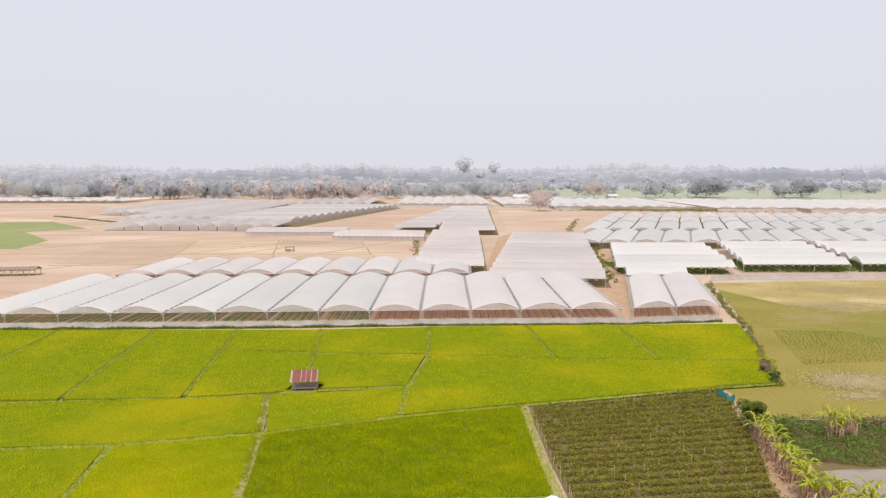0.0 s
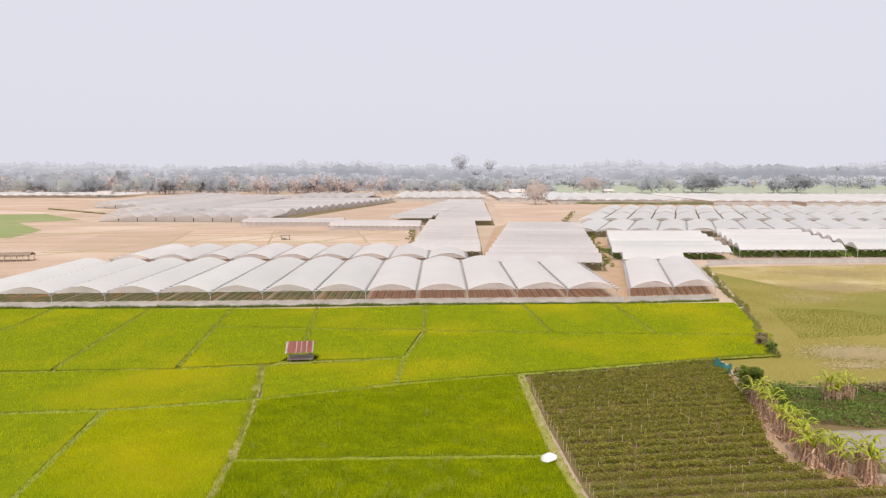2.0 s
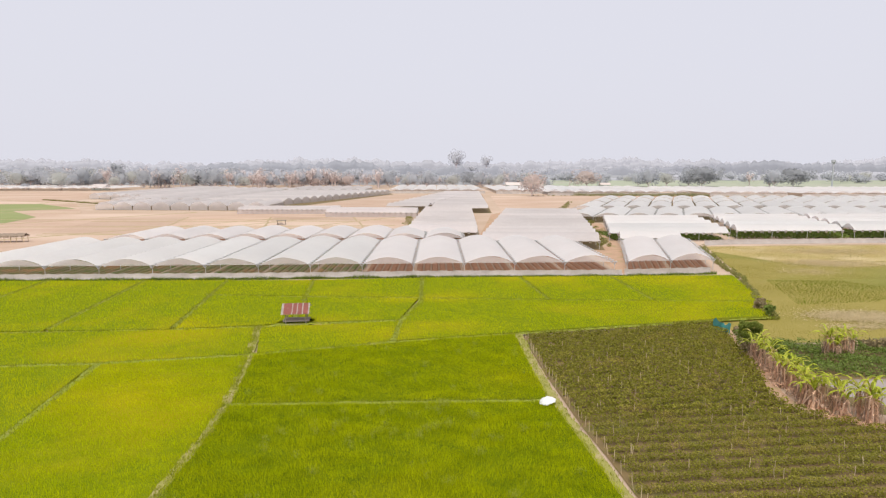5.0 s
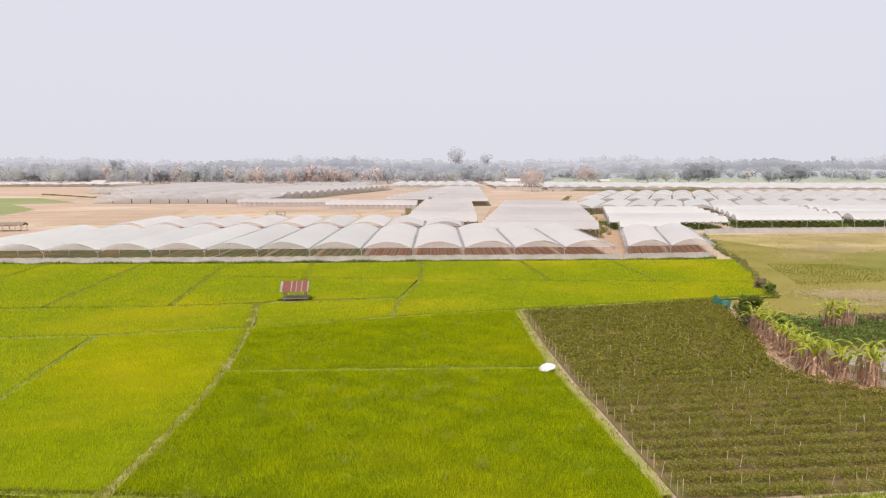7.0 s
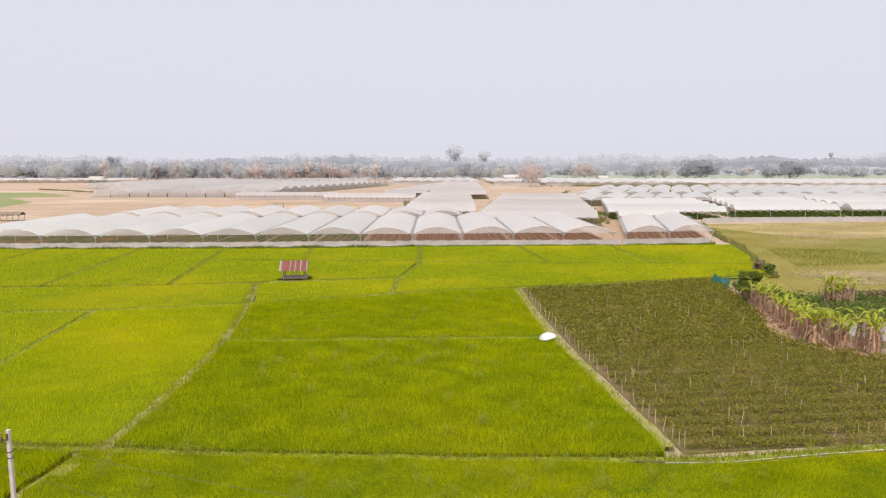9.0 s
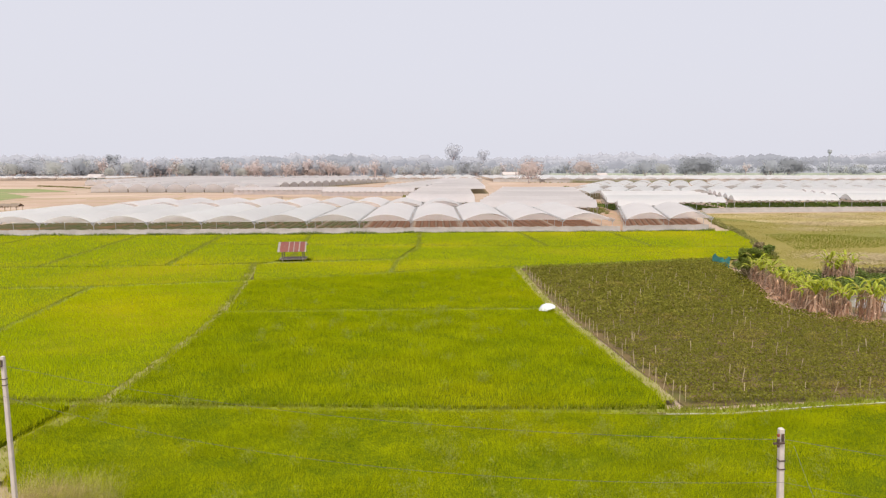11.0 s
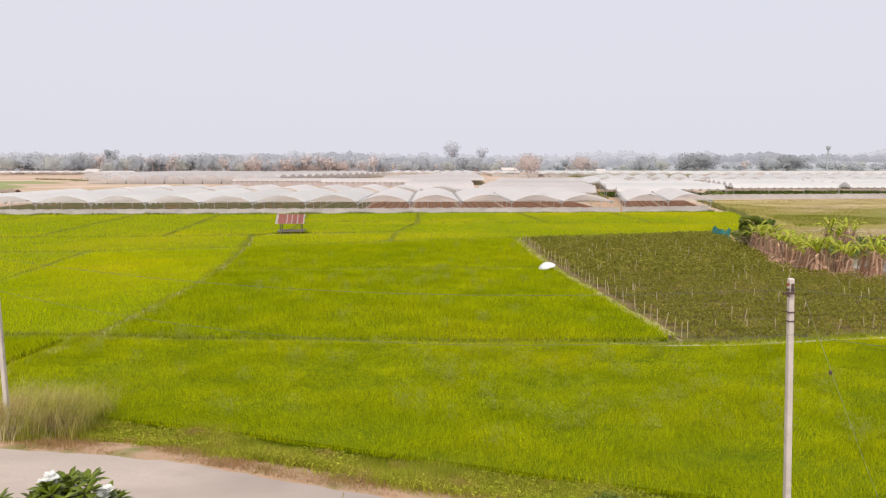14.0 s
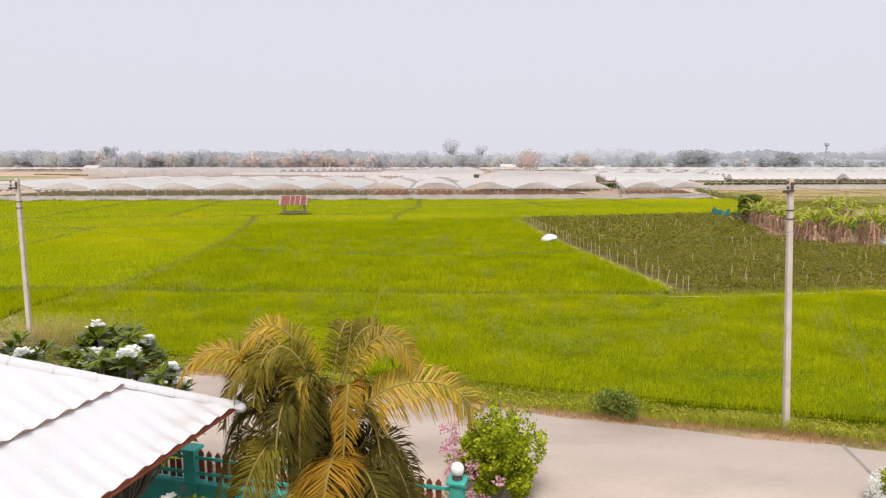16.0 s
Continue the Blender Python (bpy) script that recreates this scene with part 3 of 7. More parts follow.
for poly, st in zip(PLOTS, STEP):
    wide = grow(poly, 0.36)
    poly = grow(poly, 0.20)
    field = tagged(new("rice_field"), "plot of ripening bright green rice", "rice", "rice plots", "stuff")
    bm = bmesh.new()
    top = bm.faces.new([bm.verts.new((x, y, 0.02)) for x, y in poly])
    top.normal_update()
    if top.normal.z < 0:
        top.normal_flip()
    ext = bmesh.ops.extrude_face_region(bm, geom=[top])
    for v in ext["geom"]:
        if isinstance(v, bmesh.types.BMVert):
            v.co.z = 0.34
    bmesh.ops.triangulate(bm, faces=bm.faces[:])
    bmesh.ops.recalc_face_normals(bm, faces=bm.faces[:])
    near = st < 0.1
    # bed under the blades; the gaps' shade is in its dark colour
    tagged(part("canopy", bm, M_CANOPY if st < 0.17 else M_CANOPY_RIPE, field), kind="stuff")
    x, y = scatter(wide, st, rng)
    swell = 1 + 0.20 * wobble(x, y, 0.55) + 0.26 * wobble(x * 0.4, y, 2.1, 2.0) + 0.16 * wobble(x, y, 5.0, 4.0)
    hgt = (0.20 if near else 0.33 if st < 0.17 else 0.28) * swell + st * 0.12 + 0.12 * (rng.random(len(x)) < 0.16)
    drift = (0.30 * wobble(x, y, 1.1, 1.0), 0.25 * wobble(x, y, 1.4, 3.0))
    v, f = blades(x, y, np.full_like(x, 0.28), hgt, 0.009 if near else 0.011 + st * 0.075, 0.62, rng, 6 if near else 4 if st < 0.2 else 3, drift)
    tagged(mesh("rice_leaves", v, f, M_RICE_NEAR if near else M_RICE if st < 0.17 else M_RICE_RIPE, field), kind="stuff")

# low earth banks between the plots
BUNDS = [
    [(-68.1, 110), (-66.4, 92), (-64.8, 74.6)], [(-51.2, 110), (-47.5, 75)], [(-36.8, 110), (-32.5, 76)], [(-21.6, 110), (-18.4, 79)],
    [(-2.5, 112.5), (-2.3, 92), (-4.5, 79.8), (-5, 69.6)], [(15.1, 113), (17.1, 92.6)], [(31.7, 113.5), (32.6, 92)],
    [(-36, 97.2), (-19.6, 95.3), (-2.6, 94.4), (17.1, 92.6), (49.4, 91.2)],
]
BUNDS += [
    [(-115, 73.5), (-54, 73.9), (-32, 75.5), (-22, 76.9), (-19, 78.2), (-5, 80)],
    [(-115, 55.9), (-45, 61), (-34, 61.9), (-19.2, 65), (-4.4, 69.9), (10, 73.4), (37.3, 80)],
    [(-22.1, 76.9), (-19.8, 64.2), (-18.0, 53.7), (-17.05, 45.3), (-16.95, 40), (-16.9, 36.4), (-16.95, 32.9), (-17.2, 30.5), (-17.5, 28.4), (-18.0, 25.4), (-17, 22)],
]
BUNDS += [
    [(-34, 61.7), (-31.5, 43), (-30, 31.6)], [(-17.3, 50.5), (-3.5, 51.0), (9.2, 51.3)],
    [(9.8, 73.3), (9.8, 66), (9.95, 54.8), (10.3, 48), (10.75, 43.9), (11.35, 36.7), (11.75, 32.8), (12.05, 29.4)], [(-70, 32.6), (-22.5, 30.9), (-17.4, 30.4), (-9.2, 29.7), (0.4, 29.2), (6.4, 29.0), (11.5, 29.0), (14.4, 28.9), (18.6, 29.6), (24, 30.3), (60, 33.5)],
    [(36.4, 79.8), (40, 80.4), (45.6, 81.5)],
]


def ribbon(name, pts, half, top, mat, seed, foot=0.26):
    g = np.random.default_rng(seed)
    p = np.asarray(pts, float)
    seg = np.concatenate([[0], np.cumsum(np.hypot(*np.diff(p, axis=0).T))])
    s = np.arange(0, seg[-1], 0.8)
    x, y = np.interp(s, seg, p[:, 0]), np.interp(s, seg, p[:, 1])
    dx, dy = np.gradient(x), np.gradient(y)
    l = np.hypot(dx, dy) + 1e-9
    ux, uy = -dy / l, dx / l
    x, y = x + g.normal(0, 0.06, len(x)), y + g.normal(0, 0.06, len(x))
    h = top * g.uniform(0.85, 1.08, len(x))
    rows_ = [np.stack([x + ux * o, y + uy * o, np.where(abs(o) < half * 1.1, h, foot)], 1) for o in (-half * 1.5, -half * 0.85, half * 0.85, half * 1.5)]
    i = np.arange(4 * len(x)).reshape(4, -1)
    f = np.stack([i[:-1, 1:], i[:-1, :-1], i[1:, :-1], i[1:, 1:]], -1).reshape(-1, 4)
    return mesh(name, np.concatenate(rows_), f, mat, smooth=True), x, y, h


bund_grass = []
for k, pts in enumerate(BUNDS):
    main = k in (4, 10, 11, 13, 14)
    ob, x, y, h = ribbon("bund", pts, (0.15 if k == 14 else 0.37 if k == 10 else 0.30) if main else 0.22, 0.35 if k == 13 else 0.28 if k == 14 else 0.35 if main else 0.36, M_BUNDDRY if k in (10, 13) else M_BUND, 100 + k)
    tagged(ob, "low grassy earth bank between rice plots", "bund", "field bunds", "structure")
    rb = np.random.default_rng(300 + k)
    n = len(x) * (18 if k == 13 else 44 if k in (10, 14) else 26)
    i = rb.integers(0, len(x), n)
    gxx, gyy = x[i] + rb.normal(0, 0.26, n), y[i] + rb.normal(0, 0.26, n)
    v, f = blades(gxx, gyy, np.full(n, 0.26), rb.uniform(0.16, 0.34, n), 0.03 + 0.0006 * gyy, 0.7, rb, 2)
    bund_grass.append((v, f))
v, f = fuse(bund_grass)
tagged(mesh("bund_grass", v, f, M_BUNDGRASS), "short olive grass on the field banks", "grass", kind="stuff")
# thin dry furrow banks across the stubble
for k, (a, b) in enumerate((((-150, 140), (-60, 258)), ((-120, 190), (-20, 196)), ((-180, 215), (-14, 222)), ((-260, 250), (-14, 246)), ((-90, 190), (-35, 276)), ((-60, 192), (-16, 262)), ((-190, 180), (-110, 290)), ((-330, 300), (-160, 286)), ((-300, 420), (-200, 360)), ((-230, 260), (-170, 380)))):
    ob, *_ = ribbon("field_bank", [a, b], 0.4, 0.16, M_STRAWBANK, 500 + k, 0.0)
    tagged(ob, "thin dry bank across the stubble field", "bund", "stubble banks", "structure")
# worked plots in the stubble, each a little different in tone
DRY = [(-400, 128), (-96, 128), (-92, 190), (-8, 190), (-11, 258), (-46, 275), (-80, 282), (-160, 286), (-222, 392), (-290, 560), (-700, 560)]
for i in range(-3, 10):
    for j in range(0, 8):
        x0, y0 = -20 - i * 34 - j * 5, 193 + j * 23.0
        q = [(x0, y0), (x0 - 33.0, y0 + 1.5), (x0 - 37.0, y0 + 23.3), (x0 - 4.2, y0 + 22.0)]
        qx, qy = np.array(q).T
        if inside(DRY, qx, qy).all() and not ((qx < -150) & (qy < 345)).any():
            sheet("dry_plot", q, 0.075, M_STUBBLE, "straw stubble plot with a low edge", "field", 0.02)
            for e, (a, b) in enumerate(((q[0], q[1]), (q[0], q[3]))):
                ob, *_ = ribbon("field_bank", [a, b], 0.30, 0.15, M_STRAWBANK, 700 + i * 40 + j * 2 + e, 0.0)
                tagged(ob, "thin dry bank across the stubble field", "bund", "stubble banks", "structure")
# short growth on the fallow field
rb = np.random.default_rng(17)
X, Y = scatter([(46, 80), (52, 100), (57, 117), (69, 160), (125, 166), (125, 60), (56, 60), (54, 70), (38, 71), (37, 79)], 0.36, rb)
v, f = blades(X, Y, np.full_like(X, 0.04), np.full_like(X, 0.10) * (1 + 0.5 * wobble(X, Y, 0.35)), 0.07, 0.8, rb, 2)
tagged(mesh("fallow_grass", v, f, M_FALLOWGRASS), "short yellow-green growth on the fallow field", "grass", kind="stuff")
# the dry, tan far end of the field and a worn low bank across it
sheet("dry_field_east", [(66.5, 151), (73, 133), (83, 125), (98, 130), (130, 131), (260, 136), (260, 170), (69.3, 160)], 0.072, M_DRYEND, "dry tan stubble at the field's far end")
X, Y = scatter([(67, 151), (73, 133), (83, 125), (98, 130), (130, 131), (150, 166), (69.5, 160)], 0.5, rb, 0.8)
v, f = blades(X, Y, np.full_like(X, 0.05), np.full_like(X, 0.09), 0.08, 0.9, rb, 2)
tagged(mesh("dry_stubble", v, f, M_DRYEND), "tan dry stalks at the field's far end", "stubble", kind="stuff")
for k, p in enumerate(([(56.5, 113.5), (66, 112.4), (84, 113), (140, 114)], [(84, 137), (96, 133), (140, 133)])):
    ob, *_ = ribbon("field_bank", p, 0.16, 0.12, M_FALLOW, 560 + k, 0.0)
    tagged(ob, "thin worn bank across the fallow field", "bund", "fallow banks", "structure")
# rank grass along the end of the rice beside the net
n = 1500
X, Y = rb.uniform(36.4, 45.4, n), 0
Y = np.interp(X, [36, 41, 45.4], [80.2, 80.9, 81.4]) + rb.normal(0, 0.22, n)
v, f = blades(X, Y, np.zeros(n), rb.uniform(0.25, 0.6, n), 0.07, 0.8, rb, 2)
tagged(mesh("bank_growth", v, f, M_BUNDGRASS), "rank olive grass at the rice plot's end", "grass", kind="stuff")
# a greener stretch of regrowth
X, Y = scatter([(53, 90), (59, 111), (72, 110), (78, 100), (66, 92)], 0.30, rb, 0.9)
v, f = blades(X, Y, np.full_like(X, 0.05), 0.15 * (1 + 0.5 * wobble(X, Y, 0.3, 2.0)), 0.075, 0.8, rb, 2)
tagged(mesh("field_regrowth", v, f, M_REGROWTH), "greener young regrowth on the fallow field", "grass", kind="stuff")
# pale straw lying in patches on it
pcs = []
for cx, cy, rx_, ry_, n in ((57, 82.5, 6, 3.2, 9000), (64, 79, 6, 2.4, 5000), (83, 131, 9, 5, 9000), (95, 150, 16, 6, 10000), (53, 77, 4, 1.5, 1200), (72, 120, 6, 4, 1500), (95, 112, 10, 5, 4000)):
    X, Y = rb.normal(cx, rx_ * 0.55, n), rb.normal(cy, ry_ * 0.55, n)
    pcs.append(leaves(np.stack([X, Y, rb.uniform(0.10, 0.2, n)], 1), 0.1, rb, 0.85, 3.0))
v, f = fuse(pcs)
tagged(mesh("loose_straw", v, f, M_OLDSTRAW), "pale loose straw lying in patches", "straw", kind="stuff")

# grey-green weeds standing in the rice
rng = np.random.default_rng(21)
pts = [(rng.uniform(-16.5, 10.5), rng.uniform(31.5, 50.5)) for _ in range(34)]
pts += [(rng.normal(-3, 4.5), rng.normal(45.5, 2.5)) for _ in range(42)]
pts += [(rng.uniform(-16, 16), rng.uniform(17.5, 29)) for _ in range(60)]
pts += [(rng.uniform(-17, 10), rng.uniform(52.5, 68)) for _ in range(22)]
pts += [(rng.uniform(-2, 15), rng.uniform(17, 28)) for _ in range(60)]
pts += [(rng.normal(-14, 1.5), rng.normal(29, 1)) for _ in range(10)]
pieces = []
for x, y in pts:
    if y < road_far(x) + 4 or (x > 9.3 and y > 28.5):
        continue
    r = rng.uniform(0.18, 0.45)
    n = int(190 * (r / 0.4) ** 2)
    c = np.stack([rng.normal(x, r * 0.5, n), rng.normal(y, r * 0.4, n), rng.uniform(0.35, 0.95, n)], 1)
    pieces.append(leaves(c, 0.026, rng, 0.1, 3.2))
v, f = fuse(pieces)
tagged(mesh("rice_weeds", v, f, M_WEED), "pale grey-green weed tufts among the rice", "weeds", kind="stuff")

# ---------------------------------------------------------------- staked crop
CROP = [(10.4, 72.9), (36.4, 79.2), (34.2, 70), (32.2, 61), (29.7, 53.6), (29.4, 50.1), (31.4, 47.4), (34.1, 45.5), (46, 42), (56, 41), (56, 33), (24, 31.1), (18.6, 30.6), (12.7, 29.9), (12.5, 32.3), (12.2, 36), (11.8, 41.4), (11.3, 45.9), (10.6, 58.4), (10.3, 70)]
sheet("crop_soil", CROP, 0.07, M_CROPSOIL, "dark soil of the staked vegetable plot", "soil")
rng = np.random.default_rng(5)
cs, hs = [], []
for k in range(0, 36):
    s = np.arange(-4, 48, 0.32)
    bx = 10.2 + s * 0.99
    by = 30.4 + k * 1.4 + s * (0.05 + 0.15 * k / 35) + rng.normal(0, 0.06, len(s))
    ok = inside(CROP, bx, by) & inside(CROP, bx - 0.35, by)
    for x, y in zip(bx[ok], by[ok]):
        if rng.random() < 0.03:
            continue
        h = rng.uniform(0.42, 0.72)
        n = 84 if y < 48 else 40
        cs.append(ball(n, rng, (x, y, 0.09 + h * 0.55), (0.34, 0.44, h * 0.5), 0.45))
cs = np.concatenate(cs)
v, f = leaves(cs, np.where(cs[:, 1] < 48, 0.08, 0.13), rng, 0.45, 1.5)
tagged(mesh("vegetable_rows", v, f, M_CROP), "dense rows of dark green waist-high vegetable plants", "crop", kind="stuff")

bm = bmesh.new()
rod(bm, (0, 0, 0), (0, 0, 0.92), 0.022, 0.018, 5)
stake0 = part("stake", bm, M_BAMBOO)
tagged(stake0, "pale split bamboo stake in the vegetable plot", "stake", "crop stakes")
edge = [(12.35, 30.4), (12.3, 32.3), (12.0, 36), (11.7, 41.4), (11.2, 45.9), (10.4, 58.4), (10.1, 70), (10.3, 72.4)]
ex, ey = np.array(edge).T
stakes = [(np.interp(y, ey, ex) + 0.35 + rng.normal(0, 0.08), y + rng.normal(0, 0.15)) for y in np.arange(30.6, 72, 0.98)]
gy_ = rng.uniform(31.4, 68, 150)
stakes += [(x, y) for x, y in zip(rng.uniform(12.6, 46, 150), gy_)]
stakes += [(x, 30.5 + 0.08 * (x - 12) + rng.normal(0, 0.2)) for x in np.arange(13, 40, 1.6)]
sx, sy = np.array(stakes).T
ok = inside(CROP, sx, sy)
first = True
for x, y in zip(sx[ok], sy[ok]):
    m = pose(x, y, 0.05, rng.normal(0, 4), rng.normal(0, 4), rng.uniform(0, 360))
    if first:
        stake0.matrix_basis = m
        first = False
    else:
        copy_thing(stake0, m)

# white irrigation pipe at the plot's near edge
bm = bmesh.new()
for a, b in (((11.2, 28.5, 0.28), (14.4, 28.55, 0.28)), ((14.4, 28.55, 0.28), (19, 29.3, 0.28)), ((19, 29.3, 0.28), (24, 29.95, 0.28))):
    rod(bm, a, b, 0.02)
tagged(part("water_pipe", bm, M_WHITECLOTH), "white plastic irrigation pipe lying on the bank", "pipe")


# ---------------------------------------------------------------- greenhouses
def arch(u):
    """Height share of the hoop over a span, 0 to 1 across."""
    return 1 - np.abs(2 * u - 1) ** 1.75


def greenhouse(p0, u, v, n, gutter=2.1, rise=1.22, gap=0.6, film=None, label="", net=True, posts=True, bed=None, cuts=None, beds_from=0, seg=10, group="greenhouses", ends=False, sides=False):
    """A block of n hooped bays. u runs along the ridges, v across them; bays open at the ends under a net gable."""
    film = film or M_FILM
    rg = np.random.default_rng(int(abs(p0[0] * 7 + p0[1] * 13)) % 9999)
    gh = thing("greenhouse", p0[0], p0[1], 0, label, "greenhouse", group)
    u, v = np.array([*u, 0.0]), np.array([*v, 0.0])
    lu, lv = np.linalg.norm(u), np.linalg.norm(v)
    du, dv = u / lu, v / lv
    w = lv / n
    rise = rise * min(1.0, w / 9.7 + 0.15)
    kk = max(2, int(lu / 6))
    pst = brace = None
    for b in range(n):
        a0, a1 = (b + gap / w / 2) * w, (b + 1 - gap / w / 2) * w
        off0, off1 = cuts[b] if cuts else (0, 0)
        st = np.linspace(off0, lu - off1, kk)
        sag = rg.uniform(0.95, 1.05)
        seam = 0.09 if rg.random() < 0.5 else 0.0      # one half of the film laps over the other along the ridge
        vs = []
        cr = np.linspace(0, 1, seg + 1)
        for j, s in enumerate(st):
            z = gutter + rise * sag * arch(cr) + seam * (cr > 0.52) * (cr < 0.95) + (-0.06 * (j % 2)) * np.sin(np.pi * cr) + rg.normal(0, 0.015, seg + 1)
            vs.append(du * s + dv * (a0 + (a1 - a0) * cr)[:, None] + np.array([0, 0, 1.0]) * z[:, None])
        # turned-down valance along both sides
        vs = np.array(vs)
        lo0, lo1 = vs[:, :1].copy(), vs[:, -1:].copy()
        lo0[:, :, 2] -= 0.18
        lo1[:, :, 2] -= 0.18
        vs = np.concatenate([lo0, vs[:, :1], vs, vs[:, -1:], lo1], 1)
        m = seg + 5
        i = np.arange(kk * m).reshape(kk, m)
        f = np.stack([i[:-1, :-1], i[:-1, 1:], i[1:, 1:], i[1:, :-1]], -1)
        f = np.delete(f, (1, m - 3), axis=1).reshape(-1, 4)
        mesh("roof_film", vs.reshape(-1, 3), f, film, gh, smooth=True)
        if net:
            for s, tag in ((off0 + 0.04, 0), (lu - off1 - 0.04, 1)):
                z = gutter + rise * sag * arch(cr) - 0.03
                hi = du * s + dv * (a0 + (a1 - a0) * cr)[:, None] + np.array([0, 0, 1.0]) * z[:, None]
                lo = hi.copy()
                lo[:, 2] = 0.05 if ends else gutter + 0.12 * np.sin(np.pi * cr)
                gv = np.concatenate([hi, lo])
                q = seg + 1
                gf_ = [(a, a + 1, q + a + 1, q + a) for a in range(seg)]
                mesh("gable_net", gv, gf_, M_NET, gh)
        if bed:
            nb = 6
            for t in range(nb):
                bm = bmesh.new()
                y0 = a0 + (a1 - a0) * (t + 0.12) / nb
                y1 = a0 + (a1 - a0) * (t + 0.88) / nb
                pa, pb = du * (off0 + 0.5), du * (lu - off1 - 0.5)
                prof = [(y0, 0.03), (y0 + 0.2, 0.26), (y1 - 0.2, 0.26), (y1, 0.03)]
                A = [bm.verts.new(pa + dv * yy + Vector((0, 0, zz))) for yy, zz in prof]
                B = [bm.verts.new(pb + dv * yy + Vector((0, 0, zz))) for yy, zz in prof]
                for q in range(3):
                    bm.faces.new((A[q], A[q + 1], B[q + 1], B[q]))
                bm.faces.new(A)
                bmesh.ops.recalc_face_normals(bm, faces=bm.faces[:])
                part("soil_bed", bm, bed[1] if b >= beds_from else bed[0], gh)
    if sides:
        for e in (0.3, lv - 0.3):
            k2 = max(3, int(lu / 1.5))
            ss = np.linspace(0.05, lu - 0.05, k2)
            tp = du * ss[:, None] + dv * e + np.array([0, 0, gutter - 0.05])
            bt = tp.copy()
            bt[:, 2] = 0.04
            bt[:, :2] += rg.normal(0, 0.06, (k2, 2))
            mesh("side_net", np.concatenate([tp, bt]), [(a, a + 1, k2 + a + 1, k2 + a) for a in range(k2 - 1)], M_NET, gh)
    if posts:
        for b in range(n + 1):
            o0, o1 = (cuts[min(b, n - 1)] if cuts else (0, 0))
            for s in np.linspace(o0 + 0.05, lu - o1 - 0.05, max(2, int(lu / 2.2)) + 1):
                c = du * s + dv * b * w
                if brace is None:
                    bm = bmesh.new()
                    tri = [Vector((0, 0, gutter - 0.55)), Vector(-dv * 0.5) + Vector((0, 0, gutter + 0.08)), Vector(dv * 0.5) + Vector((0, 0, gutter + 0.08))]
                    ringv = [[bm.verts.new(tri[q] + Vector(du) * ox * 0.32 + (Vector((0, 0, gutter - 0.13)) - tri[q]) * (0.0 if oz else 0.12)) for ox, oz in ((-1, 0), (1, 0), (1, 1), (-1, 1))] for q in range(3)]
                    for q in range(3):
                        r0_, r1_ = ringv[q], ringv[(q + 1) % 3]
                        for e in range(4):
                            bm.faces.new((r0_[e], r0_[(e + 1) % 4], r1_[(e + 1) % 4], r1_[e]))
                    brace = part("gutter_brace", bm, M_GALV, gh)
                    brace.matrix_basis = Matrix.Translation(c)
                else:
                    again(brace, Matrix.Translation(c), gh)
            for s in np.linspace(o0 + 0.05, lu - o1 - 0.05, max(2, int(lu / 8.0)) + 1):
                c = du * s + dv * b * w
                if pst is None:
                    bm = bmesh.new()
                    rod(bm, (0, 0, 0), (0, 0, gutter), 0.055, n=6)
                    pst = part("post", bm, M_GALV, gh)
                    pst.matrix_basis = Matrix.Translation(c)
                else:
                    again(pst, Matrix.Translation(c), gh)
        for s in (0.05, lu * 0.5, lu - 0.05):
            bm = bmesh.new()
            rod(bm, du * s + np.array([0, 0, gutter]), du * s + v + np.array([0, 0, gutter]), 0.035, n=4)
            part("tie_bar", bm, M_GALV, gh)
    return gh


for q in ([(-9, 177), (12.4, 174), (16.2, 272), (-5, 276)], [(10.5, 155), (41.4, 153), (59.2, 259), (28, 263)], [(-25, 300), (-3, 285), (25, 285), (34.5, 479), (8, 482)]):
    sheet("greenhouse_soil", q, 0.066, M_CROPSOIL, "dark soil under the crosswise greenhouses", "soil")
# dark sheets under the rows paint the gaps between bays as shaded
sheet("greenhouse_soil", [(46, 233.5), (196, 233.5), (300, 395), (102, 395)], 0.06, M_CROPSOIL, "soil under the greenhouse rows, darkened for shaded bay gaps", "soil")
sheet("greenhouse_soil", [(-232, 423), (-184, 398), (-184, 357), (-167, 345), (-167, 308), (-82, 303), (-34, 500), (-60, 622), (-232, 616)], 0.06, M_CROPSOIL, "soil under the far greenhouses, darkened for shaded bay gaps", "soil")
F = lambda x: 115.2 + 0.044 * (x + 72)
greenhouse((-91.2, F(-91.2)), (0, 40), (125.5, 5.5), 13, bed=(M_BED_GREEN, M_BED_RED), beds_from=8, label="long white film greenhouse of many hooped bays, open-sided")
greenhouse((-84, 160.5), (0.5, 25), (91, 2.5), 9, label="second row of white hooped greenhouse bays", bed=(M_BED_GREEN, M_BED_RED), beds_from=0)
greenhouse((36.9, 120.2), (9.4, 36.4), (17.8, 2.6), 2, label="two-bay white film greenhouse beside the path", bed=(M_BED_RED, M_BED_RED))
greenhouse((-8, 178), (19.5, -3), (3.5, 97), 10, rise=1.7, gap=0.35, gutter=2.3, film=M_FILM_OLD, label="dusty film greenhouse with crosswise bays")
greenhouse((11.2, 156), (29, -2), (17.5, 106), 11, rise=1.7, gap=0.35, gutter=2.2, film=M_FILM_OLD, label="dusty film greenhouse with crosswise bays beside the path")
greenhouse((-2, 286), (25.5, 0), (8.5, 192), 18, rise=1.25, gap=0.35, gutter=2.3, film=M_FILM_OLD, posts=False, label="far dusty film greenhouse with crosswise bays")
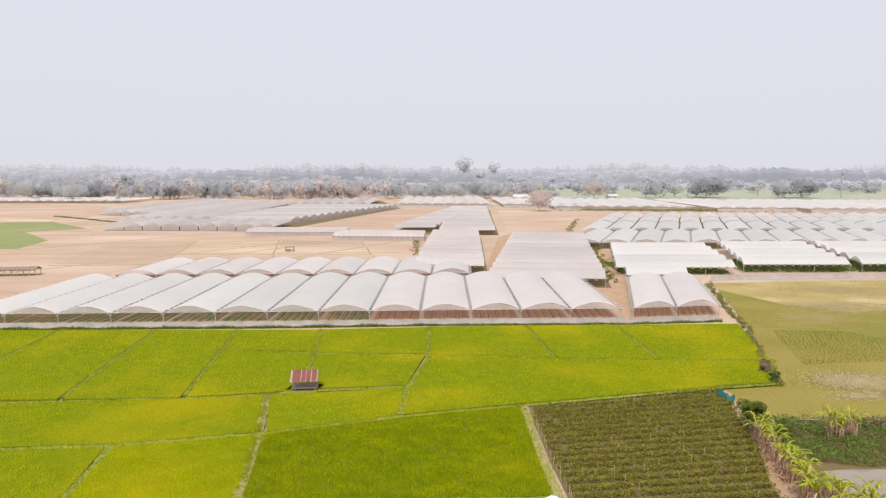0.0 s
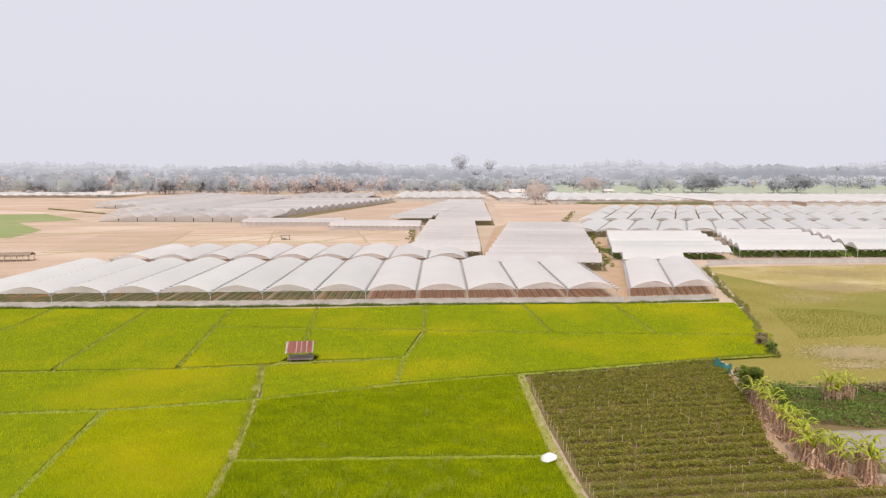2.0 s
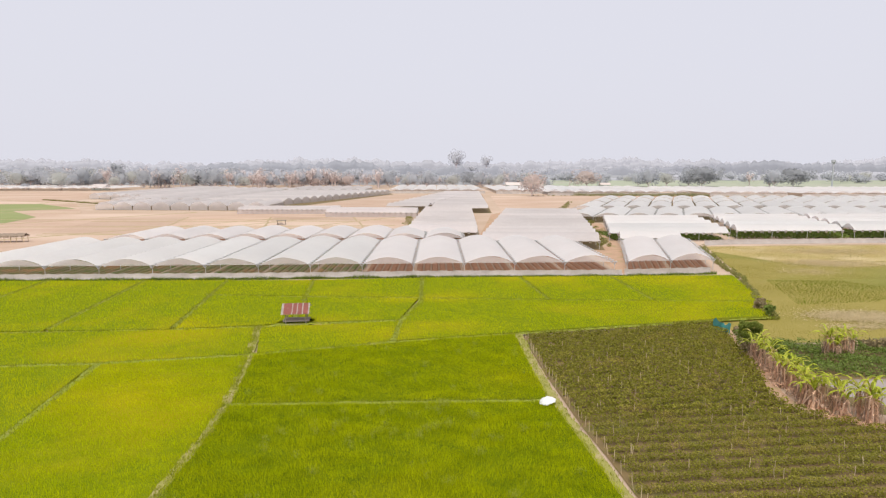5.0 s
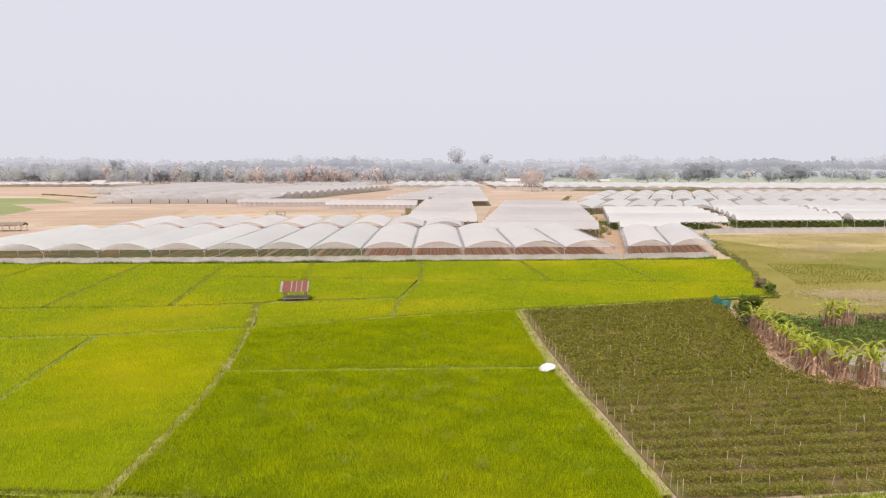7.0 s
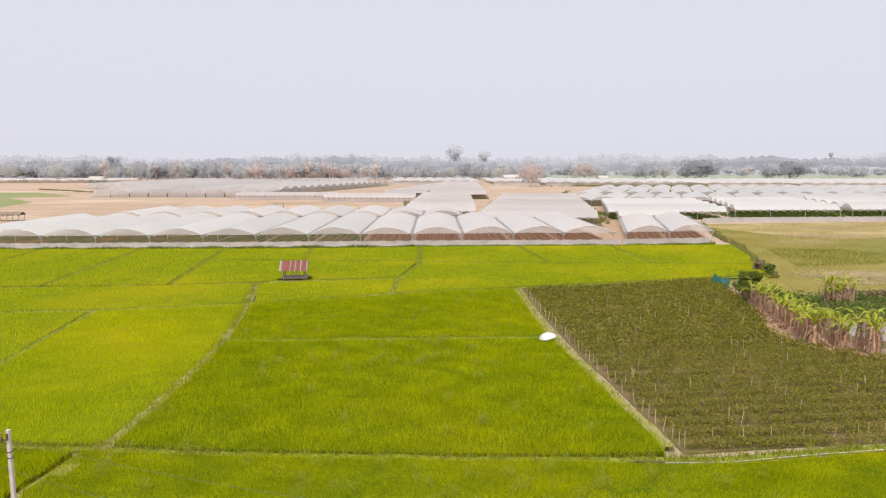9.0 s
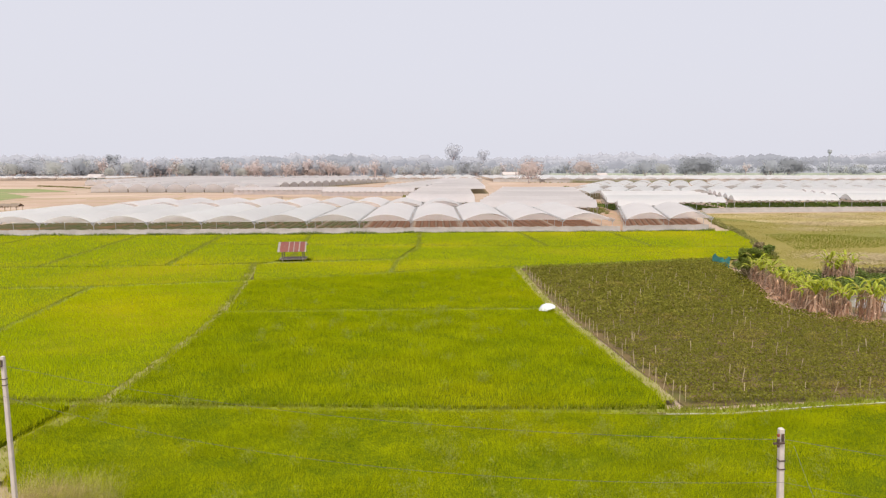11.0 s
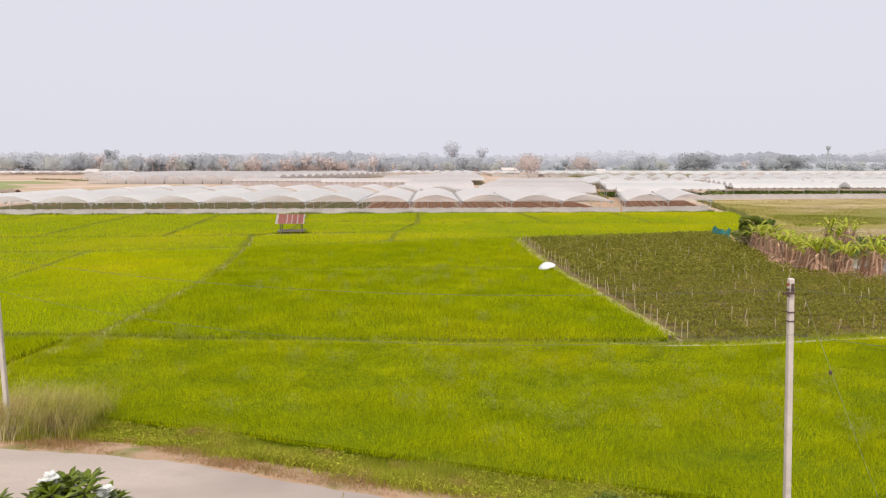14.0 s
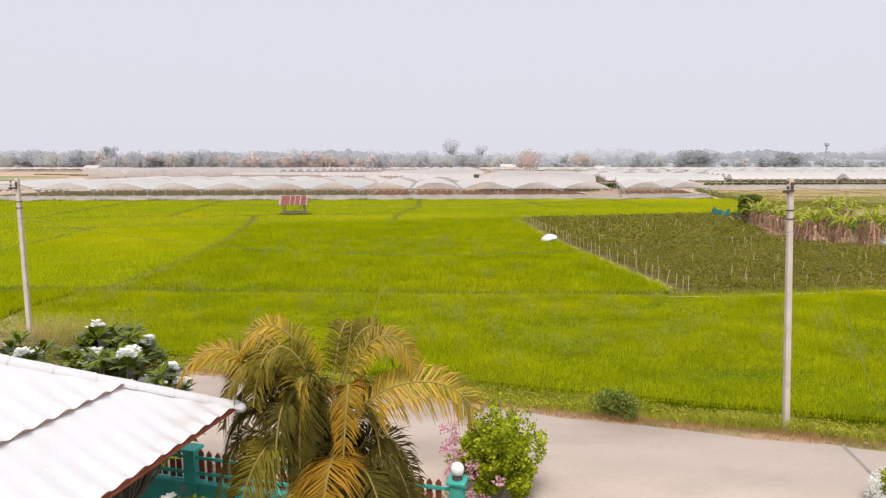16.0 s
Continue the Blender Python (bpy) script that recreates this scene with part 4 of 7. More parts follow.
greenhouse((-24, 301), (20, 0), (32, 180), 16, rise=1.25, gap=0.35, gutter=2.3, film=M_FILM_OLD, posts=False, label="far dusty film greenhouse with crosswise bays")
greenhouse((47.5, 172), (33, 0), (13, 56), 5, rise=1.3, gap=0.3, gutter=2.4, label="white film greenhouse with green crop beneath")
greenhouse((47, 160), (16, 0.5), (2.7, 11), 1, rise=1.3, gap=0.3, gutter=2.2, label="single low white film greenhouse bay")
greenhouse((84.5, 176), (30, 0), (15, 52), 5, rise=1.4, gap=0.3, gutter=2.6, label="white film greenhouse with green crop beneath")
greenhouse((118.5, 177), (60, 0), (15, 52), 5, rise=1.4, gap=0.3, gutter=2.6, label="white film greenhouse with green crop beneath")
for k, (x0, y0, ln, n) in enumerate(((47, 234, 46, 13), (60.5, 283, 43, 15), (77.5, 328.5, 31, 16), (90.5, 362, 32, 17))):
    greenhouse((x0, y0), (0.38 * ln, ln), (11.3 * n, 0), n, rise=1.25, gap=0.8, gutter=2.3, posts=(k == 0), label="row of dusty white hooped greenhouse bays")
greenhouse((-166, 309), (0, 38), (84, -5), 9, rise=1.9, gap=0.5, gutter=2.2, posts=False, film=M_FILM_OLD, ends=True, label="far row of dusty hooped greenhouse bays with net ends")
greenhouse((-183, 356), (0, 210), (54, -4), 6, rise=1.6, gap=0.5, gutter=2.3, posts=False, film=M_FILM_OLD, ends=True, label="far block of long dusty film greenhouse bays")
greenhouse((-231, 424), (0, 190), (47, -24), 5, rise=1.6, gap=0.5, gutter=2.3, posts=False, film=M_FILM_OLD, ends=True, label="far block of long dusty film greenhouse bays")
greenhouse((-142, 352), (58, -2), (47, 150), 16, rise=1.5, gap=0.4, gutter=2.3, posts=False, film=M_FILM_OLD, ends=True, cuts=[(13.5 - 2.2 * b, 0) for b in range(16)], label="far dusty greenhouse with crosswise scalloped bays")
greenhouse((-128, 520), (0, 100), (66, 0), 7, rise=1.6, gap=0.5, gutter=2.3, posts=False, film=M_FILM_OLD, ends=True, label="far dusty greenhouse bays before the bare trees")
greenhouse((-88, 280), (44, 0), (0, 14), 2, rise=1.3, gap=0.3, gutter=2.0, film=M_FILM_OLD, ends=True, sides=True, label="low film tunnel along the field")
greenhouse((-46, 262), (38, -3), (0, 18), 2, rise=1.3, gap=0.3, gutter=2.0, film=M_FILM_OLD, ends=True, sides=True, label="low film tunnel along the field")
for x0, x1, y0 in ((-40, 40, 520), (48, 120, 510), (84, 190, 478), (200, 255, 462), (262, 330, 452), (338, 420, 446), (428, 560, 442)):
    greenhouse((x0, y0), (0, 140), (x1 - x0, -4), max(3, int((x1 - x0) / 10)), rise=1.2, gap=0.3, gutter=2.6, posts=False, label="far white film greenhouses on the plain")
greenhouse((-500, 580), (0, 60), (205, 0), 20, rise=1.2, gap=0.3, gutter=2.4, posts=False, label="far white film greenhouses before the trees")


# plastic sheet walls along the greenhouses
def drape(name, pts, h, label):
    g = np.random.default_rng(int(h * 1000) + len(pts))
    p = np.asarray(pts, float)
    sg = np.concatenate([[0], np.cumsum(np.hypot(*np.diff(p, axis=0).T))])
    s = np.arange(0, sg[-1], 0.35)
    x, y = np.interp(s, sg, p[:, 0]), np.interp(s, sg, p[:, 1])
    post = np.abs(((s / 2.6) % 1) - 0.5) * 2
    top = h * (0.90 + 0.10 * post ** 0.6) + g.normal(0, 0.015, len(s))
    rows_ = []
    for t in (0, 0.3, 0.65, 1.0):
        rows_.append(np.stack([x, y + 0.10 * np.sin(s * 2.3 + t * 2) * (1 - t) + g.normal(0, 0.03, len(s)) - 0.35 * (1 - t) ** 2, top * t + 0.04], 1))
    i = np.arange(4 * len(s)).reshape(4, -1)
    f = np.stack([i[:-1, :-1], i[:-1, 1:], i[1:, 1:], i[1:, :-1]], -1).reshape(-1, 4)
    ob = tagged(mesh(name, np.concatenate(rows_), f, M_SKIRT, smooth=True), label, "sheet wall")
    pst = None
    for k in np.arange(0, sg[-1], 2.6):
        c = Matrix.Translation((np.interp(k, sg, p[:, 0]), np.interp(k, sg, p[:, 1]) + 0.06, 0))
        if pst is None:
            bm = bmesh.new()
            rod(bm, (0, 0, 0), (0, 0, h + 0.12), 0.03, n=5)
            pst = part("post", bm, M_GALV, ob)
            pst.matrix_basis = c
        else:
            again(pst, c, ob)
    return ob


drape("plastic_wall", [(-95, 111.2), (-33.5, 113.2), (0, 115.2), (34.8, 116.3)], 1.15, "sagging grey-white plastic sheet wall before the greenhouse")
drape("plastic_wall", [(35.2, 116.0), (44, 117.2), (52.5, 118.3)], 1.25, "loose white plastic sheet wall with folds")
drape("plastic_wall", [(70, 163), (79, 165.6), (119, 168.4), (190, 172)], 1.3, "long plastic sheet wall at the fallow field")
for x0, x1, y0 in ((-40, 40, 520), (48, 120, 510), (84, 190, 478), (200, 255, 462), (262, 330, 452), (338, 420, 446)):
    drape("plastic_wall", [(x0, y0 - 0.8), ((x0 + x1) / 2, y0 - 2.8), (x1, y0 - 4.8)], 2.2, "pale film side wall of the far greenhouses")

rb = np.random.default_rng(29)
X = rb.uniform(-95, 53, 9000)
Y = np.interp(X, [-95, -33.5, 0, 34.8, 52.5], [111.2, 113.2, 115.2, 116.3, 118.3]) - 0.75 + rb.normal(0, 0.22, 9000)
v, f = blades(X, Y, np.zeros(9000), rb.uniform(0.25, 0.6, 9000) * (1 + 0.4 * wobble(X, Y, 0.7)), 0.10, 0.6, rb, 2)
tagged(mesh("wall_grass", v, f, M_SHRUB), "dark green grass at the foot of the sheet wall", "grass", kind="stuff")
# green crop under the eastern greenhouses
rng = np.random.default_rng(8)
c = np.stack([rng.uniform(86, 178, 9000), rng.uniform(178.5, 200, 9000), rng.uniform(0.1, 0.8, 9000)], 1)
c2 = np.stack([rng.uniform(50, 80, 4000), rng.uniform(174.5, 195, 4000), rng.uniform(0.1, 0.7, 4000)], 1)
v, f = leaves(np.concatenate([c, c2]), 0.5, rng, 0.4, 1.6)
tagged(mesh("greenhouse_crop", v, f, M_VINE), "green crop rows under the film roofs", "crop", kind="stuff")


# ---------------------------------------------------------------- trees
def lump(g, centre, r, flat):
    """The uneven closed heart of a crown, as quads with corners of their own."""
    la, lo = np.linspace(-1.35, 1.5, 8), np.linspace(0, 2 * np.pi, 15)
    rad = r * (1 + 0.16 * np.sin(3 * lo[None] + g.uniform(0, 6)) * np.cos(2 * la[:, None] + g.uniform(0, 6)) + g.uniform(-0.10, 0.10, (8, 15)))
    rad[:, -1] = rad[:, 0]
    wide = np.cos(la * np.where(la < 0, 0.75, 1.0))
    P = np.stack([wide[:, None] * np.cos(lo) * rad, wide[:, None] * np.sin(lo) * rad, np.sin(la)[:, None] * rad * flat], -1) + np.asarray(centre)
    q = np.stack([P[:-1, :-1], P[:-1, 1:], P[1:, 1:], P[1:, :-1]], 2).reshape(-1, 3)
    return q, np.arange(len(q)).reshape(-1, 4)


def tree(h, r, mat, seed, density=1.0, trunk=0.22, bare=False, flat=0.6, label="", name="tree"):
    g = np.random.default_rng(seed)
    root = thing(name, 0, 0, 0, label, "tree")
    bm = bmesh.new()
    top = Vector((g.normal(0, 0.03) * h, g.normal(0, 0.03) * h, h * trunk))
    rod(bm, (0, 0, -0.3), top, h * 0.028, h * 0.02, 7)
    tips = []
    for k in range(9):
        a = k * 2.4 + g.uniform(0, 1)
        e = g.uniform(0.25, 0.95)
        tip = Vector((math.cos(a) * r * g.uniform(0.4, 0.85), math.sin(a) * r * g.uniform(0.4, 0.85), h * (trunk + (1 - trunk) * e * 0.8)))
        mid = top.lerp(tip, 0.5) + Vector((0, 0, h * 0.04))
        rod(bm, top, mid, h * 0.013, h * 0.009, 5)
        rod(bm, mid, tip, h * 0.009, h * 0.003, 5)
        tips.append(tip)
        if bare:
            for _ in range(5):
                t2 = mid.lerp(tip, g.uniform(0.2, 1)) + Vector((g.normal(0, r * 0.25), g.normal(0, r * 0.25), abs(g.normal(0, h * 0.12))))
                rod(bm, mid.lerp(tip, g.uniform(0.1, 0.7)), t2, h * 0.004, h * 0.001, 4)
    part("trunk", bm, M_TWIG, root)
    pcs, nrm_ = [], []
    if not bare:
        mid = h * (0.5 + trunk * 0.5)
        pcs.append(lump(g, (0, 0, mid * 0.96), r * 0.62, (h - mid) / r))
        nrm_.append(facing(pcs[0][0], (0, 0, mid))[1])
    clumps = [(*tip, g.uniform(0.30, 0.52) * r) for tip in tips]
    for _ in range(int(10 * max(1.0, density ** 0.5))):
        a, q = g.uniform(0, 6.28), g.uniform(0, 0.8) ** 0.5
        zz = h * (trunk + (1 - trunk) * g.uniform(0.1, 0.95) * (1 - 0.35 * q * q))
        clumps.append((math.cos(a) * r * q, math.sin(a) * r * q, zz, g.uniform(0.22, 0.42) * r))
    for x, y, z, cr in clumps:
        n = int((26 if bare else 46) * density ** 0.5 * (cr / (0.4 * r)) ** 2)
        z = min(z, h - cr * flat)
        lv_, lf_ = leaves(ball(n, g, (x, y, z), (cr, cr, cr * flat), 0.9), h * (0.034 if bare else 0.055), g, 0.3, 1.5)
        lv_, ln_ = facing(lv_, (x * 0.6, y * 0.6, z - cr * 0.3))
        pcs.append((lv_, lf_))
        nrm_.append(ln_)
    v_, f_ = fuse(pcs)
    mesh("crown", v_, f_, mat, root, normals=np.concatenate(nrm_))
    return root


def plant_tree(proto, x, y, z=0.0, s=1.0, sz=1.0, turn=0.0, label="", group=""):
    o = copy_thing(proto, pose(x, y, z, 0, 0, turn) @ Matrix.Diagonal((s, s, s * sz, 1)))
    return tagged(o, label, "tree", group)


P_DARK = tree(15, 7.5, M_TREE, 1, trunk=0.1, label="broad dark haze-paled tree before the far woods")
P_DARK2 = tree(15, 6.0, M_TREE, 2, trunk=0.08, flat=0.9, label="rounded dark haze-paled tree before the far woods")
P_OLIVE = tree(14, 6.5, M_TREE_OLIVE, 3, trunk=0.1, label="olive-green haze-paled tree at the field's end")
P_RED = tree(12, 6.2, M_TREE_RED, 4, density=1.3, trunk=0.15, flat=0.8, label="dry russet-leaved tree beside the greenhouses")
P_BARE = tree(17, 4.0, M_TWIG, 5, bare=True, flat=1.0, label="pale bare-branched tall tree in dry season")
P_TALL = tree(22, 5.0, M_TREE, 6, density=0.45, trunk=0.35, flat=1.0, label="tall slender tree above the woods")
P_WIDE = tree(15, 14.5, M_TREE_DARK, 7, density=3.2, trunk=0.12, flat=0.45, label="wide-spreading dark haze-paled rain tree on the plain")
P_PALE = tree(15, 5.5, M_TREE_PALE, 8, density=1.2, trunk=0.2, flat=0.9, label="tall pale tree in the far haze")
P_HAZE = tree(15, 6.5, M_TREE_HAZE, 18, density=1.3, trunk=0.15, flat=0.9, label="tall far tree greyed for haze")
protos = [P_DARK, P_DARK2, P_OLIVE, P_BARE, P_TALL, P_RED, P_WIDE, P_PALE, P_HAZE]


def sight(px_, d):
    """Easting of a far thing on a bearing counted across the view."""
    return (px_ - 786) / 1119.7 * d


singles = [  # bearing, distance, prototype, size, height factor, label
    (1255, 715, P_WIDE, 1.28, 1.0, "wide-spreading dark tree on the plain"), (1232, 720, P_DARK2, 1.3, 1.0, "rounded dark tree beside the wide tree"),
    (1160, 700, P_DARK2, 1.35, 0.9, "haze-paled rounded tree behind the greenhouses"), (1143, 720, P_DARK, 1.0, 0.9, "small dark tree behind the greenhouses"),
    (1192, 740, P_OLIVE, 1.25, 0.8, "olive tree between the dark trees"), (1384, 705, P_DARK, 1.25, 0.95, "flat-topped dark spreading tree"),
    (1418, 710, P_WIDE, 1.12, 1.05, "dark tree joined to the flat-topped tree"), (1375, 715, P_DARK2, 0.9, 1.0, "dark round tree beside the flat-topped tree"),
    (1050, 690, P_RED, 1.9, 0.72, "large brownish dry-season tree behind the greenhouses"), (1080, 700, P_DARK2, 0.75, 0.8, "low dark tree beside the olive tree"),
]
singles += [
    (1020, 690, P_TALL, 0.7, 0.9, "narrow dark tree behind the greenhouses"), (1340, 760, P_BARE, 1.0, 0.9, "thin bare tree by the far field"),
    (955, 462, P_RED, 1.25, 1.0, "russet-leaved tree beside the far greenhouses"), (700, 690, P_DARK2, 1.15, 0.95, "round dark tree beside bare trees"),
    (860, 690, P_DARK, 1.1, 0.95, "dark tree by the white house"), (848, 700, P_WIDE, 0.75, 1.25, "dark spreading tree by the far house"), (770, 680, P_DARK2, 1.15, 0.95, "dark tree behind the far greenhouses"),
    (745, 690, P_DARK, 0.9, 1.0, "dark tree behind the far greenhouses"), (815, 670, P_OLIVE, 1.0, 0.9, "olive tree behind the far greenhouses"),
]
singles += [
    (125, 600, P_OLIVE, 1.2, 0.95, "olive-yellow tree beside far greenhouses"), (65, 610, P_DARK2, 0.5, 0.7, "small dark tree on the dry field"),
    (228, 700, P_TALL, 1.05, 1.0, "tall slender tree above the woods"), (980, 700, P_DARK, 0.7, 0.8, "dark tree by the far house"),
    (820, 1500, P_HAZE, 2.3, 1.1, "tall hazy far tree raised to fit the view"), (873, 1500, P_HAZE, 1.6, 1.1, "hazy far tree raised to fit the view"),
]
rng = np.random.default_rng(77)
for b, d, p, s, sz, lab in singles:
    # trees past 1400 m are lifted to 20 m to fit the camera's view
    plant_tree(p, sight(b, d), d, 20 if d > 1400 else 0, s * 1.25, sz, rng.uniform(0, 360), lab)
for k in range(165):   # the wood edge on the west
    b = rng.uniform(-60, 450)
    d = rng.uniform(655, 850)
    p = [P_DARK, P_DARK2, P_DARK2, P_OLIVE, P_PALE, P_BARE][rng.integers(0, 6)]
    plant_tree(p, sight(b, d), d, 0, rng.uniform(1.0, 1.65), rng.uniform(0.85, 1.1), rng.uniform(0, 360), "haze-paled tree in the far wood edge", "wood edge")
for k in range(95):   # pale leafless trees
    b = rng.uniform(440, 690)
    d = rng.uniform(660, 800)
    p = [P_BARE, P_BARE, P_BARE, P_BARE, P_RED, P_DARK2, P_PALE][rng.integers(0, 7)]
    plant_tree(p, sight(b, d), d, 0, rng.uniform(0.95, 1.5), rng.uniform(0.8, 1.1), rng.uniform(0, 360), "pale dry-season tree in the far wood edge", "wood edge")
for k in range(46):   # trees round the far house
    b = rng.uniform(690, 945)
    d = rng.uniform(700, 830)
    p = [P_DARK, P_DARK2, P_OLIVE, P_OLIVE, P_BARE, P_PALE][rng.integers(0, 6)]
    plant_tree(p, sight(b, d), d, 0, rng.uniform(0.8, 1.25), rng.uniform(0.8, 1.05), rng.uniform(0, 360), "haze-paled tree round the far house", "wood edge")
groups = {}
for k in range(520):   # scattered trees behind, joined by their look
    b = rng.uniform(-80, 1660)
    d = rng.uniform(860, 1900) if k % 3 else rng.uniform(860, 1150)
    # crown colour gets paler with distance, as haze would make it
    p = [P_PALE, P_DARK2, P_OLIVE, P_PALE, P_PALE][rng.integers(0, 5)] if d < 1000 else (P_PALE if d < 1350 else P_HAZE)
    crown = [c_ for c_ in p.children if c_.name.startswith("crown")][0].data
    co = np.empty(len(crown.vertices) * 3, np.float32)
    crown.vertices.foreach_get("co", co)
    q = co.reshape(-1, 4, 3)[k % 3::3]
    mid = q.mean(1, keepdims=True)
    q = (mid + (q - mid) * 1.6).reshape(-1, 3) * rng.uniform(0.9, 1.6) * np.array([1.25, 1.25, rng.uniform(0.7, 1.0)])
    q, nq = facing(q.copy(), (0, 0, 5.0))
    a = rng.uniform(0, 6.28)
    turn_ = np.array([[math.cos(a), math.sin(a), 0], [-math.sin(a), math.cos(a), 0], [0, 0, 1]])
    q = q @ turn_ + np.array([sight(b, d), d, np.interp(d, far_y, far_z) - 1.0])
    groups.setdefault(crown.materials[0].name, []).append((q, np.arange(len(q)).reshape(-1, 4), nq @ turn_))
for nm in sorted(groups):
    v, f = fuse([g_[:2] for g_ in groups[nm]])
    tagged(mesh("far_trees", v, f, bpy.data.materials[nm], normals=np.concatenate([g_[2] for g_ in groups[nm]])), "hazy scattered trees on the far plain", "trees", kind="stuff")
for p in protos:
    p.matrix_basis = pose(0, 0, 0)
home = [(P_DARK, 300, 752), (P_DARK2, -250, 690), (P_OLIVE, -330, 655), (P_RED, -150, 740), (P_BARE, -130, 690), (P_TALL, -400, 720), (P_WIDE, 640, 800), (P_PALE, -560, 960), (P_HAZE, 30, 1520)]
for p, x, y in home:
    p.matrix_basis = pose(x, y, 0)


def far_woods(y, depth, base, height, mat, seed, label, x1=None):
    """A long wooded rise: a thick bank with a jagged crown line."""
    g = np.random.default_rng(seed)
    x = np.arange(-0.95 * y, 0.95 * y if x1 is None else x1, 2.6)
    top = base + height * (0.55 + 0.25 * wobble(x, x * 0, 0.006, seed) + 0.16 * wobble(x, x * 0.3, 0.05, seed * 2) + 0.12 * wobble(x, x * 0.7, 0.17, seed * 3) + g.uniform(-0.04, 0.05, len(x)))
    rows_ = [np.stack([x, np.full_like(x, y) + dy + 0 * zz, zz], 1)
             for dy, zz in ((0, np.full_like(x, base - 12)), (3, base + (top - base) * 0.6), (8, top), (20, base + (top - base) * 0.5), (30, np.full_like(x, base - 12)))]
    i = np.arange(5 * len(x)).reshape(5, -1)
    f_ = np.stack([i[:-1, :-1], i[:-1, 1:], i[1:, 1:], i[1:, :-1]], -1).reshape(-1, 4)
    return tagged(mesh("backdrop_woods", np.concatenate(rows_), f_, mat, smooth=True), label, "woods", kind="structure")


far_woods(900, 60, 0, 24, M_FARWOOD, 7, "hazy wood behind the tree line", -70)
far_woods(1120, 50, 0, 18, M_FARWOOD2, 9, "haze-paled wood beyond the fields")
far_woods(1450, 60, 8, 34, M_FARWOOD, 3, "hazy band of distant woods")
far_woods(1800, 90, 12, 38, M_FARWOOD2, 4, "haze-paled band of distant woods")
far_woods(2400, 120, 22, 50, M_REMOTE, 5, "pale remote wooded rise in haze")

# far water tower
wt = thing("water_tower", sight(1487, 690), 690, 0, "slim pale steel water tower on the plain", "water tower")
bm = bmesh.new()
rod(bm, (0, 0, 0), (0, 0, 25.5), 0.9, 0.8, 10)
part("shaft", bm, M_TOWER, wt)
bm = bmesh.new()
rod(bm, (0, 0, 25.3), (0, 0, 27.2), 0.9, 2.2, 12)
rod(bm, (0, 0, 27.2), (0, 0, 29.6), 2.2, 2.2, 12)
rod(bm, (0, 0, 29.6), (0, 0, 30.2), 2.2, 0.6, 12)
part("tank", bm, M_TOWER, wt)


def cottage(x, y, w, d, h, roof_mat, turn, label):
    """A far house with walls, a gable roof and openings."""
    t = thing("house", x, y, 0, label, "house", turn=turn)
    bm = bmesh.new()
    box(bm, -w / 2, -d / 2, 0, w / 2, d / 2, h)
    part("wall", bm, M_WALL, t)
    bm = bmesh.new()
    e = 0.7
    A = [bm.verts.new(q) for q in ((-w / 2 - e, -d / 2 - e, h - 0.2), (w / 2 + e, -d / 2 - e, h - 0.2), (w / 2 + e, d / 2 + e, h - 0.2), (-w / 2 - e, d / 2 + e, h - 0.2), (-w / 2 - e, 0, h + d * 0.28), (w / 2 + e, 0, h + d * 0.28))]
    for q in ((0, 1, 5, 4), (2, 3, 4, 5), (0, 4, 3), (1, 2, 5), (0, 3, 2, 1)):
        bm.faces.new([A[i] for i in q])
    part("roof", bm, roof_mat, t)
    for wx in (-w * 0.28, w * 0.22):
        bm = bmesh.new()
        box(bm, wx - 0.6, -d / 2 - 0.04, 1.0, wx + 0.6, -d / 2 + 0.05, 2.1)
        part("window", bm, M_STEEL, t)
    return t


cottage(sight(921, 630), 630, 14, 9, 4.2, M_TINPALE, 5, "white-roofed far house among dark trees")
cottage(sight(1083, 690), 690, 10, 7, 3.0, M_TINPALE, 0, "small white-roofed far house")
cottage(sight(197, 600), 600, 13, 8, 3.4, M_ROOFRED, -8, "brick-coloured far shed beside greenhouses")

# small shed in the dry field
fs = thing("field_shelter", -55.4, 226, 0, "small dark field shelter on the dry stubble", "shelter", turn=10)
bm = bmesh.new()
box(bm, -1.7, -1.2, 1.5, 1.7, 1.2, 1.62)
part("roof", bm, M_WOOD, fs)
for sx_, sy_ in ((-1.4, -1), (1.4, -1), (-1.4, 1), (1.4, 1)):
    bm = bmesh.new()
    rod(bm, (sx_, sy_, 0), (sx_, sy_, 1.52), 0.07)
    part("post", bm, M_WOOD, fs)
bm = bmesh.new()
box(bm, -1.5, -1.1, 0.5, 0.3, 1.1, 0.6)
part("platform", bm, M_WOOD, fs)

# low thatched shed at the west edge
shed = thing("thatched_shed", -118.5, 172, 0, "long low open shed with dark thatch on pale posts", "shed", turn=8)
g3 = np.random.default_rng(23)
n = 40
xs_ = np.linspace(-6.5, 6.5, n)
vs = np.concatenate([np.stack([xs_, np.full(n, yy), zz + g3.normal(0, 0.05, n)], 1) for yy, zz in ((-1.7, 1.62), (-1.6, 1.85), (0.0, 2.45), (1.6, 1.85), (1.7, 1.62))])
i_ = np.arange(5 * n).reshape(5, -1)
mesh("thatch", vs, np.stack([i_[:-1, :-1], i_[:-1, 1:], i_[1:, 1:], i_[1:, :-1]], -1).reshape(-1, 4), M_THATCH, shed)
pcs = [leaves(np.stack([g3.uniform(-6.5, 6.5, 500), g3.choice([-1.68, 1.68], 500) + g3.normal(0, 0.05, 500), g3.uniform(1.4, 1.8, 500)], 1), 0.12, g3, 0.0, 3.0)]
